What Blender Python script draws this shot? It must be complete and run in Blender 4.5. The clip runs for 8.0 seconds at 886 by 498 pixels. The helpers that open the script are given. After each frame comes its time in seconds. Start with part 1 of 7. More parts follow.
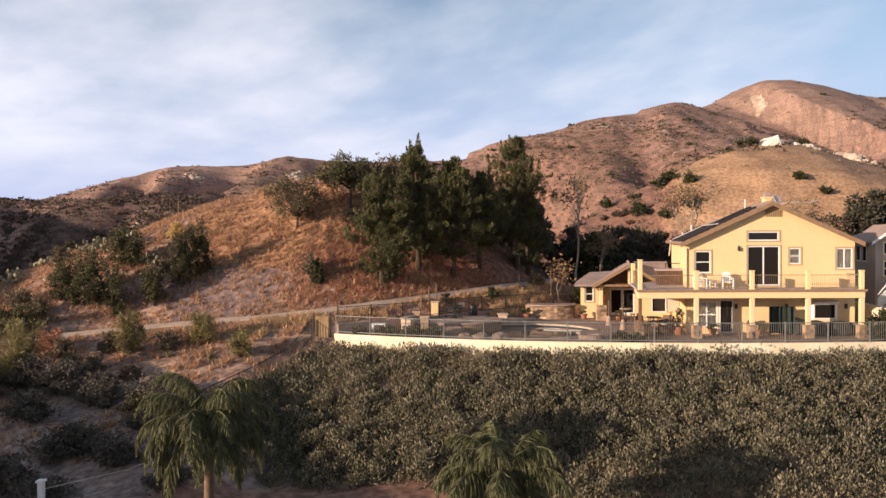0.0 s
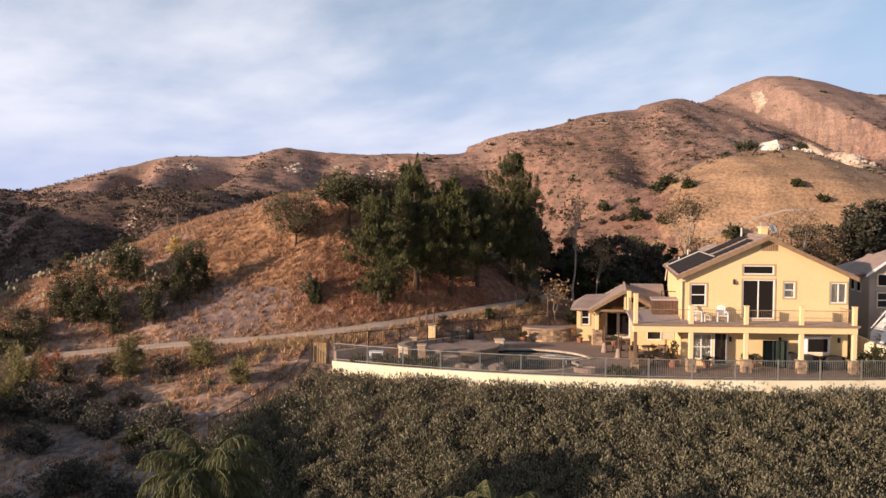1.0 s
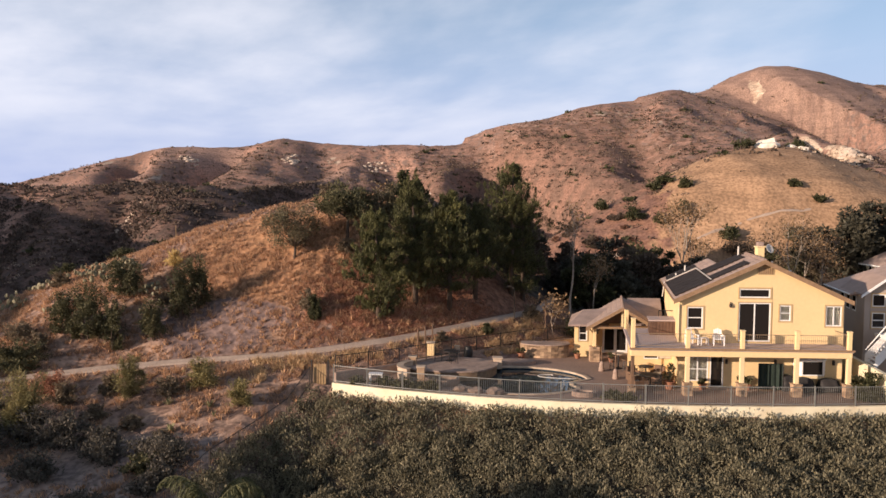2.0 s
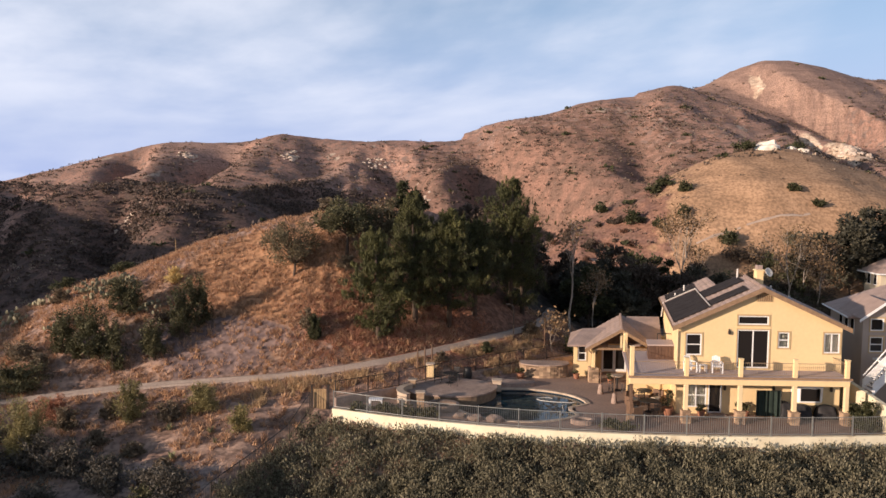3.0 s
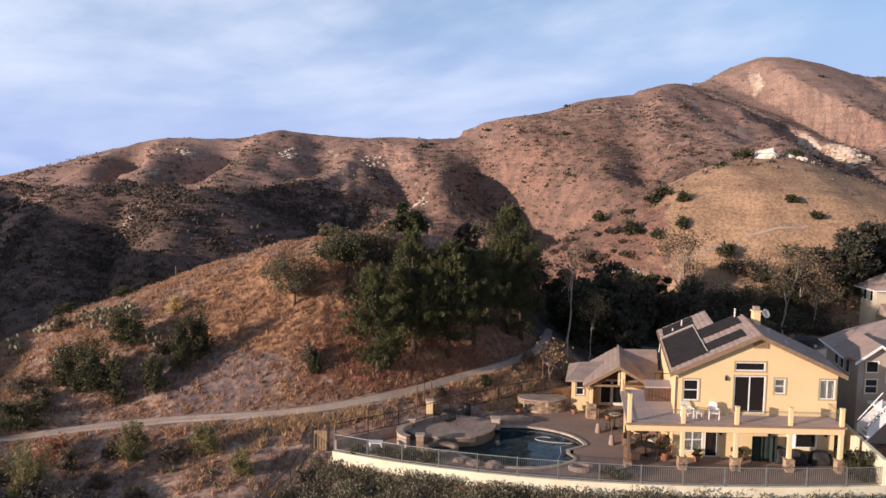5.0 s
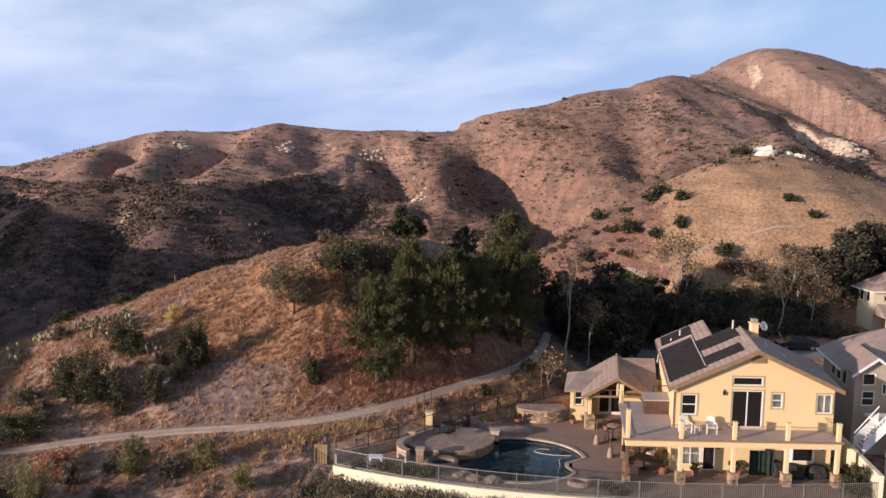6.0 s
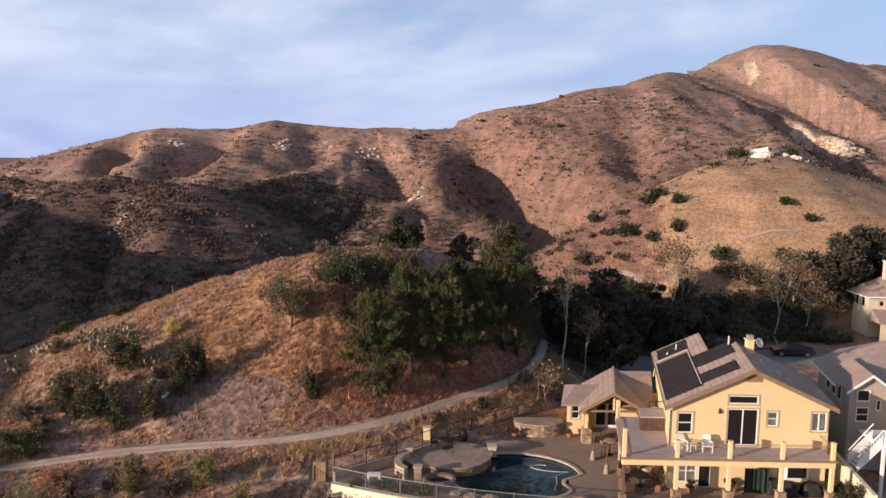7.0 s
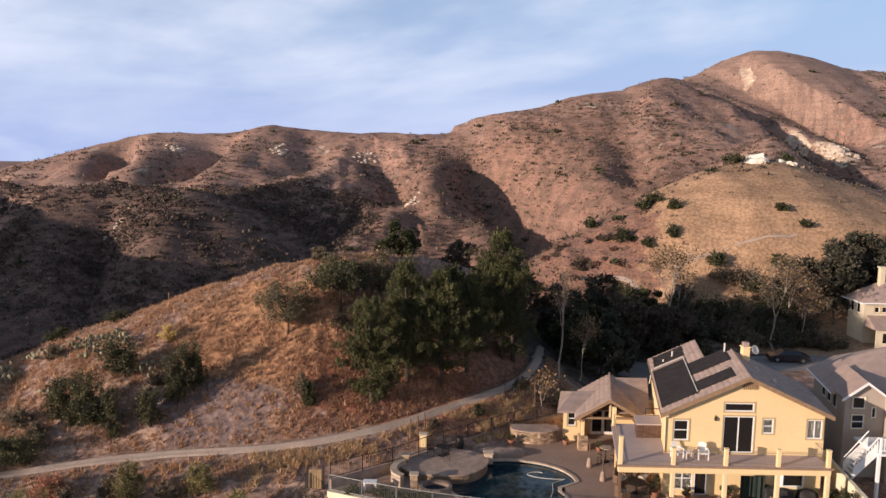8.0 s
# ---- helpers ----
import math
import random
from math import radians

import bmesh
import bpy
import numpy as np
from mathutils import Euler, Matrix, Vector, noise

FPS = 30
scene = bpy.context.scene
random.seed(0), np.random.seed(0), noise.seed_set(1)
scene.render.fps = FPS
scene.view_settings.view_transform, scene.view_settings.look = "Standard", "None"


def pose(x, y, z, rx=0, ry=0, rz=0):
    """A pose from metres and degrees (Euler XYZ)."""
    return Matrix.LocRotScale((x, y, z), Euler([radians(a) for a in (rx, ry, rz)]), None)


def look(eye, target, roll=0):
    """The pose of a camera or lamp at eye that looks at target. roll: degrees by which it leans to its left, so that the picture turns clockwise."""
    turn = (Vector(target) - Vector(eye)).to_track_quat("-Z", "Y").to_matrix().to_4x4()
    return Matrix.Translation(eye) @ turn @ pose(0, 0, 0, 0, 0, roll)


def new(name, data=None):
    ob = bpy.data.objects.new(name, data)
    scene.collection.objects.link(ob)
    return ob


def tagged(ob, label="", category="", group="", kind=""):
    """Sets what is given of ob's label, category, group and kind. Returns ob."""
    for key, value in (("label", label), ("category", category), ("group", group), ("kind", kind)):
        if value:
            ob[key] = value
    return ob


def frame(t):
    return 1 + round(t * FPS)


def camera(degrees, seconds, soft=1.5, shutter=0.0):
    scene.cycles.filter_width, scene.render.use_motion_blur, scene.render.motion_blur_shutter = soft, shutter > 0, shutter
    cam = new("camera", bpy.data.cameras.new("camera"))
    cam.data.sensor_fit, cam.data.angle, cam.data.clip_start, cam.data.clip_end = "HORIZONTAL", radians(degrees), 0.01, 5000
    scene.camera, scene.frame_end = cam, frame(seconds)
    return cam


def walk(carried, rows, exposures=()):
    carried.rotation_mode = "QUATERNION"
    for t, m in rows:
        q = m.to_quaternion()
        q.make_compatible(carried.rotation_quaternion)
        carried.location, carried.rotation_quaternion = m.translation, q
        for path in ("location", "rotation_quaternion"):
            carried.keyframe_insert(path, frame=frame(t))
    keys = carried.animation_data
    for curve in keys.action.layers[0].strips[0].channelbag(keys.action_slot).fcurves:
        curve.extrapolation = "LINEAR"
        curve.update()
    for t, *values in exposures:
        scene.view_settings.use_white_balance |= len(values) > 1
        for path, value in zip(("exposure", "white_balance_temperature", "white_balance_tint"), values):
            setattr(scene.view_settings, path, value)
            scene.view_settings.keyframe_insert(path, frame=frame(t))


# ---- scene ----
cam = camera(61.0, 8.0)
PATH = [
    (0, (0.643, -0.331, 6.072), (0.568, 1.668, 6.04), -0.3),
    (0.5, (0.662, -0.489, 7.461), (0.59, 1.509, 7.409), 0.1),
    (1, (0.637, -0.569, 8.936), (0.568, 1.428, 8.861), 0.4),
    (1.5, (0.568, -0.594, 10.419), (0.504, 1.402, 10.305), 0.5),
    (1.7, (0.509, -0.703, 10.739), (0.449, 1.293, 10.626), 0.4),
    (2.8, (0.425, -0.664, 13.732), (0.368, 1.329, 13.576), 0.6),
    (3, (0.411, -0.609, 13.951), (0.354, 1.384, 13.797), 0.5),
    (3.5, (0.393, -0.62, 14.953), (0.336, 1.373, 14.799), 0.4),
    (4, (0.341, -0.642, 15.92), (0.285, 1.351, 15.765), 0.6),
    (4.5, (0.294, -0.602, 16.91), (0.241, 1.39, 16.737), 0.7),
    (6, (0.06, -0.426, 19.708), (0.017, 1.56, 19.477), 0.7),
    (6.5, (0.042, -0.382, 20.666), (0.003, 1.603, 20.423), 0.5),
    (7, (-0.019, -0.361, 21.531), (-0.053, 1.623, 21.277), 0.7),
    (7.5, (-0.032, -0.363, 21.899), (-0.063, 1.621, 21.647), 0.9),
    (8, (-0.017, -0.392, 21.744), (-0.042, 1.593, 21.501), 0.8),
]
walk(cam, [(t, look(eye, target, roll)) for t, eye, target, roll in PATH], [(0, 0.64, 6500, 14), (1.5, 0.56, 6420, 13.5), (3, 0.5, 6150, 12.5), (4.5, 0.46, 5760, 11.5), (6, 0.44, 5700, 11.5), (7, 0.45, 5980, 12.5), (7.5, 0.45, 6220, 12.5), (8, 0.45, 5960, 12)])

# ---- light ----
SUN_AZ, SUN_EL = math.radians(238.0), math.radians(10.4)
world = bpy.data.worlds.new("sky")
scene.world = world
world.use_nodes = True
wn, wl = world.node_tree.nodes, world.node_tree.links
wn.clear()
w_out = wn.new("ShaderNodeOutputWorld")
w_bg = wn.new("ShaderNodeBackground")
w_sky = wn.new("ShaderNodeTexSky")
w_sky.sky_type = "NISHITA"
w_sky.sun_disc = False
w_sky.sun_elevation, w_sky.sun_rotation = SUN_EL, SUN_AZ
w_sky.air_density, w_sky.dust_density, w_sky.ozone_density = 1.0, 1.5, 1.5
SKY = 0.118
w_bg.inputs["Strength"].default_value = SKY


def w_node(kind, **values):
    n = wn.new(kind)
    for key, v in values.items():
        n.inputs[key].default_value = v
    return n


def w_math(op, a, b):
    n = wn.new("ShaderNodeMath")
    n.operation = op
    for k, v in enumerate((a, b)):
        if isinstance(v, (int, float)):
            n.inputs[k].default_value = v
        else:
            wl.new(v, n.inputs[k])
    return n.outputs[0]


def w_range(src, lo, hi, a=0.0, b=1.0):
    n = w_node("ShaderNodeMapRange", **{"From Min": lo, "From Max": hi, "To Min": a, "To Max": b})
    n.interpolation_type = "SMOOTHSTEP"
    wl.new(src, n.inputs["Value"])
    return n.outputs["Result"]


def w_mix(fac, a, b):
    n = wn.new("ShaderNodeMix")
    n.data_type = "RGBA"
    wl.new(fac, n.inputs["Factor"])
    for socket, v in ((n.inputs["A"], a), (n.inputs["B"], b)):
        if isinstance(v, tuple):
            socket.default_value = (*v, 1)
        else:
            wl.new(v, socket)
    return n.outputs["Result"]


# thin streaked cloud on a high layer, and haze low down
w_co = wn.new("ShaderNodeTexCoord")
w_sep = wn.new("ShaderNodeSeparateXYZ")
wl.new(w_co.outputs["Generated"], w_sep.inputs[0])
w_h = w_math("ADD", w_math("MAXIMUM", w_sep.outputs["Z"], 0.0), 0.16)
w_vec = wn.new("ShaderNodeCombineXYZ")
w_u = w_math("DIVIDE", w_sep.outputs["X"], w_h)
w_v = w_math("DIVIDE", w_sep.outputs["Y"], w_h)
wl.new(w_math("ADD", w_math("MULTIPLY", w_u, 0.9), w_math("MULTIPLY", w_v, 0.35)), w_vec.inputs[0])
wl.new(w_math("MULTIPLY", w_v, 0.75), w_vec.inputs[1])
w_vec.inputs[2].default_value = 4.3
w_n1 = w_node("ShaderNodeTexNoise", Scale=0.62, Detail=6.0, Roughness=0.46, Distortion=0.5)
wl.new(w_vec.outputs[0], w_n1.inputs["Vector"])
w_n2 = w_node("ShaderNodeTexNoise", Scale=2.6, Detail=5.0, Roughness=0.55)
wl.new(w_vec.outputs[0], w_n2.inputs["Vector"])
w_cloud = w_math("ADD", w_math("MULTIPLY", w_n1.outputs["Fac"], 0.8), w_math("MULTIPLY", w_n2.outputs["Fac"], 0.2))
w_cloud = w_math("MULTIPLY", w_range(w_cloud, 0.37, 0.64), w_range(w_sep.outputs["Z"], 0.04, 0.16, 0.35, 0.95))
w_cloud = w_math("MULTIPLY", w_cloud, w_range(w_sep.outputs["Z"], 0.35, 0.7, 1.0, 0.2))
w_haze = w_range(w_sep.outputs["Z"], 0.0, 0.38, 0.92, 0.0)
w_col = w_mix(w_haze, w_sky.outputs[0], (2.9, 3.45, 5.2))
w_col = w_mix(w_cloud, w_col, (5.7, 5.7, 6.0))
wl.new(w_col, w_bg.inputs["Color"])
wl.new(w_bg.outputs[0], w_out.inputs["Surface"])
sun = new("sun", bpy.data.lights.new("sun", "SUN"))
sun.data.energy, sun.data.angle, sun.data.color = 5.0, math.radians(0.6), (1.0, 0.79, 0.61)
to_sun = Vector((math.sin(SUN_AZ) * math.cos(SUN_EL), math.cos(SUN_AZ) * math.cos(SUN_EL), math.sin(SUN_EL)))
sun.matrix_world = look(to_sun * 200, (0, 0, 0))

# ---- shape of the land ----


def smax(a, b, k):
    h = np.clip(0.5 + 0.5 * (a - b) / k, 0, 1)
    return b + (a - b) * h + k * h * (1 - h)


def smin(a, b, k):
    return -smax(-a, -b, k)


def step(a, b, x):
    t = np.clip((x - a) / (b - a), 0, 1)
    return t * t * (3 - 2 * t)


def along(x, y, line):
    """Signed distance from a polyline (left of its way is positive) and its height at the nearest place."""
    best = np.full(np.shape(x), 1e9)
    sign, z = np.ones(np.shape(x)), np.zeros(np.shape(x))
    for (x0, y0, z0), (x1, y1, z1) in zip(line[:-1], line[1:]):
        dx, dy = x1 - x0, y1 - y0
        t = np.clip(((x - x0) * dx + (y - y0) * dy) / (dx * dx + dy * dy), 0, 1)
        d = np.hypot(x - x0 - t * dx, y - y0 - t * dy)
        near = d < best
        best = np.where(near, d, best)
        sign = np.where(near, np.where(dx * (y - y0) - dy * (x - x0) >= 0, 1.0, -1.0), sign)
        z = np.where(near, z0 + t * (z1 - z0), z)
    return best * sign, z


def hash2(i, j, seed):
    v = np.sin(i * 127.1 + j * 311.7 + seed * 74.7) * 43758.5453
    return v - np.floor(v)


def vnoise(x, y, seed=0):
    i, j = np.floor(x), np.floor(y)
    u, v = x - i, y - j
    u, v = u * u * (3 - 2 * u), v * v * (3 - 2 * v)
    a, b = hash2(i, j, seed), hash2(i + 1, j, seed)
    c, d = hash2(i, j + 1, seed), hash2(i + 1, j + 1, seed)
    return (a * (1 - u) + b * u) * (1 - v) + (c * (1 - u) + d * u) * v - 0.5


def fbm(x, y, seed=0, octaves=4):
    total, amp = 0, 1.0
    for o in range(octaves):
        total = total + amp * vnoise(x * 2 ** o, y * 2 ** o, seed + o)
        amp *= 0.5
    return total


def wall_y(x):
    """The line of the garden's front wall."""
    u = 14.5 - np.asarray(x, float)
    return 41.95 + 0.0062 * u * u + 0.0001 * np.where(u > 0, u, 0) ** 3


TRAIL = [(-60, 47, -2.2), (-31, 50.0, -1.0), (-25, 51.6, -0.5), (-19, 52.0, 0.0), (-13, 51.9, 0.5), (-9.6, 52.4, 0.85), (-6.2, 53.5, 1.2),
         (-2.6, 55.9, 1.5), (0.2, 58.4, 1.7), (3.1, 60.6, 1.95), (4.8, 62.6, 2.0), (6.9, 66.6, 1.9), (8.3, 71.3, 1.8), (9.5, 78, 1.5), (12, 88, 0.6), (18, 100, 0)]
CREST = [(-75, 62, -10), (-43, 66, 1.2), (-36, 67, 4.4), (-26, 68, 8.0), (-17, 69, 11.0), (-10, 70, 12.3), (-3, 74, 11.8), (3, 79, 9.6), (9, 88, 3)]
ROAD = [(17, 82), (22, 80), (30, 82), (40, 85), (52, 84), (70, 78)]
# crest lines: points, side slope, roundness
WEST_RIDGES = [
    ([(-330, 260, 4), (-180, 230, 11), (-137.7, 224, 16.3), (-120, 224, 19.8), (-103, 224, 24.8), (-96, 224, 26.8), (-88, 224, 27.5), (-69, 224, 27.6), (-60.6, 224, 29.2), (-53.9, 224, 30.6), (-47, 224, 30.2), (-40, 224, 28.9), (-20, 224, 28.0)], 0.40, 7),
    ([(-20, 221, 28.0), (-10, 218, 29.0), (-2, 218, 31.3), (6.1, 218, 34.2), (16.5, 218, 34.7), (24, 218, 36.0), (32, 218, 38.6), (40, 218, 40.3), (52, 218, 42.7), (60, 222, 44.4), (67.6, 245, 46.8)], 0.43, 6),
]
EAST_RIDGES = [
    ([(67.6, 245, 46.8), (73.6, 250, 46.9), (82.4, 258, 50.6), (92.9, 262, 56.4), (100, 262, 58.7), (108, 262, 58.7), (119.3, 262, 56.6), (129, 262, 53.4), (136, 264, 52), (148, 270, 52.8), (230, 290, 40), (400, 320, 20)], 0.5, 9),
    ([(4, 125, -1), (12, 122, 4.5), (18, 122, 8.3), (27, 124, 13.0), (35, 125, 17.0), (42, 127, 20.0), (49, 130, 21.3), (56, 132, 21.2), (66, 133, 18.5), (80, 138, 16)], 0.5, 5),
]
SPURS = [
    ([(5, 215, 33), (-3, 187, 23.5), (-11, 162, 14.5), (-17, 146, 8)], 0.62, 2),
    ([(60, 222, 44.5), (44, 190, 33), (34, 165, 21), (28, 148, 12)], 0.55, 3),
    ([(-42, 224, 28), (-55, 205, 21.2), (-61, 190, 16), (-64, 178, 12)], 0.5, 4),
    ([(-80, 222, 26), (-80, 200, 19.5), (-78, 182, 14)], 0.5, 3),
    ([(-116, 222, 19), (-113, 196, 13), (-108, 176, 9)], 0.5, 3),
]
NEAR_SPURS = [
    ([(-150, 172, 12), (-112, 165, 13.8), (-97, 160, 14.6), (-77, 155, 15.2), (-62, 149, 14.6), (-50, 142, 13.8)], 0.5, 4),
    ([(-42, 100, -6), (-46, 114, 2), (-50, 128, 10.5), (-51, 140, 13.8), (-43, 163, 14.2), (-31, 190, 15), (-22, 208, 20)], 0.78, 2),
    ([(67.6, 245, 46.8), (72, 222, 40.5), (79, 205, 35), (77, 185, 29), (64, 152, 23.6), (56, 134, 21.3)], 0.55, 3),
    ([(140, 262, 52), (128, 210, 36), (110, 170, 26), (95, 140, 18)], 0.5, 3),
]
RIDGES = WEST_RIDGES + EAST_RIDGES + SPURS + NEAR_SPURS
GULLIES = [
    ([(2, 214, 4), (7, 192, 13), (14, 170, 16), (22, 150, 10)], 8.5),
    ([(-20, 205, 3), (-12, 180, 7), (-8, 158, 4)], 5.0),
    ([(-97, 221, 1), (-93, 211, 9), (-89, 196, 10)], 4.5),
    ([(-63, 217, 1), (-65, 208, 8), (-69, 192, 9)], 4.5),
    ([(-40, 214, 2), (-38, 204, 5), (-40, 194, 4)], 6.0),
    ([(48, 212, 2), (42, 185, 5), (40, 165, 5)], 5.0),
    ([(72, 238, 1), (77, 224, 5), (84, 212, 8), (87, 195, 10), (86.5, 180, 12), (84, 165, 12)], 4.6),
    ([(-70, 150, 2), (-63, 134, 6), (-56, 116, 5)], 5.0),
    ([(-96, 156, 2), (-88, 138, 5), (-80, 120, 4)], 5.0),
]
# unseen hills added towards the sun; crest heights set by the shade they cast
SIDE_HILLS = [
    ([(-77, -136, 12.8), (-81, -75, 12.0), (-87, -17, 12.6), (-99, -12.6, 15.7), (-105, -8, 16.3), (-114, -3, 17.3), (-119, 5, 19.8), (-122, 15, 21.6), (-120, 32, 20.3), (-118.5, 46.2, 19.1), (-116, 62.5, 20), (-118, 71, 20.5), (-118.7, 81.3, 19.0), (-119.5, 90.5, 18.0), (-125, 103, 19), (-130, 112, 21), (-140, 124, 22), (-156, 142, 23)], 0.8, 6),
]


def land(x, y):
    """Height of the bare ground."""
    x, y = np.asarray(x, float), np.asarray(y, float)
    d, zp = along(x, y, TRAIL)
    up = zp + 0.74 * np.clip(d - 1.0, 0, None)
    dc, zc = along(x, y, CREST)
    dome = zc - np.where(dc > 0, 0.62, 0.45) * (np.sqrt(dc * dc + 25) - 5)
    knoll = smin(up, dome, 1.6)
    down_left = zp - 0.25 * np.clip(-d - 0.9, 0, None)
    # bank below the garden wall, then the low ground
    s = 0.42 - 0.15 * step(0, 15, x)
    w = wall_y(np.clip(x, -14, 60))
    bank = smax(-0.75 - s * (w - y), -5.4 + 0 * x, 0.8)
    down_left = smax(down_left, -6.5 + 0 * x, 1.0)
    lot = np.where(y < w, bank, -0.3)
    lot = lot * (1 - step(62, 84, y)) + -1.2 * step(62, 84, y)
    fall = smax(zp - 0.45 * np.clip(-d - 0.9, 0, None), lot, 0.3)
    m = step(-13, -8.5, x)
    below = down_left * (1 - m) + np.where(y < w + 2.0, lot, fall) * m
    near = np.where(d > 0, knoll, below)
    # beyond the knoll
    far = -1.2 + 0.24 * np.clip(x - 4, -75, 0) * step(78, 105, y)
    for line, slope, r in RIDGES:
        dr, zr = along(x, y, line)
        far = smax(far, zr - slope * (np.sqrt(dr * dr + r * r) - r), 3.0)
    far = np.where(x > 6, -1.2 + (far + 1.2) * (1 - (1 - step(97, 116, y)) * step(6, 16, x)), far)
    for line, w_ in GULLIES:
        dg, depth = along(x, y, line)
        side = np.where(dg > 0, w_ * 0.75, w_ * 1.3)
        far = far - depth * np.exp(-(dg / side) ** 2)
    rough = step(95, 150, y)
    crest = np.full(np.shape(x), 1e9)
    for line, _, _ in WEST_RIDGES + EAST_RIDGES:
        crest = np.minimum(crest, np.abs(along(x, y, line)[0]))
    calm = 0.2 + 0.8 * step(2, 26, crest)
    grassy_hill = np.exp(-(((x - 50) / 26) ** 2 + ((y - 116) / 20) ** 2)) + np.exp(-(((x - 114) / 24) ** 2 + ((y - 236) / 26) ** 2))
    far = far + rough * calm * (1 - 0.8 * np.clip(grassy_hill * 1.4, 0, 1)) * (2.6 * fbm(x / 17, y / 40, 3, 4) + 1.3 * fbm(x / 5.5, y / 9, 9, 3))
    b = step(84, 96, y + 0.25 * x)
    behind_crest = smax(dome, far, 2.0)
    z = np.where(d > 0, smax(near, np.where(dc > 0, behind_crest, near), 0.5), near * (1 - b) + far * b)
    z = np.where(y > 96, smax(z * 0 + far, dome, 2.0), z)
    for line, slope, r in SIDE_HILLS:
        dr, zr = along(x, y, line)
        z = smax(z, zr - slope * (np.sqrt(dr * dr + r * r) - r) + 1.5 * fbm(x / 20, y / 20, 5), 2.0)
    wild = step(1.2, 2.5, np.abs(d)) * np.where((x > -9) & (d < 0) & (y < 62), 0, 1)
    dr, _ = along(x, y, [(a, b, 0) for a, b in ROAD])
    wild = wild * step(4.5, 7.0, np.abs(dr))
    z = z + (-1.2 - z) * (1 - step(4.0, 7.5, np.abs(dr)))
    wild = wild * (1 - rough * (0.4 + 0.55 * np.clip(1.4 * grassy_hill, 0, 1)))
    return z + wild * (0.35 * fbm(x / 3.0, y / 3.0, 12, 4) + 0.12 * fbm(x / 0.8, y / 0.8, 17, 2))


def spread(stops):
    """Grid lines from (start, end, cell) stretches."""
    out = [stops[0][0]]
    for a, b, c in stops:
        n = max(1, round((b - a) / c))
        out += [a + (b - a) * (k + 1) / n for k in range(n)]
    return np.array(out)

# ---- materials ----


def material(name, base, second=None, scale=3.0, detail=4.0, rough=0.8, metal=0.0, bump=0.0, bump_scale=None, mix=0.6, island=0.0, obrand=0.0, fine=0.0, third=None, third_scale=0.5, third_lo=0.5, third_hi=0.65, spec=0.3, subsurface=0.0):
    """A surface with grain at two scales: base and second blend by noise, third lies in patches, island or obrand vary pieces."""
    m = bpy.data.materials.new(name)
    m.use_nodes = True
    n, l = m.node_tree.nodes, m.node_tree.links
    bsdf = n["Principled BSDF"]
    bsdf.inputs["Roughness"].default_value = rough
    bsdf.inputs["Metallic"].default_value = metal
    bsdf.inputs["Specular IOR Level"].default_value = spec
    geo = n.new("ShaderNodeNewGeometry")

    def noise_node(s, d=4.0):
        t = n.new("ShaderNodeTexNoise")
        t.inputs["Scale"].default_value, t.inputs["Detail"].default_value = s, d
        l.new(geo.outputs["Position"], t.inputs["Vector"])
        return t

    def blend(fac, a, b, kind="MIX"):
        x = n.new("ShaderNodeMix")
        x.data_type, x.blend_type = "RGBA", kind
        if isinstance(fac, float):
            x.inputs["Factor"].default_value = fac
        else:
            l.new(fac, x.inputs["Factor"])
        for socket, v in ((x.inputs["A"], a), (x.inputs["B"], b)):
            if isinstance(v, tuple):
                socket.default_value = (*v, 1)
            else:
                l.new(v, socket)
        return x.outputs["Result"]

    def ramp(src, lo, hi):
        r = n.new("ShaderNodeMapRange")
        r.inputs["From Min"].default_value, r.inputs["From Max"].default_value = lo, hi
        l.new(src, r.inputs["Value"])
        return r.outputs["Result"]

    colour = base
    t1 = noise_node(scale, detail)
    if second:
        colour = blend(ramp(t1.outputs["Fac"], 0.5 - 0.3 * mix, 0.5 + 0.3 * mix), base, second)
    if third:
        t3 = noise_node(third_scale, 5.0)
        colour = blend(ramp(t3.outputs["Fac"], third_lo, third_hi), colour, third)
    if fine:
        t2 = noise_node(scale * 9, 3.0)
        grain = ramp(t2.outputs["Fac"], 0.3, 0.7)
        dark = tuple(max(0.0, 1 - fine) for _ in range(3))
        colour = blend(1.0, colour, blend(grain, dark, (1.0, 1.0, 1.0)), "MULTIPLY")
    if island or obrand:
        if island:
            rnd = geo.outputs["Random Per Island"]
        else:
            rnd = n.new("ShaderNodeObjectInfo").outputs["Random"]
        amount = island or obrand
        lo, hi = max(0.0, 1 - amount), 1 + amount * 0.6
        vary = n.new("ShaderNodeMapRange")
        vary.inputs["To Min"].default_value, vary.inputs["To Max"].default_value = lo, hi
        l.new(rnd, vary.inputs["Value"])
        grey = n.new("ShaderNodeCombineColor")
        for k in range(3):
            l.new(vary.outputs["Result"], grey.inputs[k])
        colour = blend(1.0, colour, grey.outputs["Color"], "MULTIPLY")
    if isinstance(colour, tuple):
        bsdf.inputs["Base Color"].default_value = (*colour, 1)
    else:
        l.new(colour, bsdf.inputs["Base Color"])
    if bump:
        tb = noise_node(bump_scale or scale * 4, 5.0)
        b = n.new("ShaderNodeBump")
        b.inputs["Strength"].default_value, b.inputs["Distance"].default_value = 1.0, bump
        l.new(tb.outputs["Fac"], b.inputs["Height"])
        l.new(b.outputs["Normal"], bsdf.inputs["Normal"])
    return m


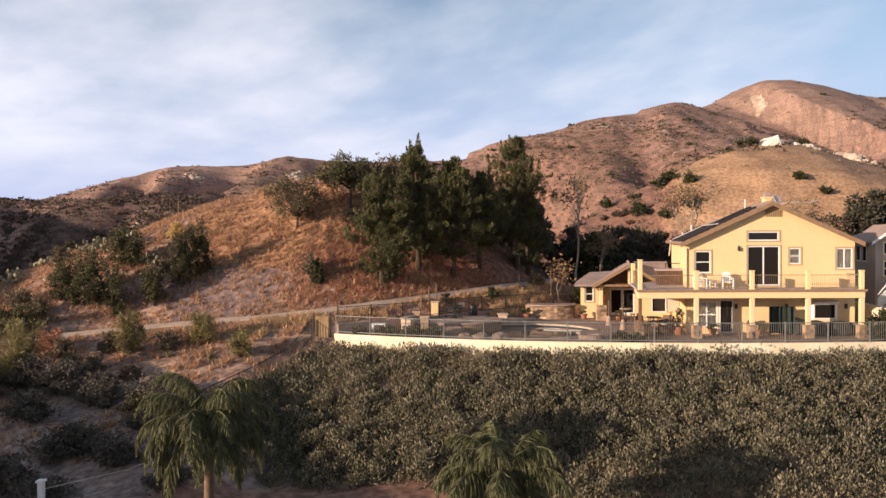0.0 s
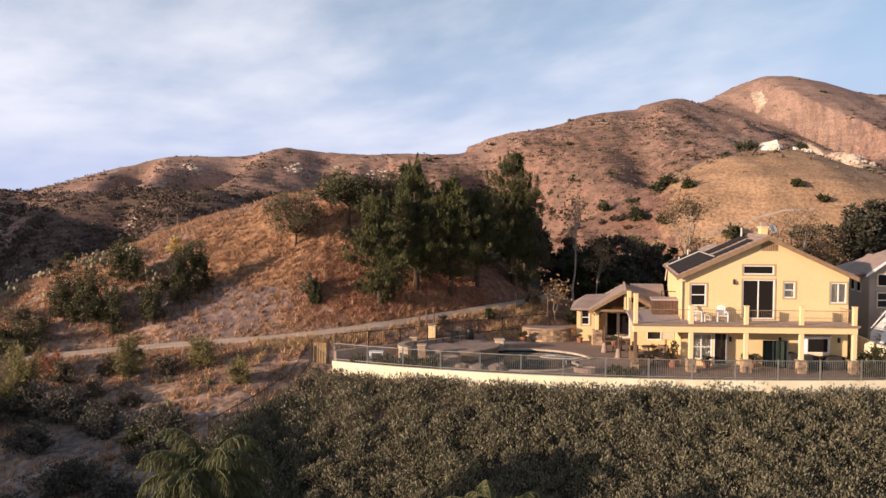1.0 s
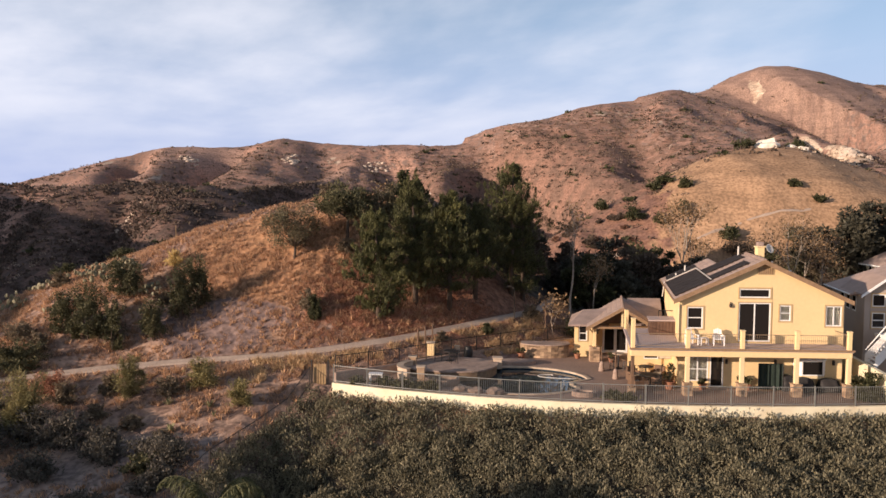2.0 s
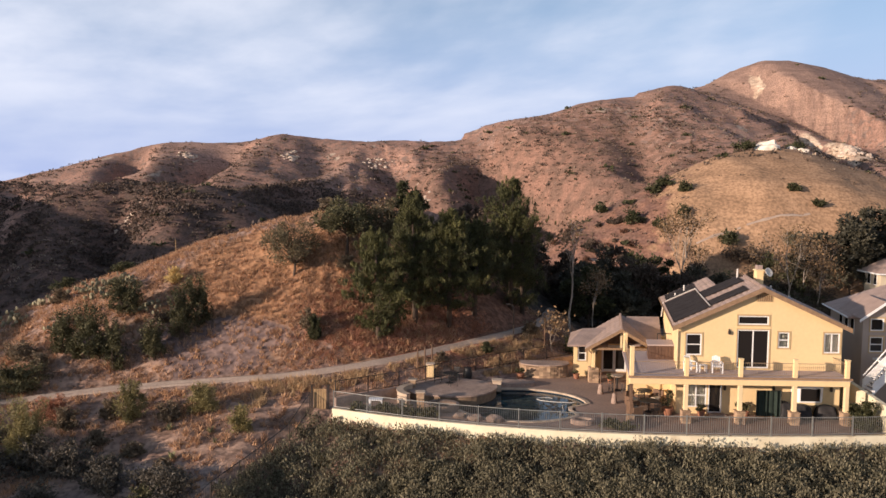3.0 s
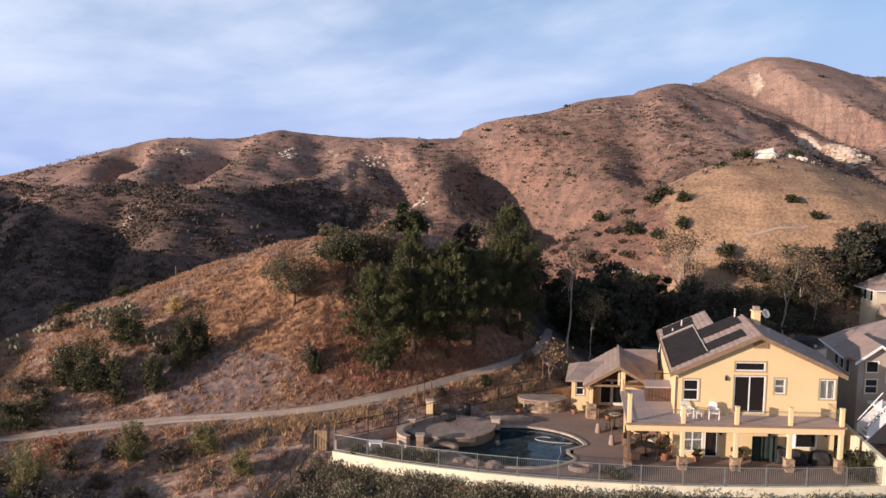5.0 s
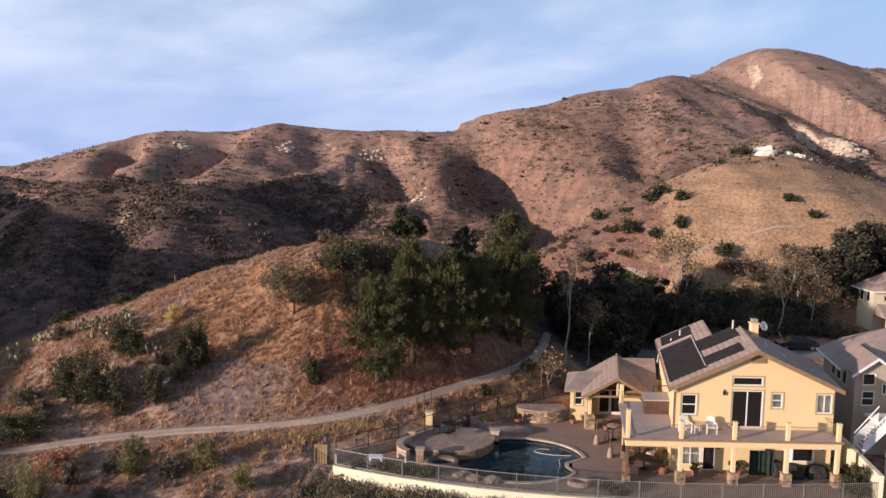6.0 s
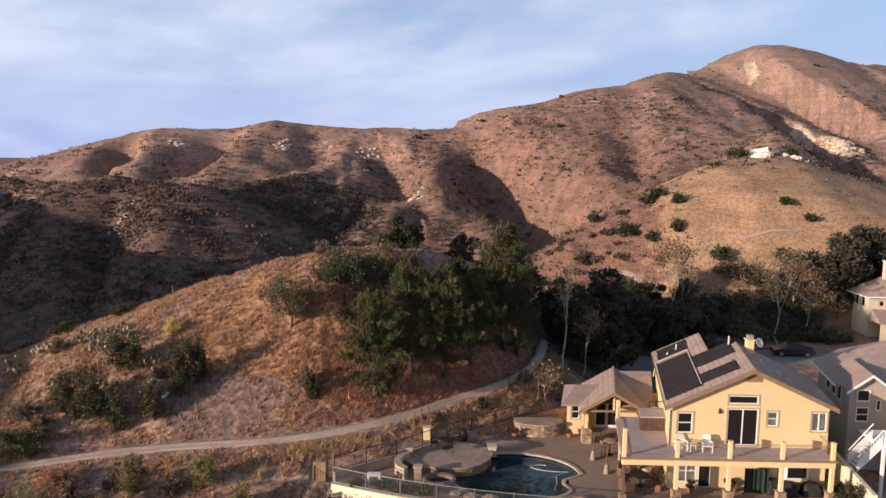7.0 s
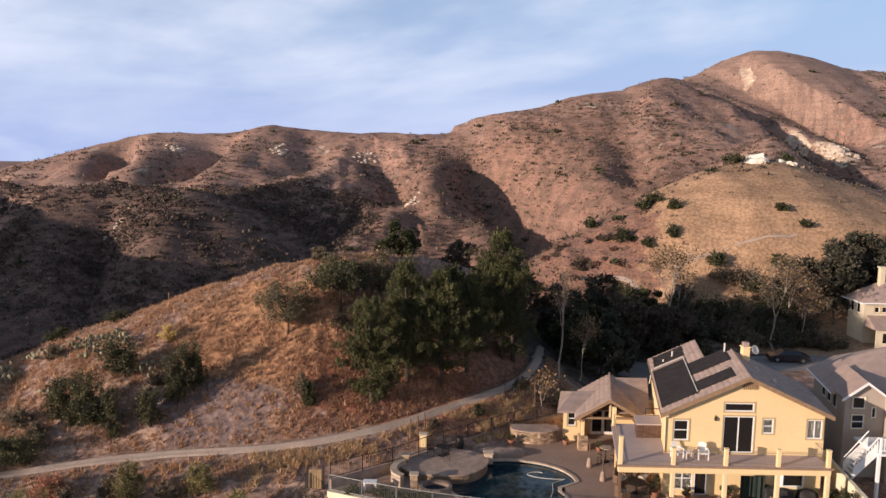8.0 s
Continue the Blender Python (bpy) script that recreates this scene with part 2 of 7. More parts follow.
M = {}
M["stucco"] = material("yellow stucco", (0.80, 0.59, 0.31), (0.75, 0.54, 0.28), 0.5, rough=0.95, bump=0.006, bump_scale=40, fine=0.06, mix=1.2)
M["stucco_trim"] = material("pale stucco trim", (0.72, 0.57, 0.33), (0.66, 0.51, 0.29), 0.7, rough=0.95, bump=0.004, bump_scale=40, mix=1.2)
M["wall_stucco"] = material("cream garden wall stucco", (0.78, 0.70, 0.50), (0.66, 0.56, 0.38), 0.7, rough=0.95, bump=0.006, bump_scale=30, third=(0.5, 0.40, 0.26), third_scale=0.9, third_lo=0.6, third_hi=0.8)
M["white"] = material("white window vinyl", (0.80, 0.78, 0.74), (0.72, 0.69, 0.64), 2.0, rough=0.45)
M["brown_trim"] = material("tan stucco surround", (0.50, 0.36, 0.19), (0.44, 0.31, 0.16), 3.0, rough=0.9)
M["roof"] = material("brown concrete roof tiles", (0.41, 0.30, 0.25), (0.31, 0.23, 0.19), 1.5, rough=0.85, island=0.13, bump=0.01, bump_scale=25, fine=0.2)
M["fascia"] = material("weathered brown fascia board", (0.30, 0.19, 0.11), (0.22, 0.14, 0.08), 4.0, rough=0.8)
M["deck"] = material("grey-tan deck coating", (0.46, 0.37, 0.345), (0.40, 0.32, 0.30), 0.8, rough=0.8, fine=0.1, mix=1.0)
M["paving"] = material("tan stamped concrete", (0.36, 0.25, 0.19), (0.28, 0.19, 0.14), 0.7, rough=0.8, bump=0.01, bump_scale=8, fine=0.25, mix=1.0)
M["coping"] = material("pale stone coping", (0.52, 0.40, 0.29), (0.38, 0.29, 0.21), 2.0, rough=0.8, obrand=0.15, bump=0.008, bump_scale=12)
M["stone"] = material("mixed tan ledger stone", (0.42, 0.29, 0.18), (0.26, 0.17, 0.11), 3.0, rough=0.9, island=0.5, bump=0.02, bump_scale=12)
M["flagstone"] = material("grey-tan flagstone", (0.47, 0.34, 0.262), (0.29, 0.205, 0.158), 1.6, rough=0.85, bump=0.02, bump_scale=6, fine=0.35, mix=0.7, third=(0.34, 0.24, 0.19), third_scale=0.8, third_lo=0.52, third_hi=0.68)
M["iron"] = material("dark bronze fence iron", (0.045, 0.038, 0.032), (0.07, 0.055, 0.045), 6.0, rough=0.5, metal=0.4)
M["fence_grey"] = material("weathered grey fence iron", (0.23, 0.225, 0.20), (0.16, 0.155, 0.14), 3.0, rough=0.55, metal=0.2)
M["rail_iron"] = material("tan painted railing", (0.30, 0.21, 0.13), (0.24, 0.17, 0.10), 6.0, rough=0.5)
M["panel"] = material("black rubber solar mat", (0.030, 0.025, 0.024), (0.045, 0.038, 0.036), 2.0, rough=0.9, spec=0.08, bump=0.01, bump_scale=14)
M["pipe"] = material("white plastic pipe", (0.62, 0.58, 0.52), (0.5, 0.46, 0.4), 4.0, rough=0.5)
M["dark_wood"] = material("dark stained timber", (0.11, 0.065, 0.04), (0.17, 0.10, 0.06), 5.0, rough=0.7)
M["black"] = material("black painted metal", (0.015, 0.015, 0.016), (0.03, 0.028, 0.026), 5.0, rough=0.45)
M["plastic_white"] = material("white resin chair", (0.82, 0.80, 0.77), (0.74, 0.71, 0.67), 3.0, rough=0.5)
M["green_cloth"] = material("dark green canvas", (0.018, 0.028, 0.022), (0.028, 0.040, 0.031), 4.0, rough=0.95, bump=0.02, bump_scale=6)
M["cover"] = material("black grill cover", (0.022, 0.020, 0.02), (0.04, 0.036, 0.034), 3.0, rough=0.7, bump=0.03, bump_scale=4)
M["spa_wood"] = material("brown spa cabinet", (0.13, 0.075, 0.05), (0.09, 0.05, 0.035), 3.0, rough=0.7)
M["terracotta"] = material("terracotta pot", (0.30, 0.13, 0.07), (0.22, 0.10, 0.06), 5.0, rough=0.85)
M["curtain"] = material("pale curtain", (0.6, 0.54, 0.42), (0.5, 0.44, 0.34), 5.0, rough=0.95)
M["interior"] = material("dim room wall", (0.16, 0.12, 0.09), (0.12, 0.09, 0.07), 1.0, rough=0.95)
M["grey_stucco"] = material("grey-beige stucco", (0.40, 0.33, 0.27), (0.35, 0.29, 0.24), 0.5, rough=0.95, bump=0.005, bump_scale=30)
M["cream_stucco"] = material("cream stucco", (0.62, 0.52, 0.36), (0.55, 0.46, 0.32), 0.5, rough=0.95, bump=0.005, bump_scale=30)
M["roof_pink"] = material("brown flat roof tiles", (0.43, 0.31, 0.25), (0.34, 0.245, 0.20), 1.2, rough=0.85, island=0.3, bump=0.01, bump_scale=20)
M["asphalt"] = material("worn grey asphalt", (0.20, 0.18, 0.165), (0.27, 0.24, 0.215), 0.6, rough=0.9, fine=0.3, bump=0.006, bump_scale=30)
M["trail"] = material("pale packed dirt", (0.46, 0.355, 0.275), (0.35, 0.26, 0.20), 0.8, rough=0.95, fine=0.25, bump=0.02, bump_scale=5, mix=1.0)
M["car_paint"] = material("black car paint", (0.012, 0.014, 0.02), (0.016, 0.018, 0.024), 1.0, rough=0.2, spec=0.6)
M["tyre"] = material("black tyre rubber", (0.02, 0.02, 0.02), (0.03, 0.03, 0.03), 8.0, rough=0.9)
M["steel"] = material("brushed steel", (0.45, 0.45, 0.45), (0.36, 0.36, 0.36), 8.0, rough=0.35, metal=0.9)
M["rock"] = material("pale sandstone", (0.52, 0.42, 0.33), (0.34, 0.26, 0.195), 0.6, rough=0.95, bump=0.15, bump_scale=1.2, island=0.3)
M["pale_rock"] = material("white sandstone", (0.72, 0.64, 0.53), (0.55, 0.46, 0.36), 0.8, rough=0.95, bump=0.15, bump_scale=1.2, island=0.2)
M["garden_rock"] = material("brown garden rock", (0.27, 0.195, 0.15), (0.18, 0.13, 0.10), 2.0, rough=0.95, bump=0.04, bump_scale=6)
M["bark"] = material("grey-brown bark", (0.11, 0.08, 0.058), (0.065, 0.047, 0.035), 3.0, rough=0.95, bump=0.03, bump_scale=8)
M["pale_bark"] = material("pale mottled sycamore bark", (0.40, 0.33, 0.26), (0.22, 0.175, 0.135), 1.4, rough=0.9, bump=0.02, bump_scale=8)
M["palm_bark"] = material("fibrous palm trunk", (0.20, 0.13, 0.08), (0.12, 0.08, 0.05), 4.0, rough=0.95, bump=0.04, bump_scale=8)


def leaf(name, a, b, island=0.45, rough=0.7, scale=0.4, thin=0.25):
    m = material(name, a, b, scale, rough=rough, island=island, mix=1.0)
    n, l = m.node_tree.nodes, m.node_tree.links
    bsdf, out = n["Principled BSDF"], n["Material Output"]
    t = n.new("ShaderNodeBsdfTranslucent")
    src = bsdf.inputs["Base Color"].links[0].from_socket
    l.new(src, t.inputs["Color"])
    mx = n.new("ShaderNodeMixShader")
    mx.inputs[0].default_value = thin
    l.new(bsdf.outputs[0], mx.inputs[1])
    l.new(t.outputs[0], mx.inputs[2])
    l.new(mx.outputs[0], out.inputs["Surface"])
    return m


M["pine"] = leaf("pine needles", (0.135, 0.128, 0.042), (0.032, 0.037, 0.016), 0.65, thin=0.07)
M["olive"] = leaf("grey-green leaves", (0.085, 0.080, 0.034), (0.05, 0.055, 0.024), 0.45)
M["hedge"] = leaf("ground cover leaves", (0.26, 0.222, 0.14), (0.115, 0.108, 0.064), 0.7, scale=1.6)
M["shrub"] = leaf("dark shrub leaves", (0.145, 0.128, 0.060), (0.062, 0.062, 0.030), 0.6)
M["sage"] = leaf("dry sage leaves", (0.23, 0.17, 0.11), (0.15, 0.115, 0.07), 0.4)
M["chaparral"] = leaf("chaparral leaves", (0.215, 0.145, 0.10), (0.13, 0.096, 0.07), 0.45, scale=0.05)
M["pale_sage"] = leaf("pale dry sage leaves", (0.42, 0.325, 0.235), (0.29, 0.22, 0.16), 0.4, scale=0.05)
M["brush"] = leaf("dusky brush leaves", (0.15, 0.125, 0.095), (0.085, 0.077, 0.06), 0.5)
# canyon brush, toned to match the darkened canyon floor
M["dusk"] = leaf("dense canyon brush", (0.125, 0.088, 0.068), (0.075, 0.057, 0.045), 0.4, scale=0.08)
M["russet"] = leaf("russet dry brush", (0.27, 0.14, 0.09), (0.17, 0.095, 0.065), 0.4)
M["umber"] = leaf("dark umber brush", (0.125, 0.088, 0.062), (0.075, 0.058, 0.042), 0.45, scale=0.05)
M["rust"] = leaf("rust-red dry ground cover", (0.50, 0.24, 0.14), (0.33, 0.16, 0.095), 0.4)
M["straw"] = leaf("dry straw grass", (0.56, 0.34, 0.205), (0.37, 0.22, 0.135), 0.45, scale=0.25, thin=0.3)
M["tawny"] = leaf("tawny bunch grass", (0.60, 0.36, 0.20), (0.42, 0.245, 0.135), 0.45, scale=0.3)
M["gold"] = leaf("yellow dry brush", (0.66, 0.48, 0.19), (0.5, 0.36, 0.14), 0.4)
M["palm"] = leaf("green palm fronds", (0.155, 0.15, 0.065), (0.065, 0.072, 0.03), 0.6, thin=0.12)
M["deep"] = leaf("deep evergreen leaves", (0.08, 0.07, 0.043), (0.038, 0.037, 0.025), 0.5, thin=0.06)
M["fennel"] = leaf("yellow-green feathery leaves", (0.28, 0.23, 0.095), (0.17, 0.145, 0.06), 0.4)
M["golden"] = leaf("golden dry grass", (0.62, 0.42, 0.23), (0.45, 0.30, 0.16), 0.45)
M["agave"] = leaf("pale agave leaves", (0.26, 0.24, 0.12), (0.19, 0.18, 0.085), 0.3, thin=0.05)
M["dead_leaf"] = leaf("brown sycamore leaves", (0.27, 0.17, 0.085), (0.17, 0.11, 0.06), 0.5)
M["cactus"] = leaf("grey-green cactus pads", (0.30, 0.26, 0.16), (0.19, 0.17, 0.10), 0.4, thin=0.05)


def glass_material():
    m = bpy.data.materials.new("dark window glass")
    m.use_nodes = True
    b = m.node_tree.nodes["Principled BSDF"]
    b.inputs["Base Color"].default_value = (0.016, 0.014, 0.013, 1)
    b.inputs["Roughness"].default_value = 0.06
    b.inputs["Specular IOR Level"].default_value = 0.32
    n, l = m.node_tree.nodes, m.node_tree.links
    t = n.new("ShaderNodeTexNoise")
    t.inputs["Scale"].default_value = 1.5
    r = n.new("ShaderNodeMapRange")
    r.inputs["To Min"].default_value, r.inputs["To Max"].default_value = 0.03, 0.12
    l.new(t.outputs["Fac"], r.inputs["Value"])
    l.new(r.outputs["Result"], b.inputs["Roughness"])
    return m


def water_material():
    m = bpy.data.materials.new("pool water")
    m.use_nodes = True
    n, l = m.node_tree.nodes, m.node_tree.links
    b = n["Principled BSDF"]
    b.inputs["Base Color"].default_value = (0.05, 0.13, 0.19, 1)
    b.inputs["Roughness"].default_value = 0.03
    b.inputs["Transmission Weight"].default_value = 0.85
    b.inputs["IOR"].default_value = 1.33
    t = n.new("ShaderNodeTexNoise")
    t.inputs["Scale"].default_value, t.inputs["Detail"].default_value = 3.0, 3.0
    bp = n.new("ShaderNodeBump")
    bp.inputs["Strength"].default_value, bp.inputs["Distance"].default_value = 0.3, 0.01
    l.new(t.outputs["Fac"], bp.inputs["Height"])
    l.new(bp.outputs["Normal"], b.inputs["Normal"])
    return m


M["glass"] = glass_material()
M["water"] = water_material()
M["plaster"] = material("dark blue pool plaster", (0.008, 0.020, 0.032), (0.012, 0.027, 0.042), 0.8, rough=0.7, third=(0.014, 0.034, 0.055), third_scale=0.25, third_lo=0.5, third_hi=0.62)


def ground_material():
    """Dry hills: straw, brown scrub and bare soil by noise at several scales; rust litter under the pines, golden grass on the hill behind the road."""
    m = bpy.data.materials.new("dry hillside")
    m.use_nodes = True
    n, l = m.node_tree.nodes, m.node_tree.links
    b = n["Principled BSDF"]
    b.inputs["Roughness"].default_value = 0.97
    b.inputs["Specular IOR Level"].default_value = 0.1
    geo = n.new("ShaderNodeNewGeometry")

    def noise_at(s, d=5.0, stretch=None):
        t = n.new("ShaderNodeTexNoise")
        t.inputs["Scale"].default_value, t.inputs["Detail"].default_value = s, d
        v = geo.outputs["Position"]
        if stretch:
            k = n.new("ShaderNodeVectorMath")
            k.operation = "MULTIPLY"
            k.inputs[1].default_value = stretch
            l.new(v, k.inputs[0])
            v = k.outputs[0]
        l.new(v, t.inputs["Vector"])
        return t.outputs["Fac"]

    def rng(src, lo, hi, a=0.0, c=1.0):
        r = n.new("ShaderNodeMapRange")
        r.interpolation_type = "SMOOTHSTEP"
        for key, v in (("From Min", lo), ("From Max", hi), ("To Min", a), ("To Max", c)):
            r.inputs[key].default_value = v
        l.new(src, r.inputs["Value"])
        return r.outputs["Result"]

    def mix(f, a, c, kind="MIX"):
        x = n.new("ShaderNodeMix")
        x.data_type, x.blend_type = "RGBA", kind
        if isinstance(f, float):
            x.inputs["Factor"].default_value = f
        else:
            l.new(f, x.inputs["Factor"])
        for s, v in ((x.inputs["A"], a), (x.inputs["B"], c)):
            if isinstance(v, tuple):
                s.default_value = (*v, 1)
            else:
                l.new(v, s)
        return x.outputs["Result"]

    def ball(x, y, rx, ry, wob=0.35):
        """A soft patch about a place, with a ragged edge."""
        k = n.new("ShaderNodeVectorMath")
        k.operation = "SUBTRACT"
        k.inputs[1].default_value = (x, y, 0)
        l.new(geo.outputs["Position"], k.inputs[0])
        q = n.new("ShaderNodeVectorMath")
        q.operation = "MULTIPLY"
        q.inputs[1].default_value = (1 / rx, 1 / ry, 0)
        l.new(k.outputs[0], q.inputs[0])
        ln = n.new("ShaderNodeVectorMath")
        ln.operation = "LENGTH"
        l.new(q.outputs[0], ln.inputs[0])
        ad = n.new("ShaderNodeMath")
        ad.operation = "MULTIPLY_ADD"
        ad.inputs[1].default_value = wob * 2
        l.new(noise_at(0.35), ad.inputs[0])
        l.new(ln.outputs["Value"], ad.inputs[2])
        return rng(ad.outputs[0], 0.95 + wob, 1.15 + wob, 1.0, 0.0)

    soil = mix(rng(noise_at(0.5), 0.35, 0.65), (0.25, 0.16, 0.128), (0.38, 0.26, 0.20))
    straw = mix(rng(noise_at(1.7), 0.35, 0.65), (0.41, 0.255, 0.16), (0.27, 0.17, 0.115))
    near = mix(rng(noise_at(0.22), 0.40, 0.58), soil, straw)
    scrub = mix(rng(noise_at(0.11, 7.0), 0.42, 0.60), (0.345, 0.205, 0.152), (0.25, 0.155, 0.118))
    scrub = mix(rng(noise_at(0.6, 6.0), 0.52, 0.62), scrub, (0.20, 0.14, 0.115))
    scrub = mix(rng(noise_at(0.045, 6.0), 0.54, 0.62), scrub, (0.335, 0.215, 0.165))
    scrub = mix(rng(noise_at(0.20, 8.0, (1, 0.35, 1)), 0.64, 0.70), scrub, (0.40, 0.31, 0.24))
    sep = n.new("ShaderNodeSeparateXYZ")
    l.new(geo.outputs["Position"], sep.inputs[0])
    colour = mix(rng(sep.outputs["Y"], 88, 100), near, scrub)
    colour = mix(ball(-4.0, 58.6, 8.5, 3.9), colour, mix(rng(noise_at(1.2), 0.35, 0.65), (0.43, 0.20, 0.12), (0.28, 0.13, 0.082)))
    colour = mix(ball(48, 112, 32, 24), colour, mix(rng(noise_at(0.25, 6.0), 0.35, 0.65), (0.43, 0.265, 0.155), (0.33, 0.203, 0.12)))
    colour = mix(ball(21, 115, 8, 7, 0.7), colour, mix(rng(noise_at(0.6, 7.0), 0.4, 0.6), (0.36, 0.185, 0.115), (0.23, 0.12, 0.082)))
    # hollow floor darkened: the valley's shade is put into the soil colour
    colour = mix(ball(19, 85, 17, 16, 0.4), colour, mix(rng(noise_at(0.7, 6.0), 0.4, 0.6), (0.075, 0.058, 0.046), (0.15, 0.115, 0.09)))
    colour = mix(ball(108, 250, 30, 36, 0.5), colour, mix(rng(noise_at(0.2), 0.4, 0.6), (0.34, 0.22, 0.165), (0.27, 0.175, 0.135)))
    colour = mix(ball(-16, 62, 7, 5), colour, mix(rng(noise_at(1.0), 0.4, 0.6), (0.42, 0.225, 0.12), (0.33, 0.18, 0.095)))
    colour = mix(ball(-22, 46.5, 17, 8.5, 0.5), colour, mix(rng(noise_at(0.8, 6.0), 0.4, 0.6), (0.25, 0.16, 0.118), (0.38, 0.25, 0.18)))
    colour = mix(ball(-18.5, 55.4, 5.0, 2.4, 0.5), colour, mix(rng(noise_at(0.9, 6.0), 0.4, 0.6), (0.17, 0.12, 0.108), (0.255, 0.175, 0.145)))
    # dark strip under the bank cover: shade in its gaps put into the soil
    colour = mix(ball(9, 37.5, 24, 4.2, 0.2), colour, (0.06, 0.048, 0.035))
    colour = mix(ball(20, 126, 12, 24, 0.6), colour, mix(rng(noise_at(0.4, 6.0), 0.4, 0.6), (0.185, 0.105, 0.08), (0.26, 0.14, 0.095)))
    colour = mix(ball(12, 163, 36, 42, 0.7), colour, mix(rng(noise_at(0.3, 7.0), 0.4, 0.6), (0.27, 0.155, 0.112), (0.185, 0.115, 0.085)))
    colour = mix(ball(-19, 34, 10, 7.5, 0.4), colour, mix(rng(noise_at(0.8, 6.0), 0.4, 0.6), (0.26, 0.195, 0.165), (0.36, 0.27, 0.22)))
    colour = mix(ball(-1, 30.5, 11, 3.2, 0.4), colour, mix(rng(noise_at(0.9, 6.0), 0.4, 0.6), (0.30, 0.17, 0.12), (0.22, 0.125, 0.09)))
    bare = mix(rng(noise_at(0.5, 7.0), 0.35, 0.65), (0.62, 0.48, 0.35), (0.40, 0.28, 0.20))
    colour = mix(ball(93.8, 186, 3.2, 10, 0.9), colour, bare)
    colour = mix(ball(89.5, 199, 2.4, 5, 0.6), colour, bare)
    colour = mix(ball(93.0, 246, 1.7, 5.5, 1.0), colour, bare)
    # pine litter, darkened: part of the trees' shade is put into this patch
    colour = mix(ball(3.0, 66.5, 6.0, 6.0, 0.3), colour, mix(rng(noise_at(1.2), 0.35, 0.65), (0.16, 0.085, 0.058), (0.24, 0.125, 0.08)))
    # stock trails and grass terraces along the contours
    terrace = rng(noise_at(0.33, 6.0, (0.22, 0.22, 4.5)), 0.42, 0.60, 0.78, 1.1)
    shade = n.new("ShaderNodeCombineColor")
    for k in range(3):
        l.new(terrace, shade.inputs[k])
    colour = mix(rng(sep.outputs["Y"], 92, 108, 0.0, 0.35), colour, mix(1.0, colour, shade.outputs["Color"], "MULTIPLY"))
    # brushy canyon soil, deepened further to carry the canyon's shade in its colour
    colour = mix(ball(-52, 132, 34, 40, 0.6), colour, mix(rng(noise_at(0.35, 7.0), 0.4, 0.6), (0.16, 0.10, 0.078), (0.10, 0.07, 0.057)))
    far_off = rng(sep.outputs["Y"], 88, 110)
    speck = rng(noise_at(2.6, 6.0), 0.3, 0.68, 0.55, 1.12)
    soft = rng(noise_at(2.4, 8.0), 0.3, 0.68, 0.66, 1.14)
    both = n.new("ShaderNodeMix")
    for key, v in (("Factor", far_off), ("A", speck), ("B", soft)):
        l.new(v, both.inputs[key])
    speck = both.outputs["Result"]
    grey = n.new("ShaderNodeCombineColor")
    for k in range(3):
        l.new(speck, grey.inputs[k])
    colour = mix(1.0, colour, grey.outputs["Color"], "MULTIPLY")
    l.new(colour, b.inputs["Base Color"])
    bp = n.new("ShaderNodeBump")
    bp.inputs["Distance"].default_value = 0.3
    l.new(rng(sep.outputs["Y"], 88, 110, 0.8, 0.5), bp.inputs["Strength"])
    l.new(noise_at(1.1, 9.0, (0.55, 1.0, 1.6)), bp.inputs["Height"])
    l.new(bp.outputs["Normal"], b.inputs["Normal"])
    return m


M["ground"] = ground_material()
M["straw_wood"] = material("weathered tan boards", (0.36, 0.24, 0.12), (0.26, 0.17, 0.09), 4.0, rough=0.9, obrand=0.2)
M["rust_lamp"] = material("red lamp plastic", (0.25, 0.02, 0.015), (0.2, 0.02, 0.015), 4.0, rough=0.3)
M["sage_green"] = leaf("grey-olive oak leaves", (0.17, 0.135, 0.075), (0.105, 0.09, 0.05), 0.4)

# ---- builders ----
ORIGIN = {}
SKEW, FACADE = 0.19, 46.68


def thing(name, label, category, at, group="", kind=""):
    ob = new(name)
    ob.location = at
    ORIGIN[ob.name] = Vector(at)
    return tagged(ob, label, category, group, kind)


def link_mesh(name, me, mat, parent=None, label="", shift=True):
    ob = new(name, me)
    if mat:
        me.materials.append(M[mat])
    if parent:
        ob.parent = parent
        o = ORIGIN[parent.name]
        ORIGIN[ob.name] = o
        if shift:
            me.transform(Matrix.Translation(-o))
    if label:
        ob["label"] = label
    return ob


def part(name, bm, mat, parent, label="", smooth=False, shear=False):
    """One bmesh, in world places, as one mesh under a thing or a part."""
    if shear:
        for v in bm.verts:
            v.co.x += SKEW * (v.co.y - FACADE)
    bmesh.ops.recalc_face_normals(bm, faces=bm.faces)
    me = bpy.data.meshes.new(name)
    bm.to_mesh(me)
    bm.free()
    if smooth:
        me.polygons.foreach_set("use_smooth", np.ones(len(me.polygons), bool))
    return link_mesh(name, me, mat, parent, label)


def box(x0, x1, y0, y1, z0, z1, bm=None, bevel=0.0):
    own = bmesh.new()
    bmesh.ops.create_cube(own, size=1)
    for v in own.verts:
        v.co = ((x0 + x1) / 2 + v.co.x * (x1 - x0), (y0 + y1) / 2 + v.co.y * (y1 - y0), (z0 + z1) / 2 + v.co.z * (z1 - z0))
    if bevel:
        bmesh.ops.bevel(own, geom=own.edges[:], offset=bevel, segments=1, affect="EDGES", profile=0.5)
    return join(bm, own)


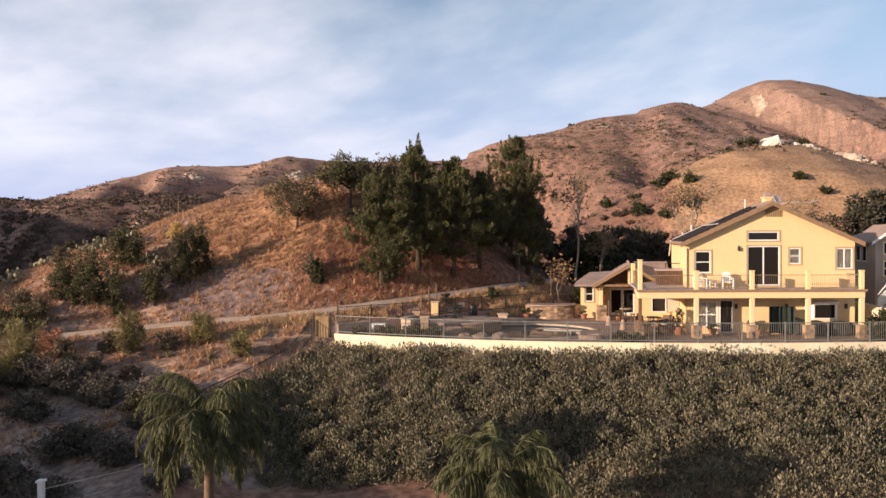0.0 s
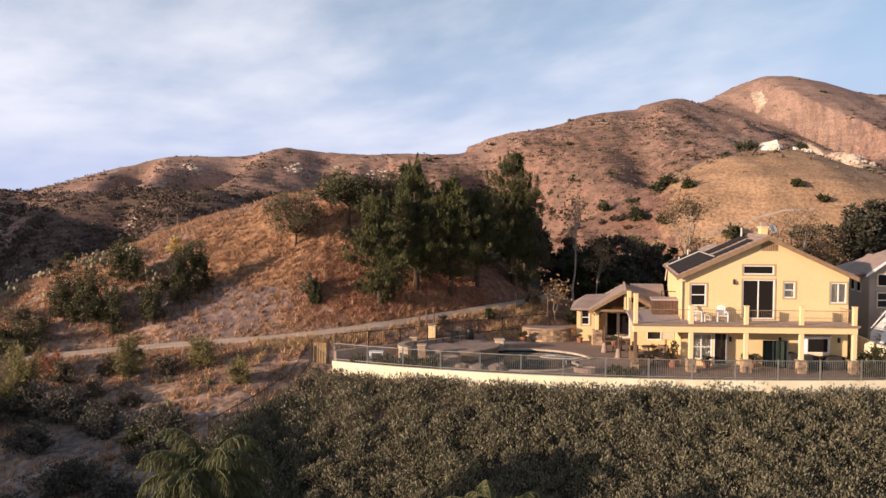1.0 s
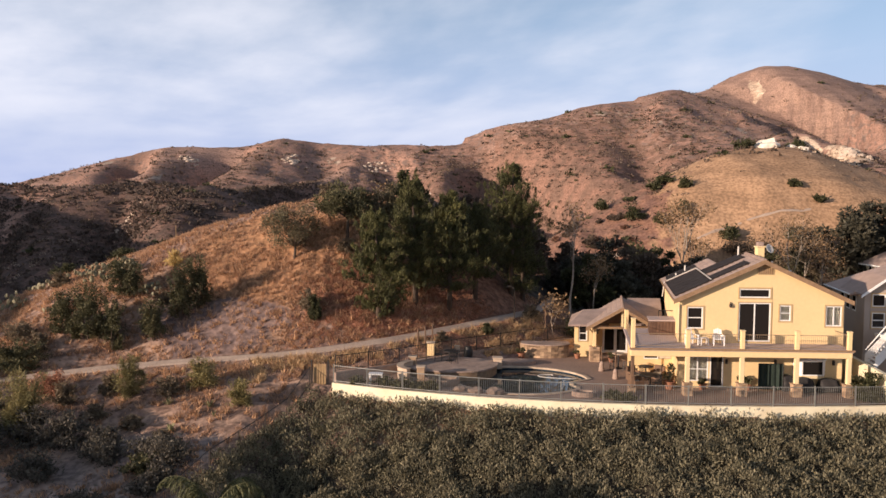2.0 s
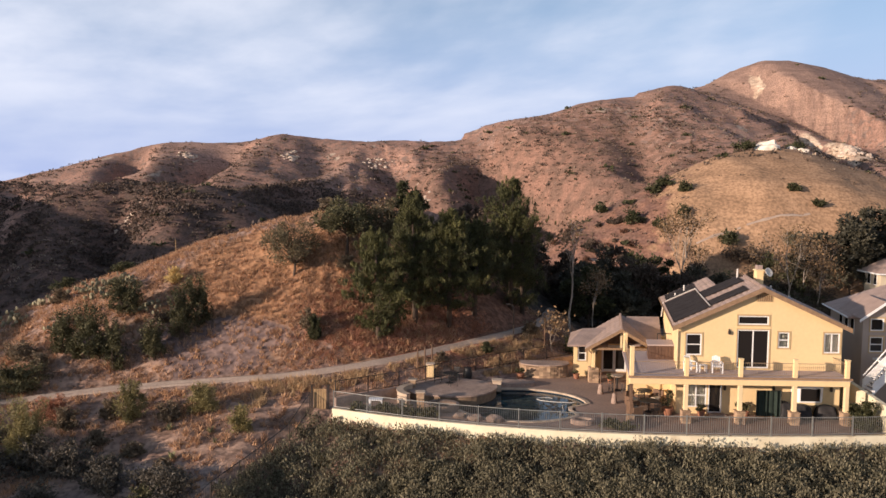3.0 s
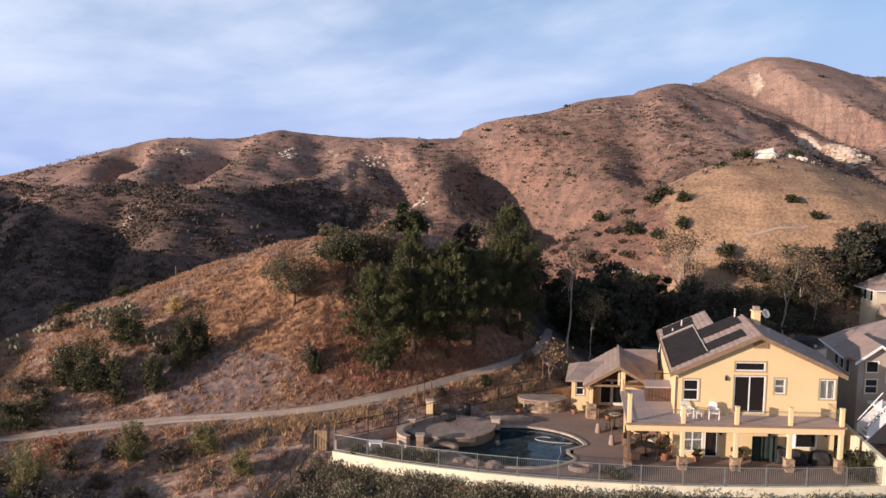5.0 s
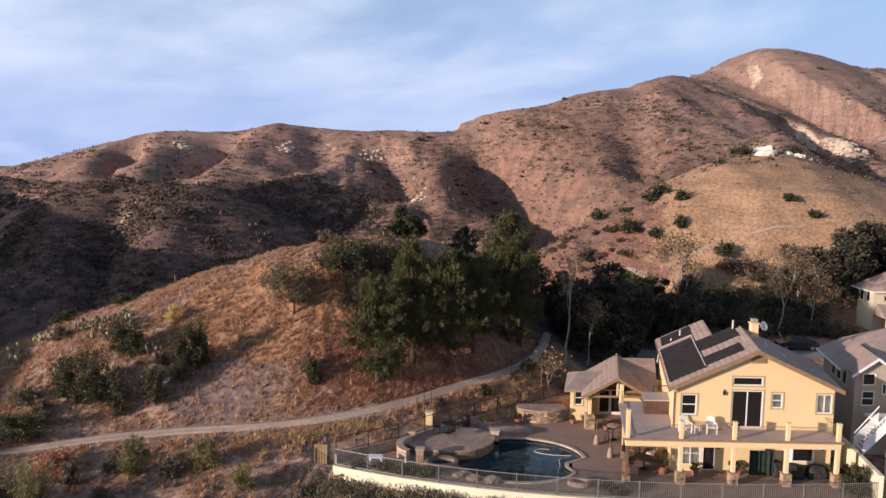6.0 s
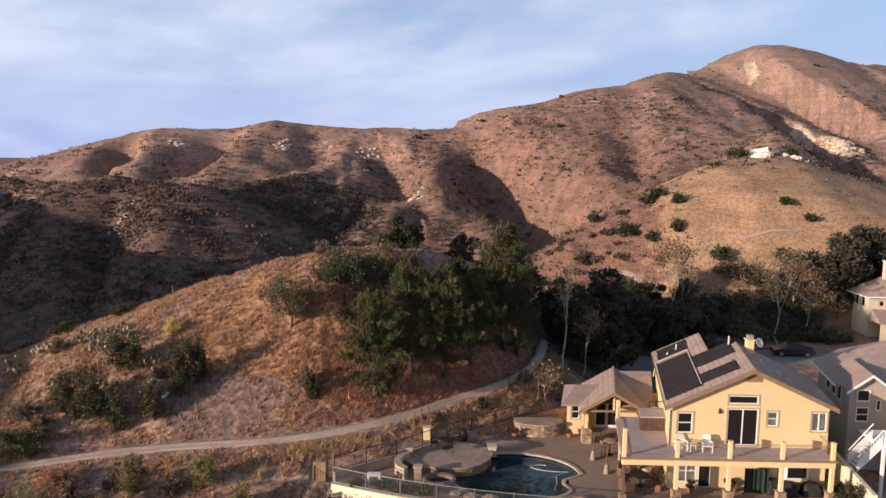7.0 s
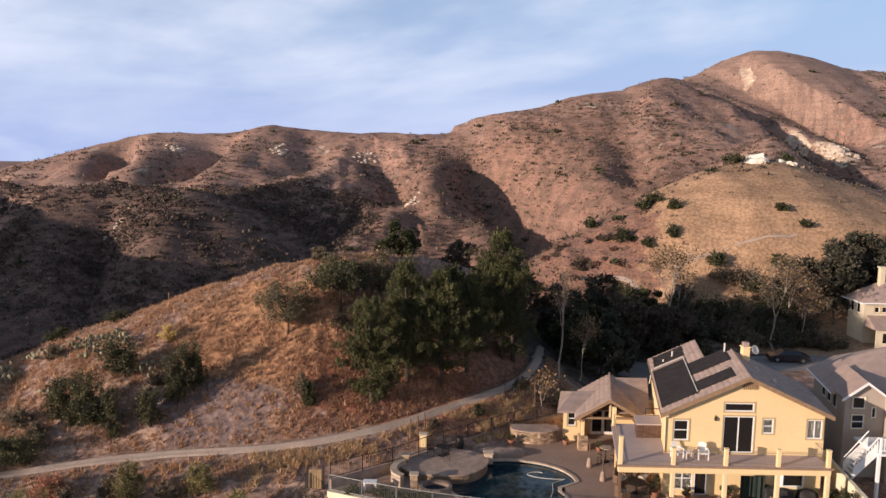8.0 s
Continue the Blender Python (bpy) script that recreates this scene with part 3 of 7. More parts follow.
def join(bm, own):
    if bm is None:
        return own
    me = bpy.data.meshes.new("tmp")
    own.to_mesh(me)
    own.free()
    bm.from_mesh(me)
    bpy.data.meshes.remove(me)
    return bm


def tube(points, radii, bm=None, sides=7, cap=True):
    """A bent, tapered rod through the points."""
    bm = bm or bmesh.new()
    rings = []
    pts = [Vector(p) for p in points]
    for k, p in enumerate(pts):
        way = (pts[min(k + 1, len(pts) - 1)] - pts[max(k - 1, 0)]).normalized()
        side = way.cross(Vector((0.31, 0.87, 0.4))).normalized()
        up = way.cross(side)
        r = radii[k] if isinstance(radii, (list, tuple)) else radii
        rings.append([bm.verts.new(p + r * (math.cos(a) * side + math.sin(a) * up)) for a in (2 * math.pi * j / sides for j in range(sides))])
    for a, b in zip(rings[:-1], rings[1:]):
        for j in range(sides):
            bm.faces.new((a[j], a[(j + 1) % sides], b[(j + 1) % sides], b[j]))
    if cap:
        bm.faces.new(rings[0][::-1])
        bm.faces.new(rings[-1])
    return bm


def slab(outline, z0, z1, bm=None):
    """A flat plate with the outline (x, y); z1 may be a function of x, y."""
    bm = bm or bmesh.new()
    f = z1 if callable(z1) else (lambda x, y: z1)
    g = z0 if callable(z0) else (lambda x, y: z0)
    top = [bm.verts.new((x, y, f(x, y))) for x, y in outline]
    low = [bm.verts.new((x, y, g(x, y))) for x, y in outline]
    bm.faces.new(top)
    bm.faces.new(low[::-1])
    for k in range(len(outline)):
        j = (k + 1) % len(outline)
        bm.faces.new((top[k], low[k], low[j], top[j]))
    return bm


def upright(outline, y0, y1, bm=None):
    """A plate that stands in the x-z plane, from y0 to y1."""
    bm = bm or bmesh.new()
    a = [bm.verts.new((x, y0, z)) for x, z in outline]
    b = [bm.verts.new((x, y1, z)) for x, z in outline]
    bm.faces.new(a)
    bm.faces.new(b[::-1])
    for k in range(len(outline)):
        j = (k + 1) % len(outline)
        bm.faces.new((a[k], b[k], b[j], a[j]))
    return bm


def lathe(profile, at, bm=None, sides=14):
    """A turned body: profile of (radius, z) about an upright axis at (x, y, z)."""
    bm = bm or bmesh.new()
    rings = [[bm.verts.new((at[0] + r * math.cos(2 * math.pi * j / sides), at[1] + r * math.sin(2 * math.pi * j / sides), at[2] + z)) for j in range(sides)] for r, z in profile]
    for a, b in zip(rings[:-1], rings[1:]):
        for j in range(sides):
            bm.faces.new((a[j], a[(j + 1) % sides], b[(j + 1) % sides], b[j]))
    bm.faces.new(rings[0][::-1])
    bm.faces.new(rings[-1])
    return bm


def raw_mesh(name, co, faces):
    """A mesh from arrays: co (n, 3), faces (m, 3 or 4)."""
    me = bpy.data.meshes.new(name)
    k = faces.shape[1]
    me.vertices.add(len(co))
    me.vertices.foreach_set("co", np.asarray(co, np.float32).ravel())
    me.loops.add(faces.size)
    me.loops.foreach_set("vertex_index", faces.astype(np.int32).ravel())
    me.polygons.add(len(faces))
    me.polygons.foreach_set("loop_start", np.arange(0, faces.size, k, dtype=np.int32))
    me.polygons.foreach_set("loop_total", np.full(len(faces), k, np.int32))
    me.update()
    return me


def unit(v):
    return v / np.maximum(np.linalg.norm(v, axis=-1, keepdims=True), 1e-9)


def leaves(centres, size, aspect, rng, outward=None, lift=0.3, keep=0.6):
    """Small pointed leaves (rhombs): centres (n, 3). outward: way along which each leaf mostly points."""
    n = len(centres)
    along_leaf = rng.normal(size=(n, 3))
    if outward is not None:
        along_leaf = unit(along_leaf) * (1 - keep) + unit(outward) * keep
    along_leaf[:, 2] += lift
    along_leaf = unit(along_leaf)
    cross = unit(np.cross(along_leaf, rng.normal(size=(n, 3))))
    s = size * rng.uniform(0.6, 1.4, (n, 1))
    a, b = along_leaf * s, cross * s * aspect
    co = np.stack([centres - a, centres + b, centres + a, centres - b], 1).reshape(-1, 3)
    return co, np.arange(4 * n).reshape(-1, 4)


def blades(feet, height, width, rng, lean=0.5, per=5):
    """Grass: per blades from each foot, as thin triangles."""
    f = np.repeat(feet, per, 0)
    n = len(f)
    f = f + np.c_[rng.normal(0, width * 2.2, (n, 2)), np.zeros(n)]
    d = np.c_[rng.normal(0, lean, (n, 2)), np.ones(n)]
    h = height * rng.uniform(0.5, 1.25, (n, 1))
    side = unit(np.c_[rng.normal(size=(n, 2)), np.zeros(n)]) * width * rng.uniform(0.6, 1.3, (n, 1))
    tip = f + unit(d) * h
    co = np.stack([f - side, f + side, tip], 1).reshape(-1, 3)
    return co, np.arange(3 * n).reshape(-1, 3)


def in_ball(n, rng, hollow=0.45):
    v = unit(rng.normal(size=(n, 3)))
    return v * (hollow + (1 - hollow) * rng.uniform(0, 1, (n, 1)) ** 0.6)


def clumps(n, rng, lobes=11, hollow=0.5, flat=0.8, lump=1.0):
    """Points in a lumpy crown of unit size: several balls about a centre."""
    c = in_ball(lobes, rng, 0.3) * np.array([0.78, 0.78, 0.66 * flat])
    r = rng.uniform(0.2, 0.46, lobes) * lump
    k = rng.integers(0, lobes, n)
    p = in_ball(n, rng, hollow)
    return c[k] + p * r[k][:, None] * np.array([1, 1, flat]), p


def stuff(name, me, mat, label, category):
    ob = new(name, me)
    me.materials.append(M[mat])
    return tagged(ob, label, category, kind="stuff")


# ---- the land ----
xs = spread([(-3000, -400, 200), (-400, -150, 10), (-150, -36, 1.6), (-36, 30, 0.4), (30, 150, 1.5), (150, 400, 10), (400, 3000, 200)])
ys = spread([(-3000, -300, 200), (-300, 18, 8), (18, 90, 0.4), (90, 150, 0.9), (150, 280, 1.3), (280, 420, 10), (420, 3000, 200)])
GX, GY = np.meshgrid(xs, ys)
GZ = land(GX, GY)
gi = np.arange(GX.size).reshape(GX.shape)
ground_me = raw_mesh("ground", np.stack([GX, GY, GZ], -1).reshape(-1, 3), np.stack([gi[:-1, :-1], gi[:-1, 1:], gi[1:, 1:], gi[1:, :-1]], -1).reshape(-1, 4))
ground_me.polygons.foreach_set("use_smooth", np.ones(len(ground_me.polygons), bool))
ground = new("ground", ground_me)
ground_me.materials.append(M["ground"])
tagged(ground, "dry brown and straw-coloured hills with scrub", "ground", kind="structure")


def ribbon(name, line, width, lift, mat, label, wobble=0.0, thick=0.1):
    """A strip that lies on the land along a line."""
    pts = []
    for (x0, y0, *_), (x1, y1, *_) in zip(line[:-1], line[1:]):
        n = max(2, int(math.hypot(x1 - x0, y1 - y0) / 0.5))
        pts += [(x0 + (x1 - x0) * k / n, y0 + (y1 - y0) * k / n) for k in range(n)]
    pts = np.array(pts)
    for _ in range(12):
        pts[1:-1] = (pts[:-2] + 2 * pts[1:-1] + pts[2:]) / 4
    way = unit(np.gradient(pts, axis=0))
    nrm = np.c_[-way[:, 1], way[:, 0]]
    cols = []
    for u in np.linspace(-1, 1, 7):
        w = width / 2 * (1 + wobble * vnoise(pts[:, 0] * 0.9, pts[:, 1] * 0.9, 5 + int(u > 0)))
        p = pts + nrm * (u * w)[:, None]
        z = land(p[:, 0], p[:, 1]) + lift * (1 - 0.9 * abs(u) ** 6)
        if abs(u) > 0.99:
            z = z - thick
        cols.append(np.c_[p, z])
    co = np.stack(cols, 1)
    i = np.arange(co.shape[0] * 7).reshape(-1, 7)
    me = raw_mesh(name, co.reshape(-1, 3), np.stack([i[:-1, :-1], i[1:, :-1], i[1:, 1:], i[:-1, 1:]], -1).reshape(-1, 4)[:, ::-1])
    me.polygons.foreach_set("use_smooth", np.ones(len(me.polygons), bool))
    ob = new(name, me)
    me.materials.append(M[mat])
    return tagged(ob, label, name.replace("_", " "), kind="structure")


ribbon("trail", TRAIL[:-2] + [(9.8, 79.5, 1.4)], 1.1, 0.12, "trail", "pale packed-dirt walking trail below the knoll", 0.5)
ribbon("hill_path", [(19, 111.2), (23.2, 110.7), (25.9, 109.9), (27.2, 108.8), (27.2, 107.2), (27.6, 104.6)], 0.75, 0.05, "trail", "pale worn path at the foot of the golden hill", 0.6)
ribbon("stock_trail", [(34.0, 109.2), (37.3, 109.6), (40.9, 110.5), (45.0, 110.7), (48.3, 110.7), (51.5, 111.2)], 0.28, 0.03, "trail", "faint pale trail across the golden hill", 0.8)
ribbon("road", ROAD, 7.5, 0.12, "asphalt", "grey asphalt street in the shade behind the house")

# ---- garden terrace ----
front = [(x, float(wall_y(x))) for x in np.linspace(-7.9, 25.2, 60)]
BACK = [(25.2, 60.0), (9.4, 60.3), (4.6, 57.1), (0.1, 53.4), (-3.9, 49.6), (-7.9, 46.6)]


def pool_edge(grow=0.0, n=64):
    """The pool's outline: two lobes and a waist."""
    out = []
    for k in range(n):
        a = 2 * math.pi * k / n
        c, s = math.cos(a), math.sin(a)
        r = 1 / math.sqrt((c / 4.45) ** 2 + (s / (3.45 if s > 0 else 4.05)) ** 2)
        x, y = 4.15 + (r + grow) * c, 48.4 + (r + grow) * s
        # notch on the garden side and a second lobe towards the wall
        notch = math.exp(-((a - 5.98) / 0.20) ** 2)
        x -= 1.2 * notch
        y += 0.25 * notch
        out.append((x, y))
    return out


def ring_slab(outer, inner, z0, z1):
    bm = bmesh.new()
    vo = [bm.verts.new((x, y, z1)) for x, y in outer]
    vi = [bm.verts.new((x, y, z1)) for x, y in inner]
    lo = [bm.verts.new((x, y, z0)) for x, y in outer]
    li = [bm.verts.new((x, y, z0)) for x, y in inner]
    n = len(outer)
    for k in range(n):
        j = (k + 1) % n
        bm.faces.new((vo[k], vo[j], vi[j], vi[k]))
        bm.faces.new((vo[k], lo[k], lo[j], vo[j]))
        bm.faces.new((vi[j], li[j], li[k], vi[k]))
    return bm


def terrace_mesh():
    """Paving with a hole for the pool."""
    bm = bmesh.new()
    outer = [(x, y + 0.12) for x, y in front] + BACK
    inner = pool_edge(0.12, 64)
    vo = [bm.verts.new((x, y, 0)) for x, y in outer]
    vi = [bm.verts.new((x, y, 0)) for x, y in inner]
    es = [bm.edges.new((v[k], v[(k + 1) % len(v)])) for v in (vo, vi) for k in range(len(v))]
    bmesh.ops.triangle_fill(bm, use_beauty=True, use_dissolve=False, edges=es)
    for f in list(bm.faces):
        c = f.calc_center_median()
        if ((c.x - 4.15) / 4.2) ** 2 + ((c.y - 48.1) / 3.6) ** 2 < 0.8:
            bm.faces.remove(f)
    return bm


paving_bm = terrace_mesh()
paving_bm.normal_update()
for f in paving_bm.faces:
    if f.normal.z < 0:
        f.normal_flip()
paving_me = bpy.data.meshes.new("pavement")
paving_bm.to_mesh(paving_me)
paving_bm.free()
pavement = new("pavement", paving_me)
paving_me.materials.append(M["paving"])
tagged(pavement, "tan stamped-concrete garden terrace round the pool", "pavement", kind="structure")

# front garden wall, cream stucco
wall_bm = bmesh.new()
for (x0, y0), (x1, y1) in zip(front[:-1], front[1:]):
    vs = [wall_bm.verts.new(p) for p in ((x0, y0 - 0.12, -1.5), (x1, y1 - 0.12, -1.5), (x1, y1 - 0.12, 0.10), (x0, y0 - 0.12, 0.10), (x0, y0 + 0.12, -0.4), (x1, y1 + 0.12, -0.4), (x1, y1 + 0.12, 0.10), (x0, y0 + 0.12, 0.10))]
    for q in ((0, 1, 2, 3), (3, 2, 6, 7), (7, 6, 5, 4)):
        wall_bm.faces.new([vs[k] for k in q])
bmesh.ops.remove_doubles(wall_bm, verts=wall_bm.verts, dist=0.001)
garden_wall = part("wall_front", wall_bm, "wall_stucco", None)
tagged(garden_wall, "low cream stucco retaining wall along the terrace", "wall", kind="structure")

# low wall behind the terrace, up the side of the trail
back_bm = bmesh.new()
back_line = [(-7.8, 46.7), (-3.9, 49.7), (0.1, 53.5), (4.6, 57.2), (9.4, 60.4)]
for (x0, y0), (x1, y1) in zip(back_line[:-1], back_line[1:]):
    w = Vector((x1 - x0, y1 - y0, 0)).normalized()
    p = Vector((-w.y, w.x, 0)) * 0.12
    a, b = Vector((x0, y0, 0)), Vector((x1, y1, 0))
    low = [back_bm.verts.new(v) for v in (a - p, b - p, b + p, a + p)]
    top = [back_bm.verts.new(v + Vector((0, 0, 0.62))) for v in (a - p, b - p, b + p, a + p)]
    back_bm.faces.new(top)
    for k in range(4):
        back_bm.faces.new((low[k], low[(k + 1) % 4], top[(k + 1) % 4], top[k]))
wall_back = part("wall_back", back_bm, "flagstone", None)
tagged(wall_back, "low grey-tan block wall below the trail fence", "wall", kind="structure")

# side wall towards the neighbour, pale stucco
side_bm = slab([(25.0, 42.6), (25.25, 42.55), (27.6, 60), (27.35, 60)], -0.5, 1.65)
wall_side = part("wall_side", side_bm, "wall_stucco", None)
tagged(wall_side, "cream stucco boundary wall between the two gardens", "wall", kind="structure")

# ---- pool ----
pool = thing("swimming_pool", "freeform dark-blue swimming pool with a pale stone coping", "swimming pool", (4.4, 48.6, 0))
basin = bmesh.new()
rim = pool_edge()
r0 = [basin.verts.new((x, y, 0.0)) for x, y in rim]
r1 = [basin.verts.new((x, y, -1.1)) for x, y in rim]
r2 = [basin.verts.new((4.15 + (x - 4.15) * 0.8, 48.2 + (y - 48.2) * 0.8, -1.7)) for x, y in rim]
for a, b in ((r0, r1), (r1, r2)):
    for k in range(len(rim)):
        j = (k + 1) % len(rim)
        basin.faces.new((a[k], a[j], b[j], b[k]))
basin.faces.new(r2)
part("basin", basin, "plaster", pool)
sheet = pool_edge(-0.003)
water_me = bpy.data.meshes.new("water")
water_me.from_pydata([(x, y, -0.13) for x, y in sheet], [], [list(range(len(sheet)))])
water = link_mesh("water", water_me, "water", pool, "still dark-blue pool water")
water.visible_shadow = False
outer, inner = pool_edge(0.24, 48), pool_edge(-0.02, 48)
for k in range(48):
    j = (k + 1) % 48
    o0, o1, i0, i1 = Vector(outer[k]), Vector(outer[j]), Vector(inner[k]), Vector(inner[j])
    g = 0.012
    q = [o0.lerp(o1, g), o1.lerp(o0, g), i1.lerp(i0, g), i0.lerp(i1, g)]
    part("coping_stone", slab([tuple(v) for v in q], -0.06, 0.055), "coping", pool)
hose = bmesh.new()
tube([(5.6 + 0.9 * math.cos(a) + 0.25 * a, 49.9 + 0.33 * math.sin(a) - 0.02 * a * a, -0.11) for a in np.linspace(0.5, 6.0, 26)] + [(7.0, 48.4, -0.11), (6.9, 47.2, -0.11), (6.6, 46.2, -0.13)], 0.022, hose, 5)
part("cleaner_hose", hose, "pipe", pool, "pale floating cleaner hose")

# raised flagstone patio beside the pool, on a stone face
raised = thing("raised_patio", "raised flagstone patio with a curved stone face", "patio", (-0.6, 50.5, 0))


def patio_edge(n=40, grow=0.0):
    return [(-0.55 + (3.25 + grow) * math.cos(a) * (1 + 0.05 * math.sin(3 * a)), 50.3 + (2.5 + grow) * math.sin(a) * (1 + 0.06 * math.cos(2 * a + 0.5))) for a in (2 * math.pi * k / n for k in range(n))]


part("patio_top", slab(patio_edge(40, 0.06), 0.43, 0.53), "flagstone", raised)
part("patio_core", slab(patio_edge(40, -0.02), -0.6, 0.43), "stone", raised, "stacked stone retaining face")
low_step = thing("patio_step", "low curved flagstone step beside the pool", "step", (4.0, 53.2, 0))
part("step_top", slab([(3.9 + 1.75 * math.cos(a), 53.1 + 0.75 * math.sin(a)) for a in np.linspace(0, 2 * math.pi, 25)[:-1]], 0.0, 0.24), "flagstone", low_step)
planter = thing("curved_planter", "curved pale stone planter wall round the patio corner", "planter", (-3.4, 48.6, 0))
pl = bmesh.new()
arc = [(-2.2 - 1.75 * math.cos(a), 48.4 + 1.75 * math.sin(a)) for a in np.linspace(-0.95, 0.95, 15)]
arc_in = [(-2.2 - 1.4 * math.cos(a), 48.4 + 1.4 * math.sin(a)) for a in np.linspace(-0.95, 0.95, 15)]
part("planter_wall", slab(arc + arc_in[::-1], -0.1, 0.78), "coping", planter)
part("planter_cap", slab([(-2.2 - 1.8 * math.cos(a), 48.4 + 1.8 * math.sin(a)) for a in np.linspace(-0.97, 0.97, 15)] + [(-2.2 - 1.35 * math.cos(a), 48.4 + 1.35 * math.sin(a)) for a in np.linspace(0.97, -0.97, 15)], 0.78, 0.85), "coping", planter)
for x, y in ((-3.05, 50.05), (-2.3, 46.85)):
    post = thing("stone_pier", "short pale stone pier with a cap beside the patio", "pier", (x, y, 0), "stone piers of the patio")
    part("shaft", box(x - 0.25, x + 0.25, y - 0.25, y + 0.25, -0.1, 1.02, bevel=0.03), "stone", post)
    part("cap", box(x - 0.3, x + 0.3, y - 0.3, y + 0.3, 1.02, 1.1, bevel=0.02), "coping", post)
pier = thing("stone_pier", "short pale stone pier with a cap beside the patio", "pier", (2.8, 51.4, 0), "stone piers of the patio")
part("shaft", box(2.5, 3.1, 51.1, 51.7, 0, 0.72, bevel=0.03), "coping", pier)
part("cap", box(2.44, 3.16, 51.04, 51.76, 0.72, 0.8, bevel=0.02), "coping", pier)
spa = thing("garden_spa", "small dark round spa set beside the pool", "spa", (-1.0, 46.9, 0))
part("spa_wall", ring_slab([(-0.9 + 1.1 * math.cos(a), 46.6 + 0.85 * math.sin(a)) for a in np.linspace(0, 2 * math.pi, 25)[:-1]], [(-0.9 + 0.9 * math.cos(a), 46.6 + 0.65 * math.sin(a)) for a in np.linspace(0, 2 * math.pi, 25)[:-1]], -0.2, 0.42), "garden_rock", spa)
part("spa_water", slab([(-0.9 + 0.9 * math.cos(a), 46.6 + 0.65 * math.sin(a)) for a in np.linspace(0, 2 * math.pi, 25)[:-1]], 0.02, 0.1), "plaster", spa)

# pale pilaster with its cap, by the patio
PZ = float(land(-1.95, 52.9))
pil = thing("pilaster", "pale yellow stucco pilaster with a cap", "pilaster", (-1.95, 52.9, PZ))
part("foot", box(-2.13, -1.77, 52.72, 53.08, -0.1, 0.55, bevel=0.02), "garden_rock", pil, "dark stone foot")
part("shaft", box(-2.2, -1.7, 52.65, 53.15, 0.55, 1.45, bevel=0.02), "stucco", pil)
part("cap", box(-2.27, -1.63, 52.58, 53.22, 1.45, 1.54, bevel=0.02), "coping", pil)


def stones_face(x0, x1, z0, z1, y, depth, rng, course=0.16, bm=None):
    """Ledger stones on a face that looks to -y."""
    bm = bm or bmesh.new()
    z = z0
    while z < z1 - 0.02:
        h = min(course * rng.uniform(0.7, 1.3), z1 - z)
        x = x0
        while x < x1 - 0.02:
            w = min(rng.uniform(0.18, 0.45), x1 - x)
            box(x + 0.006, x + w - 0.006, y - depth * rng.uniform(0.4, 1.0), y + 0.05, z + 0.006, z + h - 0.006, bm)
            x += w
        z += h
    return bm


# stone bar at the back of the terrace
srng = np.random.default_rng(5)
bar = thing("stone_bar", "curved ledger-stone garden bar with a pale counter", "bar", (6.6, 55.6, 0))
part("bar_core", slab([(4.7, 56.2), (5.2, 55.45), (6.1, 55.15), (7.4, 55.2), (8.3, 55.6), (8.3, 56.6), (4.7, 56.6)], 0, 0.95), "stone", bar)
sb = bmesh.new()
for k in range(14):
    a0, a1 = -0.95 + k * 0.14, -0.95 + (k + 1) * 0.14
    for c in range(6):
        cx, cy = 6.6 + 1.95 * math.sin((a0 + a1) / 2), 56.35 - 1.28 * math.cos((a0 + a1) / 2)
        w = 0.14
        own = box(-w, w, -0.05 * srng.uniform(0.3, 1), 0.12, 0.16 * c + 0.006, 0.16 * c + 0.154)
        own.transform(Matrix.Translation((cx, cy, 0)) @ Matrix.Rotation(0.62 * (a0 + a1) / 2, 4, "Z"))
        join(sb, own)
stone_skin = part("stone_face", sb, "stone", bar, "rough ledger stones of the bar front")
tagged(stone_skin, kind="stuff")
part("counter", slab([(6.6 + 2.2 * math.sin(a), 56.4 - 1.52 * math.cos(a)) for a in np.linspace(-1.0, 1.0, 15)] + [(8.4, 56.6), (4.8, 56.6)], 0.95, 1.03), "flagstone", bar)


# ---- iron fences ----
def fence_along(name, label, line, height, foot, gap, group, skip_rail=False, mat="iron", post_gap=2.4, low_rail=0.12):
    """Posts, two rails and pickets along a line of (x, y); foot is a height or a function of x, y."""
    f = foot if callable(foot) else (lambda x, y: foot)
    base = thing(name, label, "fence", (line[0][0], line[0][1], f(*line[0])), group)
    o = ORIGIN[base.name]
    picket_me = post_me = None
    walked, next_post, next_pick = 0.0, 0.0, gap
    for (x0, y0), (x1, y1) in zip(line[:-1], line[1:]):
        d = math.hypot(x1 - x0, y1 - y0)
        a, b = (x0, y0, f(x0, y0)), (x1, y1, f(x1, y1))
        for hz in (low_rail, height):
            part("rail", tube([(a[0], a[1], a[2] + hz), (b[0], b[1], b[2] + hz)], 0.028, None, 4), mat, base)
        while next_post <= walked + d:
            t = (next_post - walked) / d
            p = Vector(a).lerp(Vector(b), t)
            if post_me is None:
                bm = box(-0.035, 0.035, -0.035, 0.035, 0, height + 0.07)
                post_me = bpy.data.meshes.new("post")
                bm.to_mesh(post_me)
                bm.free()
                post_me.materials.append(M[mat])
            ob = new("post", post_me)
            ob.parent, ob.location = base, p - o
            next_post += post_gap
        while next_pick <= walked + d:
            t = (next_pick - walked) / d
            p = Vector(a).lerp(Vector(b), t)
            if picket_me is None:
                bm = box(-0.008, 0.008, -0.008, 0.008, low_rail, height)
                picket_me = bpy.data.meshes.new("picket")
                bm.to_mesh(picket_me)
                bm.free()
                picket_me.materials.append(M[mat])
            ob = new("picket", picket_me)
            ob.parent, ob.location = base, p - o
            next_pick += gap
        walked += d
    return base


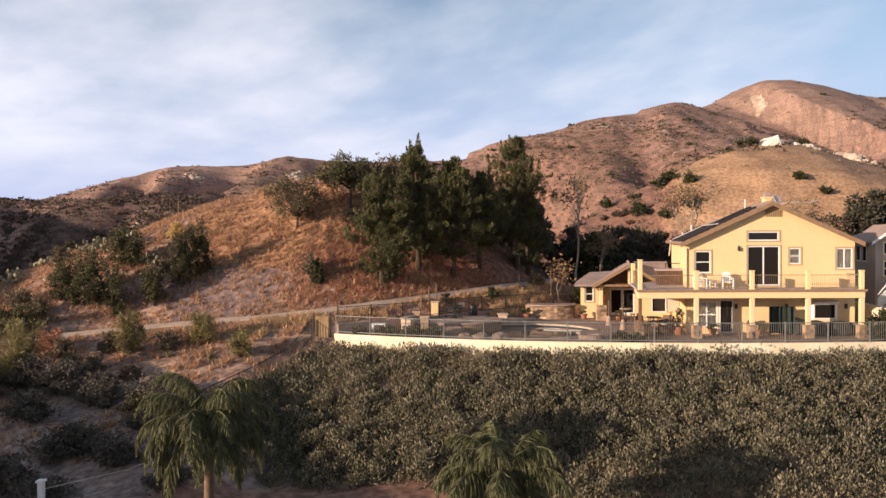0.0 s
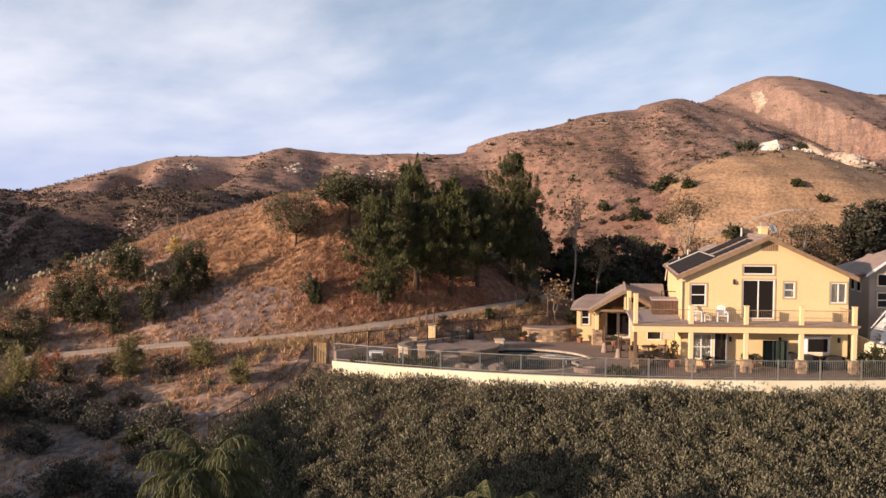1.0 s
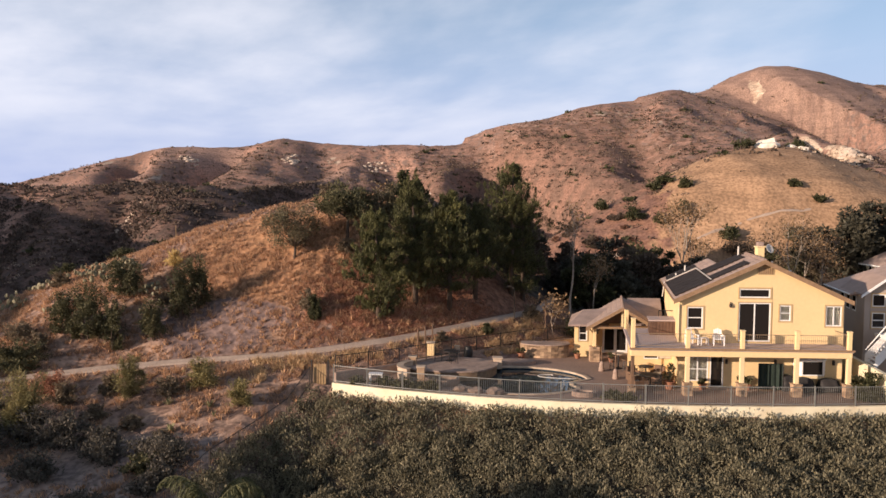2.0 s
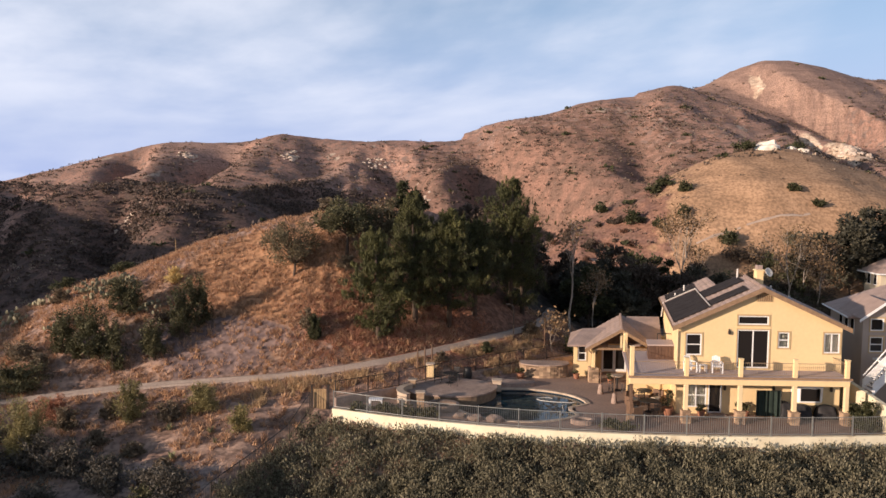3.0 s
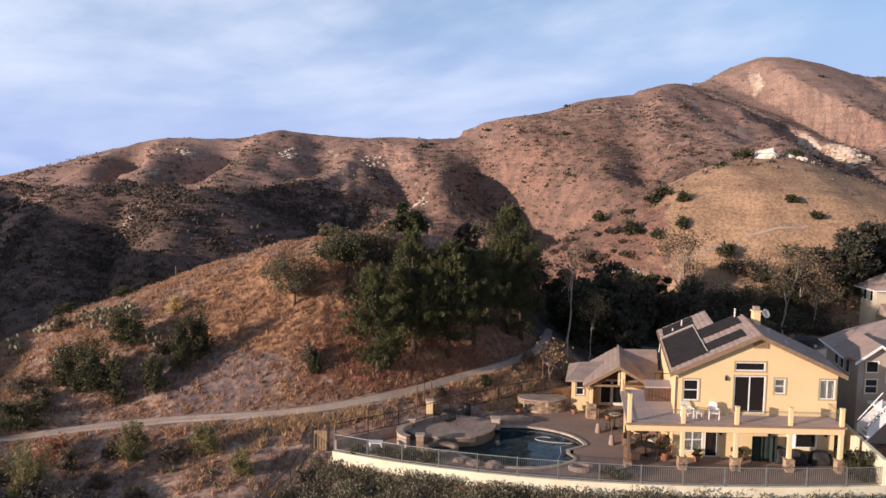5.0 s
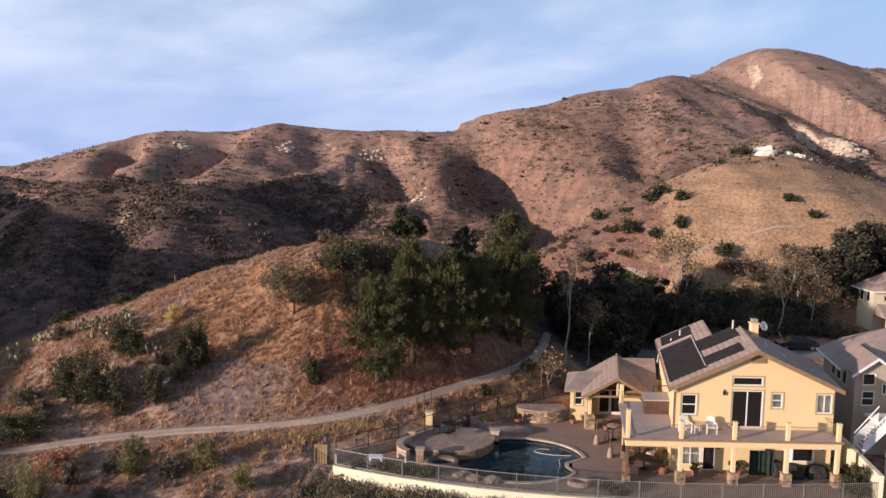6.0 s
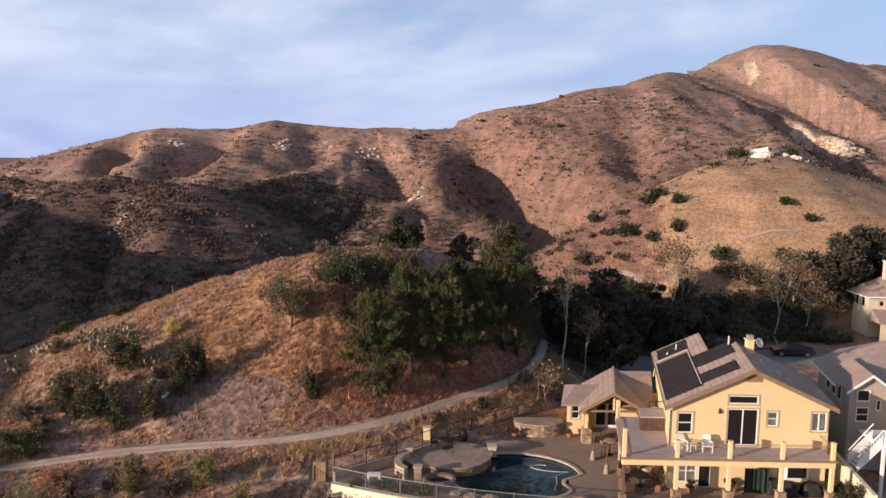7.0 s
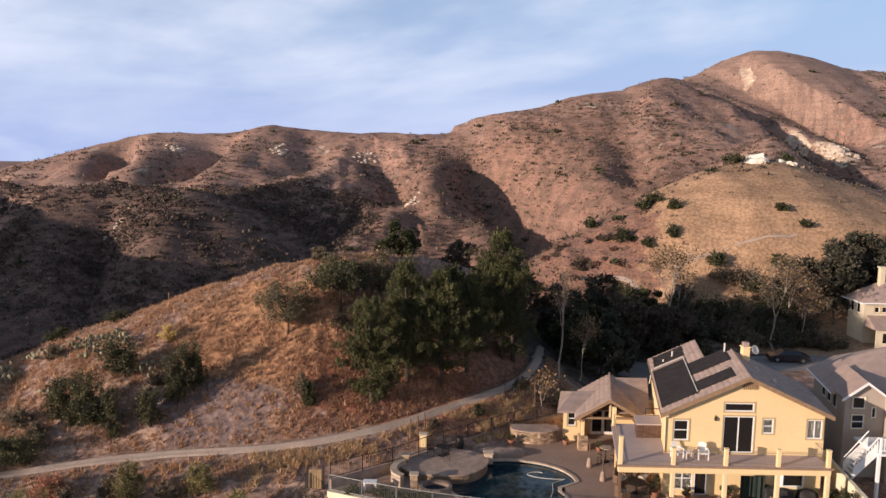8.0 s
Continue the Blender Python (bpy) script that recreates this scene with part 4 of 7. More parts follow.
fence_along("iron_fence", "weathered grey iron picket fence on the cream garden wall", [(x, float(wall_y(x))) for x in np.linspace(-7.8, 25.0, 15)], 1.1, 0.10, 0.125, "", mat="fence_grey")
fence_along("iron_fence", "dark iron picket fence on the low back wall", [(-7.8, 46.8), (-3.9, 49.7), (0.1, 53.5), (4.6, 57.2), (9.0, 60.2)], 1.05, 0.62, 0.16, "")
low_line = [(-9.5, 47.0), (-10.4, 44.5), (-11.6, 41.5), (-13.0, 38.0), (-14.2, 34.5)]
fence_along("slope_fence", "dark iron fence running down the slope beside the hedge", low_line, 1.15, lambda x, y: float(land(x, y)) - 0.05, 0.15, "")
gate = thing("wooden_gate", "small weathered tan wooden gate panel between iron posts", "gate", (-8.9, 47.3, 0))
gz = float(land(-8.9, 47.3))
for k in range(5):
    part("board", box(-9.3 + 0.17 * k, -9.15 + 0.17 * k, 47.2, 47.24, gz, gz + 1.35), "straw_wood", gate)
for x in (-9.42, -8.35):
    part("post", box(x - 0.05, x + 0.05, 47.17, 47.27, gz - 0.1, gz + 1.6), "iron", gate)

# ---- the yellow house ----
house = thing("house", "two-storey yellow stucco house with a brown tiled gable roof", "house", (19, 50, 0))
PITCH, EAVE_U, RIDGE_U, EAVE_Z = 0.455, 13.66, 19.1, 5.596


def roof_z(u):
    return EAVE_Z + PITCH * (min(u, 2 * RIDGE_U - u) - EAVE_U)


# openings of the front wall: x0, x1, z0, z1
OPEN = {"winL": (14.45, 15.42, 3.76, 5.12), "winR": (23.02, 24.0, 4.0, 5.26), "small": (20.18, 20.86, 4.3, 5.28), "slider": (17.64, 19.62, 2.98, 5.42), "transom": (17.66, 19.56, 5.74, 6.30),
        "gwin": (14.52, 15.84, 0.42, 2.0), "gdoor": (15.95, 16.8, 0.05, 2.1), "bay": (21.1, 23.1, 0.95, 1.95)}


def wall_with_holes(x0, x1, top, y0, y1, holes, z0=-0.2):
    """A wall in the x-z plane, cut into cells round its openings; top is a function of x."""
    bm = bmesh.new()
    xs_ = sorted({x0, x1, RIDGE_U} | {h[k] for h in holes for k in (0, 1)})
    xs_ = [x for x in xs_ if x0 <= x <= x1]
    for a, b in zip(xs_[:-1], xs_[1:]):
        mid = (a + b) / 2
        cuts = sorted((h[2], h[3]) for h in holes if h[0] < mid < h[1])
        z = z0
        for lo, hi in cuts:
            if lo > z:
                upright([(a, z), (b, z), (b, lo), (a, lo)], y0, y1, bm)
            z = hi
        upright([(a, z), (b, z), (b, top(b)), (a, top(a))], y0, y1, bm)
    bmesh.ops.remove_doubles(bm, verts=bm.verts, dist=0.0005)
    return bm


part("front_wall", wall_with_holes(13.95, 24.15, lambda x: roof_z(x) - 0.06, FACADE, FACADE + 0.25, list(OPEN.values())), "stucco", house, shear=True)
for u0 in (13.95, 23.9):
    part("side_wall", box(u0, u0 + 0.25, FACADE + 0.25, 59.3 if u0 < 20 else 54.0, -0.2, EAVE_Z + 0.15), "stucco", house, shear=True)
rear = bmesh.new()
box(14.2, 17.0, 59.05, 59.3, -0.2, 6.0, rear)
box(16.9, 17.15, 54.0, 59.05, -0.2, 6.4, rear)
upright([(17.15, -0.2), (23.9, -0.2), (23.9, 5.5), (RIDGE_U, 7.6), (17.15, 6.7)], 53.8, 54.0, rear)
part("rear_wall", rear, "stucco", house, shear=True)
room = bmesh.new()
box(14.25, 23.85, FACADE + 2.2, FACADE + 2.3, 0, 5.4, room)
box(14.25, 23.85, FACADE + 0.3, FACADE + 2.2, 2.55, 2.65, room)
box(14.25, 23.85, FACADE + 0.3, FACADE + 2.2, -0.05, 0.0, room)
part("interior_partition", room, "interior", house, "dim room walls behind the windows", shear=True)


def tile_slope(name, u0, u1, rows, mat, parent, zf, rng, course=0.36, width=0.33, shear=True, thick=0.035):
    """Lapped roof tiles from eave u0 to ridge u1; rows(u) gives the stretch along y."""
    co, faces = [], []
    n = max(1, int(round(abs(u1 - u0) / course)))
    for k in range(n):
        a, b = u0 + (u1 - u0) * k / n, u0 + (u1 - u0) * (k + 1) / n
        y0, y1 = rows((a + b) / 2)
        m = int((y1 - y0) / width)
        for j in range(m):
            ya, yb = y0 + (y1 - y0) * j / m + 0.004, y0 + (y1 - y0) * (j + 1) / m - 0.004
            lift = 0.03 + rng.uniform(0, 0.008)
            b2 = b + (b - a) * 0.15
            za, zb = zf(a) + lift + thick, zf(b2) + lift * 0.2 + thick * 0.4
            i = len(co)
            co += [(a, ya, za), (a, yb, za), (b2, yb, zb), (b2, ya, zb), (a, ya, za - thick - 0.02), (a, yb, za - thick - 0.02)]
            faces += [(i, i + 1, i + 2, i + 3), (i, i + 4, i + 5, i + 1)]
    co = np.array(co)
    if shear:
        co[:, 0] += SKEW * (co[:, 1] - FACADE)
    me = raw_mesh(name, co, np.array(faces))
    ob = link_mesh(name, me, mat, parent, "lapped flat concrete tiles")
    return tagged(ob, kind="stuff")


trng = np.random.default_rng(11)
Y0 = FACADE - 0.42
left_rows = lambda u: (Y0, 59.7 if u < 17.15 else 54.4 - 0.55 * (u - 17.15))
right_rows = lambda u: (Y0, 53.4)
boards = bmesh.new()
for u0, u1, ya, yb in ((EAVE_U, 17.15, Y0 + 0.03, 59.6), (17.15, RIDGE_U, Y0 + 0.03, 53.3), (RIDGE_U, 2 * RIDGE_U - EAVE_U, Y0 + 0.03, 53.3)):
    lo, hi = roof_z(u0), roof_z(u1)
    slab([(u0, ya), (u1, ya), (u1, yb), (u0, yb)], lambda x, y: roof_z(x) - 0.12, lambda x, y: roof_z(x), boards)
roof_part = part("roof", boards, "fascia", house, "brown roof boarding and eaves", shear=True)
tile_slope("roof_tiles", EAVE_U - 0.05, RIDGE_U, left_rows, "roof", roof_part, roof_z, trng)
tile_slope("roof_tiles", 2 * RIDGE_U - EAVE_U + 0.05, RIDGE_U, right_rows, "roof", roof_part, roof_z, trng)
ridge_bm = bmesh.new()
for k in range(18):
    y = Y0 + k * 0.39
    tube([(RIDGE_U, y, roof_z(RIDGE_U) + 0.05), (RIDGE_U, y + 0.41, roof_z(RIDGE_U) + 0.03)], [0.12, 0.10], ridge_bm, 6)
part("ridge_cap", ridge_bm, "roof", roof_part, shear=True)
for sgn in (-1, 1):
    rake = bmesh.new()
    ua, ub = (EAVE_U - 0.1, RIDGE_U) if sgn < 0 else (2 * RIDGE_U - EAVE_U + 0.1, RIDGE_U)
    za = EAVE_Z - 0.045
    upright([(ua, za - 0.2), (ub, roof_z(RIDGE_U) - 0.2), (ub, roof_z(RIDGE_U) + 0.09), (ua, za + 0.09)], Y0 - 0.04, Y0 + 0.03, rake)
    part("rake_board", rake, "fascia", house, "weathered brown rake board", shear=True)
gut = box(EAVE_U - 0.13, EAVE_U - 0.06, Y0 + 0.05, 59.6, EAVE_Z - 0.10, EAVE_Z + 0.0)
part("gutter", gut, "fascia", house, shear=True)
gut = box(2 * RIDGE_U - EAVE_U + 0.06, 2 * RIDGE_U - EAVE_U + 0.13, Y0 + 0.05, 53.3, EAVE_Z - 0.10, EAVE_Z + 0.0)
part("gutter", gut, "fascia", house, shear=True)
part("downspout", tube([(13.9, 46.6, 5.3), (13.9, 46.6, 2.9)], 0.045, None, 6), "stucco_trim", house)

# louvred vent under the peak
vent = part("gable_vent", upright([(18.72, 7.2), (19.72, 7.2), (19.72, 7.62), (19.22, 7.85), (18.72, 7.62)], FACADE - 0.04, FACADE - 0.004), "brown_trim", house, "tan louvred gable vent")
for k in range(7):
    part("slat", box(18.80 + 0.13 * k, 18.86 + 0.13 * k, FACADE - 0.07, FACADE - 0.04, 7.24, 7.62), "fascia", vent)


def window(parent, name, x0, x1, z0, z1, y, bars=(), cross=(), surround=0.09, glass="glass", deep=0.09, curtain=False, mat="white"):
    """Frame, pane and bars in an opening of a wall whose face looks to -y at y; bars at parts of the width, cross at parts of the height."""
    f = bmesh.new()
    t = 0.07
    for a in ((x0, x0 + t, z0, z1), (x1 - t, x1, z0, z1), (x0 + t, x1 - t, z0, z0 + t), (x0 + t, x1 - t, z1 - t, z1)):
        box(a[0], a[1], y + 0.0, y + deep, a[2], a[3], f)
    w = part(name, f, mat, parent, "white vinyl frame" if mat == "white" else "")
    part("pane", box(x0 + t, x1 - t, y + deep * 0.6, y + deep * 0.6 + 0.012, z0 + t, z1 - t), glass, w, "dark reflecting glass")
    for c in bars:
        x = x0 + (x1 - x0) * c
        part("mullion", box(x - 0.035, x + 0.035, y + 0.012, y + deep * 0.58, z0 + t, z1 - t), mat, w)
    for c in cross:
        z = z0 + (z1 - z0) * c
        part("glazing_bar", box(x0 + t, x1 - t, y + 0.014, y + deep * 0.56, z - 0.03, z + 0.03), mat, w)
    if surround:
        s = bmesh.new()
        o = surround
        for a in ((x0 - o, x0, z0 - o, z1 + o), (x1, x1 + o, z0 - o, z1 + o), (x0, x1, z0 - o, z0), (x0, x1, z1, z1 + o)):
            box(a[0], a[1], y - 0.035, y - 0.003, a[2], a[3], s)
        part("surround", s, "brown_trim", w, "tan stucco surround")
    if curtain:
        c = bmesh.new()
        n = 18
        vs = [(x0 + t + (x1 - x0 - 2 * t) * k / n, y + deep + 0.06 + 0.025 * (k % 2)) for k in range(n + 1)]
        for p, q in zip(vs[:-1], vs[1:]):
            a = [c.verts.new(v) for v in ((p[0], p[1], z0 + t), (q[0], q[1], z0 + t), (q[0], q[1], z1 - t), (p[0], p[1], z1 - t))]
            c.faces.new(a)
        part("curtain", c, "curtain", w, "pale drawn curtain")
    return w


def clear_glass():
    m = bpy.data.materials.new("clear window glass")
    m.use_nodes = True
    b = m.node_tree.nodes["Principled BSDF"]
    b.inputs["Base Color"].default_value = (0.9, 0.92, 0.92, 1)
    b.inputs["Roughness"].default_value = 0.03
    b.inputs["Transmission Weight"].default_value = 1.0
    b.inputs["IOR"].default_value = 1.1
    return m


M["clear"] = clear_glass()
o = OPEN
window(house, "window", *o["winL"], FACADE, cross=(0.5,))
window(house, "window", *o["winR"], FACADE, bars=(0.5,), glass="clear", curtain=True)
window(house, "window", *o["small"], FACADE, cross=(0.5,), glass="clear", curtain=True)
window(house, "window", *o["transom"], FACADE)
slider = window(house, "sliding_door", *o["slider"], FACADE, bars=(0.5,), surround=0.07)
window(house, "window", *o["gwin"], FACADE, bars=(0.5,), cross=(0.48,), glass="clear", curtain=True, surround=0)
window(house, "patio_door", *o["gdoor"], FACADE, surround=0.0, deep=0.12)
part("door_step", box(15.85, 16.95, FACADE - 0.55, FACADE - 0.02, 0, 0.09, bevel=0.015), "flagstone", house)
bay = part("bay_window", slab([(21.1, FACADE - 0.02), (21.45, FACADE - 0.5), (22.8, FACADE - 0.5), (23.1, FACADE - 0.02)], 0.78, 0.95), "stucco_trim", house)
window(bay, "bay_frame", 21.45, 22.8, 0.95, 1.9, FACADE - 0.5, surround=0)
part("bay_cheek", slab([(21.1, FACADE - 0.02), (21.16, FACADE - 0.02), (21.5, FACADE - 0.44), (21.45, FACADE - 0.5)], 0.95, 1.9), "white", bay)
part("bay_cheek", slab([(22.8, FACADE - 0.5), (22.76, FACADE - 0.44), (23.04, FACADE - 0.02), (23.1, FACADE - 0.02)], 0.95, 1.9), "white", bay)
part("bay_roof", slab([(21.0, FACADE - 0.02), (21.4, FACADE - 0.6), (22.85, FACADE - 0.6), (23.2, FACADE - 0.02)], 1.9, 2.0), "white", bay)
lamp = part("wall_lantern", box(17.03, 17.17, FACADE - 0.16, FACADE - 0.03, 5.12, 5.36, bevel=0.02), "iron", house, "small dark wall lantern")
part("lantern_bracket", box(17.08, 17.12, FACADE - 0.1, FACADE - 0.002, 5.36, 5.45), "iron", lamp)
for x in (16.95, 20.0, 23.6):
    sc = part("patio_sconce", box(x - 0.07, x + 0.07, FACADE - 0.14, FACADE - 0.003, 1.55, 1.85, bevel=0.02), "iron", house, "dark patio wall light")

# chimney with tiled cap, dish and vents
chim = thing("chimney", "yellow stucco chimney with a tan clay cap", "chimney", (20.95, 52.2, 7.3))
part("stack", box(20.7, 21.2, 51.95, 52.45, 7.0, 8.6, bevel=0.02), "stucco", chim)
part("crown", box(20.64, 21.26, 51.89, 52.51, 8.6, 8.7, bevel=0.02), "stucco_trim", chim)
part("cap", box(20.74, 21.16, 52.0, 52.4, 8.7, 8.98, bevel=0.03), "roof", chim, "tan clay chimney cap")
dish = thing("satellite_dish", "pale grey satellite dish on a bent arm beside the chimney", "satellite dish", (21.4, 52.0, 8.2))
dm = lathe([(0.03, 0.0), (0.16, 0.03), (0.28, 0.08), (0.33, 0.13), (0.31, 0.14), (0.16, 0.05), (0.03, 0.03)], (0, 0, 0), sides=18)
dm.transform(Matrix.Translation((21.4, 51.8, 8.5)) @ Matrix.Rotation(math.radians(62), 4, "X") @ Matrix.Rotation(math.radians(25), 4, "Y"))
part("reflector", dm, "pipe", dish, smooth=True)
part("mast", tube([(21.3, 52.3, 7.0), (21.3, 52.3, 8.3), (21.38, 51.9, 8.5)], 0.03, None, 6), "steel", dish)
part("feed_arm", tube([(21.4, 51.8, 8.35), (21.45, 51.35, 8.5)], 0.015, None, 5), "steel", dish)
for u, y, h in ((18.62, 53.3, 0.75), (15.3, 57.4, 0.55), (14.6, 57.0, 0.3), (20.3, 50.0, 0.3), (21.2, 48.6, 0.22)):
    x = u + SKEW * (y - FACADE)
    pv = thing("vent_pipe", "short white plumbing vent pipe on the roof", "vent pipe", (x, y, roof_z(u)), "roof vents")
    part("pipe", tube([(x, y, roof_z(u) - 0.1), (x, y, roof_z(u) + h)], 0.06, None, 8), "pipe", pv)
    part("flashing", lathe([(0.16, -0.06), (0.15, 0.06), (0.065, 0.12)], (x, y, roof_z(u)), sides=10), "steel", pv)


def solar(u0, u1, y0, y1, strips):
    mat_thing = thing("solar_panel", "black solar pool-heating mat on the roof tiles", "solar panel", (u0 + SKEW * (y0 - FACADE), y0, roof_z(u0)), "solar mats")
    for k in range(strips):
        a, b = y0 + (y1 - y0) * k / strips + 0.02, y0 + (y1 - y0) * (k + 1) / strips - 0.02
        bm = slab([(u0, a), (u1, a), (u1, b), (u0, b)], lambda x, y: roof_z(x) + 0.10, lambda x, y: roof_z(x) + 0.135)
        part("mat", bm, "panel", mat_thing, shear=True)
    for u in (u0 - 0.04, u1 + 0.04):
        part("header_pipe", tube([(u, y0 - 0.1, roof_z(u) + 0.13), (u, y1 + 0.1, roof_z(u) + 0.13)], 0.035, None, 6), "panel", mat_thing, shear=True)
    return mat_thing


solar(13.76, 15.85, 47.3, 55.6, 6)
solar(13.95, 16.0, 56.6, 57.8, 1)
solar(14.0, 16.05, 58.0, 59.2, 1)
solar(16.08, 18.6, 51.2, 54.0, 2)
solar(16.08, 18.3, 47.6, 49.5, 2)
pipes = thing("roof_pipe", "pale plumbing pipe between the solar mats", "pipe", (16, 50, 6.7))
part("pipe", tube([(15.97, 47.5, roof_z(15.97) + 0.16), (15.97, 56.0, roof_z(15.97) + 0.16)], 0.035, None, 6), "pipe", pipes, shear=True)
part("pipe", tube([(13.8, 56.1, roof_z(13.8) + 0.14), (16.0, 56.1, roof_z(16.0) + 0.14)], 0.04, None, 6), "pipe", pipes, shear=True)
part("pipe", tube([(13.66, 56.0, roof_z(13.66) + 0.16), (13.55, 56.3, 4.6)], 0.045, None, 6), "pipe", pipes, shear=True)

# ---- deck and patio cover ----
deck = thing("deck", "raised deck with stucco posts and a tan iron railing", "deck", (17, 46, 0))
DZ = 2.86
deck_out = [(10.5, 44.62), (23.8, 44.62), (23.8, FACADE - 0.01), (13.94, FACADE - 0.01), (14.9, 52.0), (11.6, 52.0)]
part("deck_floor", slab(deck_out, DZ - 0.14, DZ), "deck", deck, "grey-tan coated deck floor")
part("edge_trim", box(10.44, 23.86, 44.56, 44.615, DZ - 0.1, DZ + 0.02, bevel=0.01), "fascia", deck)
part("front_beam", box(10.55, 23.75, 44.66, 44.9, DZ - 0.5, DZ - 0.142, bevel=0.015), "stucco", deck)
part("side_beam", slab([(10.55, 44.9), (10.78, 44.9), (11.9, 51.0), (11.67, 51.0)], DZ - 0.5, DZ - 0.142), "stucco", deck)
for k in range(12):
    x = 11.3 + k * 1.06
    part("joist", box(x - 0.045, x + 0.045, 44.9, FACADE - 0.02, DZ - 0.32, DZ - 0.142), "stucco_trim", deck)
POSTS = (10.68, 13.98, 17.24, 20.5, 23.6)
for k, x in enumerate(POSTS):
    top = 4.62 if k == 0 else 3.95
    p = part("newel", box(x - 0.12, x + 0.12, 44.68, 44.92, DZ, top, bevel=0.015), "stucco", deck)
    part("cap", box(x - 0.145, x + 0.145, 44.655, 44.945, top, top + 0.05, bevel=0.012), "stucco_trim", p)
    if k:
        c = part("column", box(x - 0.125, x + 0.125, 44.66, 44.91, 0.78, DZ - 0.5, bevel=0.015), "stucco_trim", deck)
        part("base", box(x - 0.24, x + 0.24, 44.5, 45.02, 0, 0.74), "stone", c, "ledger stone column base")
        skin = part("stone_face", stones_face(x - 0.26, x + 0.26, 0.0, 0.74, 44.5, 0.06, srng), "stone", c)
        tagged(skin, kind="stuff")
        part("base_cap", box(x - 0.29, x + 0.29, 44.44, 45.07, 0.74, 0.79, bevel=0.015), "stone", c)
    else:
        c = part("column", box(x - 0.09, x + 0.09, 44.7, 44.88, 0.45, DZ - 0.5, bevel=0.012), "dark_wood", deck, "brown timber column")
        part("base", box(x - 0.22, x + 0.22, 44.55, 45.0, 0, 0.45, bevel=0.02), "stone", c)


def railing(p, q, n):
    a, b = Vector(p), Vector(q)
    for h in (0.12, 0.86):
        part("rail", tube([a + Vector((0, 0, h)), b + Vector((0, 0, h))], 0.022, None, 4), "rail_iron", deck)
    for k in range(1, n):
        c = a.lerp(b, k / n)
        part("baluster", tube([c + Vector((0, 0, 0.12)), c + Vector((0, 0, 0.86))], 0.006, None, 4), "rail_iron", deck)


for x0, x1 in zip(POSTS[:-1], POSTS[1:]):
    railing((x0 + 0.14, 44.8, DZ), (x1 - 0.14, 44.8, DZ), 24)
railing((10.68, 44.94, DZ), (11.7, 51.6, DZ), 26)
railing((23.62, 44.94, DZ), (23.62, FACADE, DZ), 13)
back_post = part("newel", box(11.6, 11.85, 51.5, 51.78, DZ, 4.2, bevel=0.015), "stucco", deck)

# hot tub under its folded cover, on the deck
tub = thing("hot_tub", "brown wooden hot tub with a folded vinyl cover on the deck", "hot tub", (13.7, 50.3, DZ))
part("cabinet", slab([(12.75, 49.3), (14.5, 49.3), (14.8, 50.9), (13.05, 50.9)], DZ, DZ + 0.93), "spa_wood", tub)
part("cover", slab([(12.68, 49.22), (14.56, 49.22), (14.88, 50.98), (12.98, 50.98)], DZ + 0.93, DZ + 1.02), "deck", tub, "grey-mauve folded vinyl cover")
for k in range(8):
    x = 12.78 + 0.215 * k
    part("slat", box(x, x + 0.19, 49.265, 49.298, DZ + 0.02, DZ + 0.91), "spa_wood", tub)
lifter = thing("cover_rack", "dark metal rack frame behind the hot tub", "rack", (14.4, 51.5, DZ))
for x in (13.9, 15.0):
    part("upright", tube([(x, 51.5, DZ), (x, 51.5, DZ + 1.35)], 0.03, None, 6), "black", lifter)
for h in (0.85, 1.33):
    part("crossbar", tube([(13.9, 51.5, DZ + h), (15.0, 51.5, DZ + h)], 0.03, None, 6), "black", lifter)


def resin_chair(x, y, turn):
    """A white garden armchair with a fanned slat back."""
    ch = thing("patio_chair", "white resin armchair with a slatted back on the deck", "chair", (x, y, DZ), "white deck chairs")
    turn_m = Matrix.Translation((x, y, DZ)) @ Matrix.Rotation(math.radians(turn), 4, "Z")

    def put(name, bm):
        bm.transform(turn_m)
        part(name, bm, "plastic_white", ch)

    put("seat", slab([(-0.27, -0.25), (0.27, -0.25), (0.23, 0.25), (-0.23, 0.25)], 0.38, 0.42))
    for k in range(5):
        a = -0.2 + 0.1 * k
        bm = box(a - 0.04, a + 0.04, 0.24, 0.27, 0.42, 1.02 - 0.5 * abs(a) ** 1.2, bevel=0.01)
        bm.transform(Matrix.Translation((0, 0.25, 0.42)) @ Matrix.Rotation(math.radians(-14), 4, "X") @ Matrix.Translation((0, -0.25, -0.42)))
        put("back_slat", bm)
    for s in (-1, 1):
        put("arm", box(s * 0.31 - 0.05, s * 0.31 + 0.05, -0.3, 0.28, 0.60, 0.64, bevel=0.01))
        put("leg", box(s * 0.30 - 0.035, s * 0.30 + 0.035, -0.28, -0.2, 0, 0.6, bevel=0.008))
        put("leg", box(s * 0.27 - 0.035, s * 0.27 + 0.035, 0.22, 0.3, 0, 0.6, bevel=0.008))
    return ch


resin_chair(14.55, 45.95, 20)
resin_chair(16.15, 45.85, -8)
st = thing("side_table", "small white resin side table between the deck chairs", "table", (15.3, 46.0, DZ))
part("tabletop", box(15.05, 15.55, 45.75, 46.2, DZ + 0.42, DZ + 0.46, bevel=0.012), "plastic_white", st)
for x in (15.09, 15.51):
    for y in (45.79, 46.16):
        part("leg", box(x - 0.025, x + 0.025, y - 0.025, y + 0.025, DZ, DZ + 0.42), "plastic_white", st)

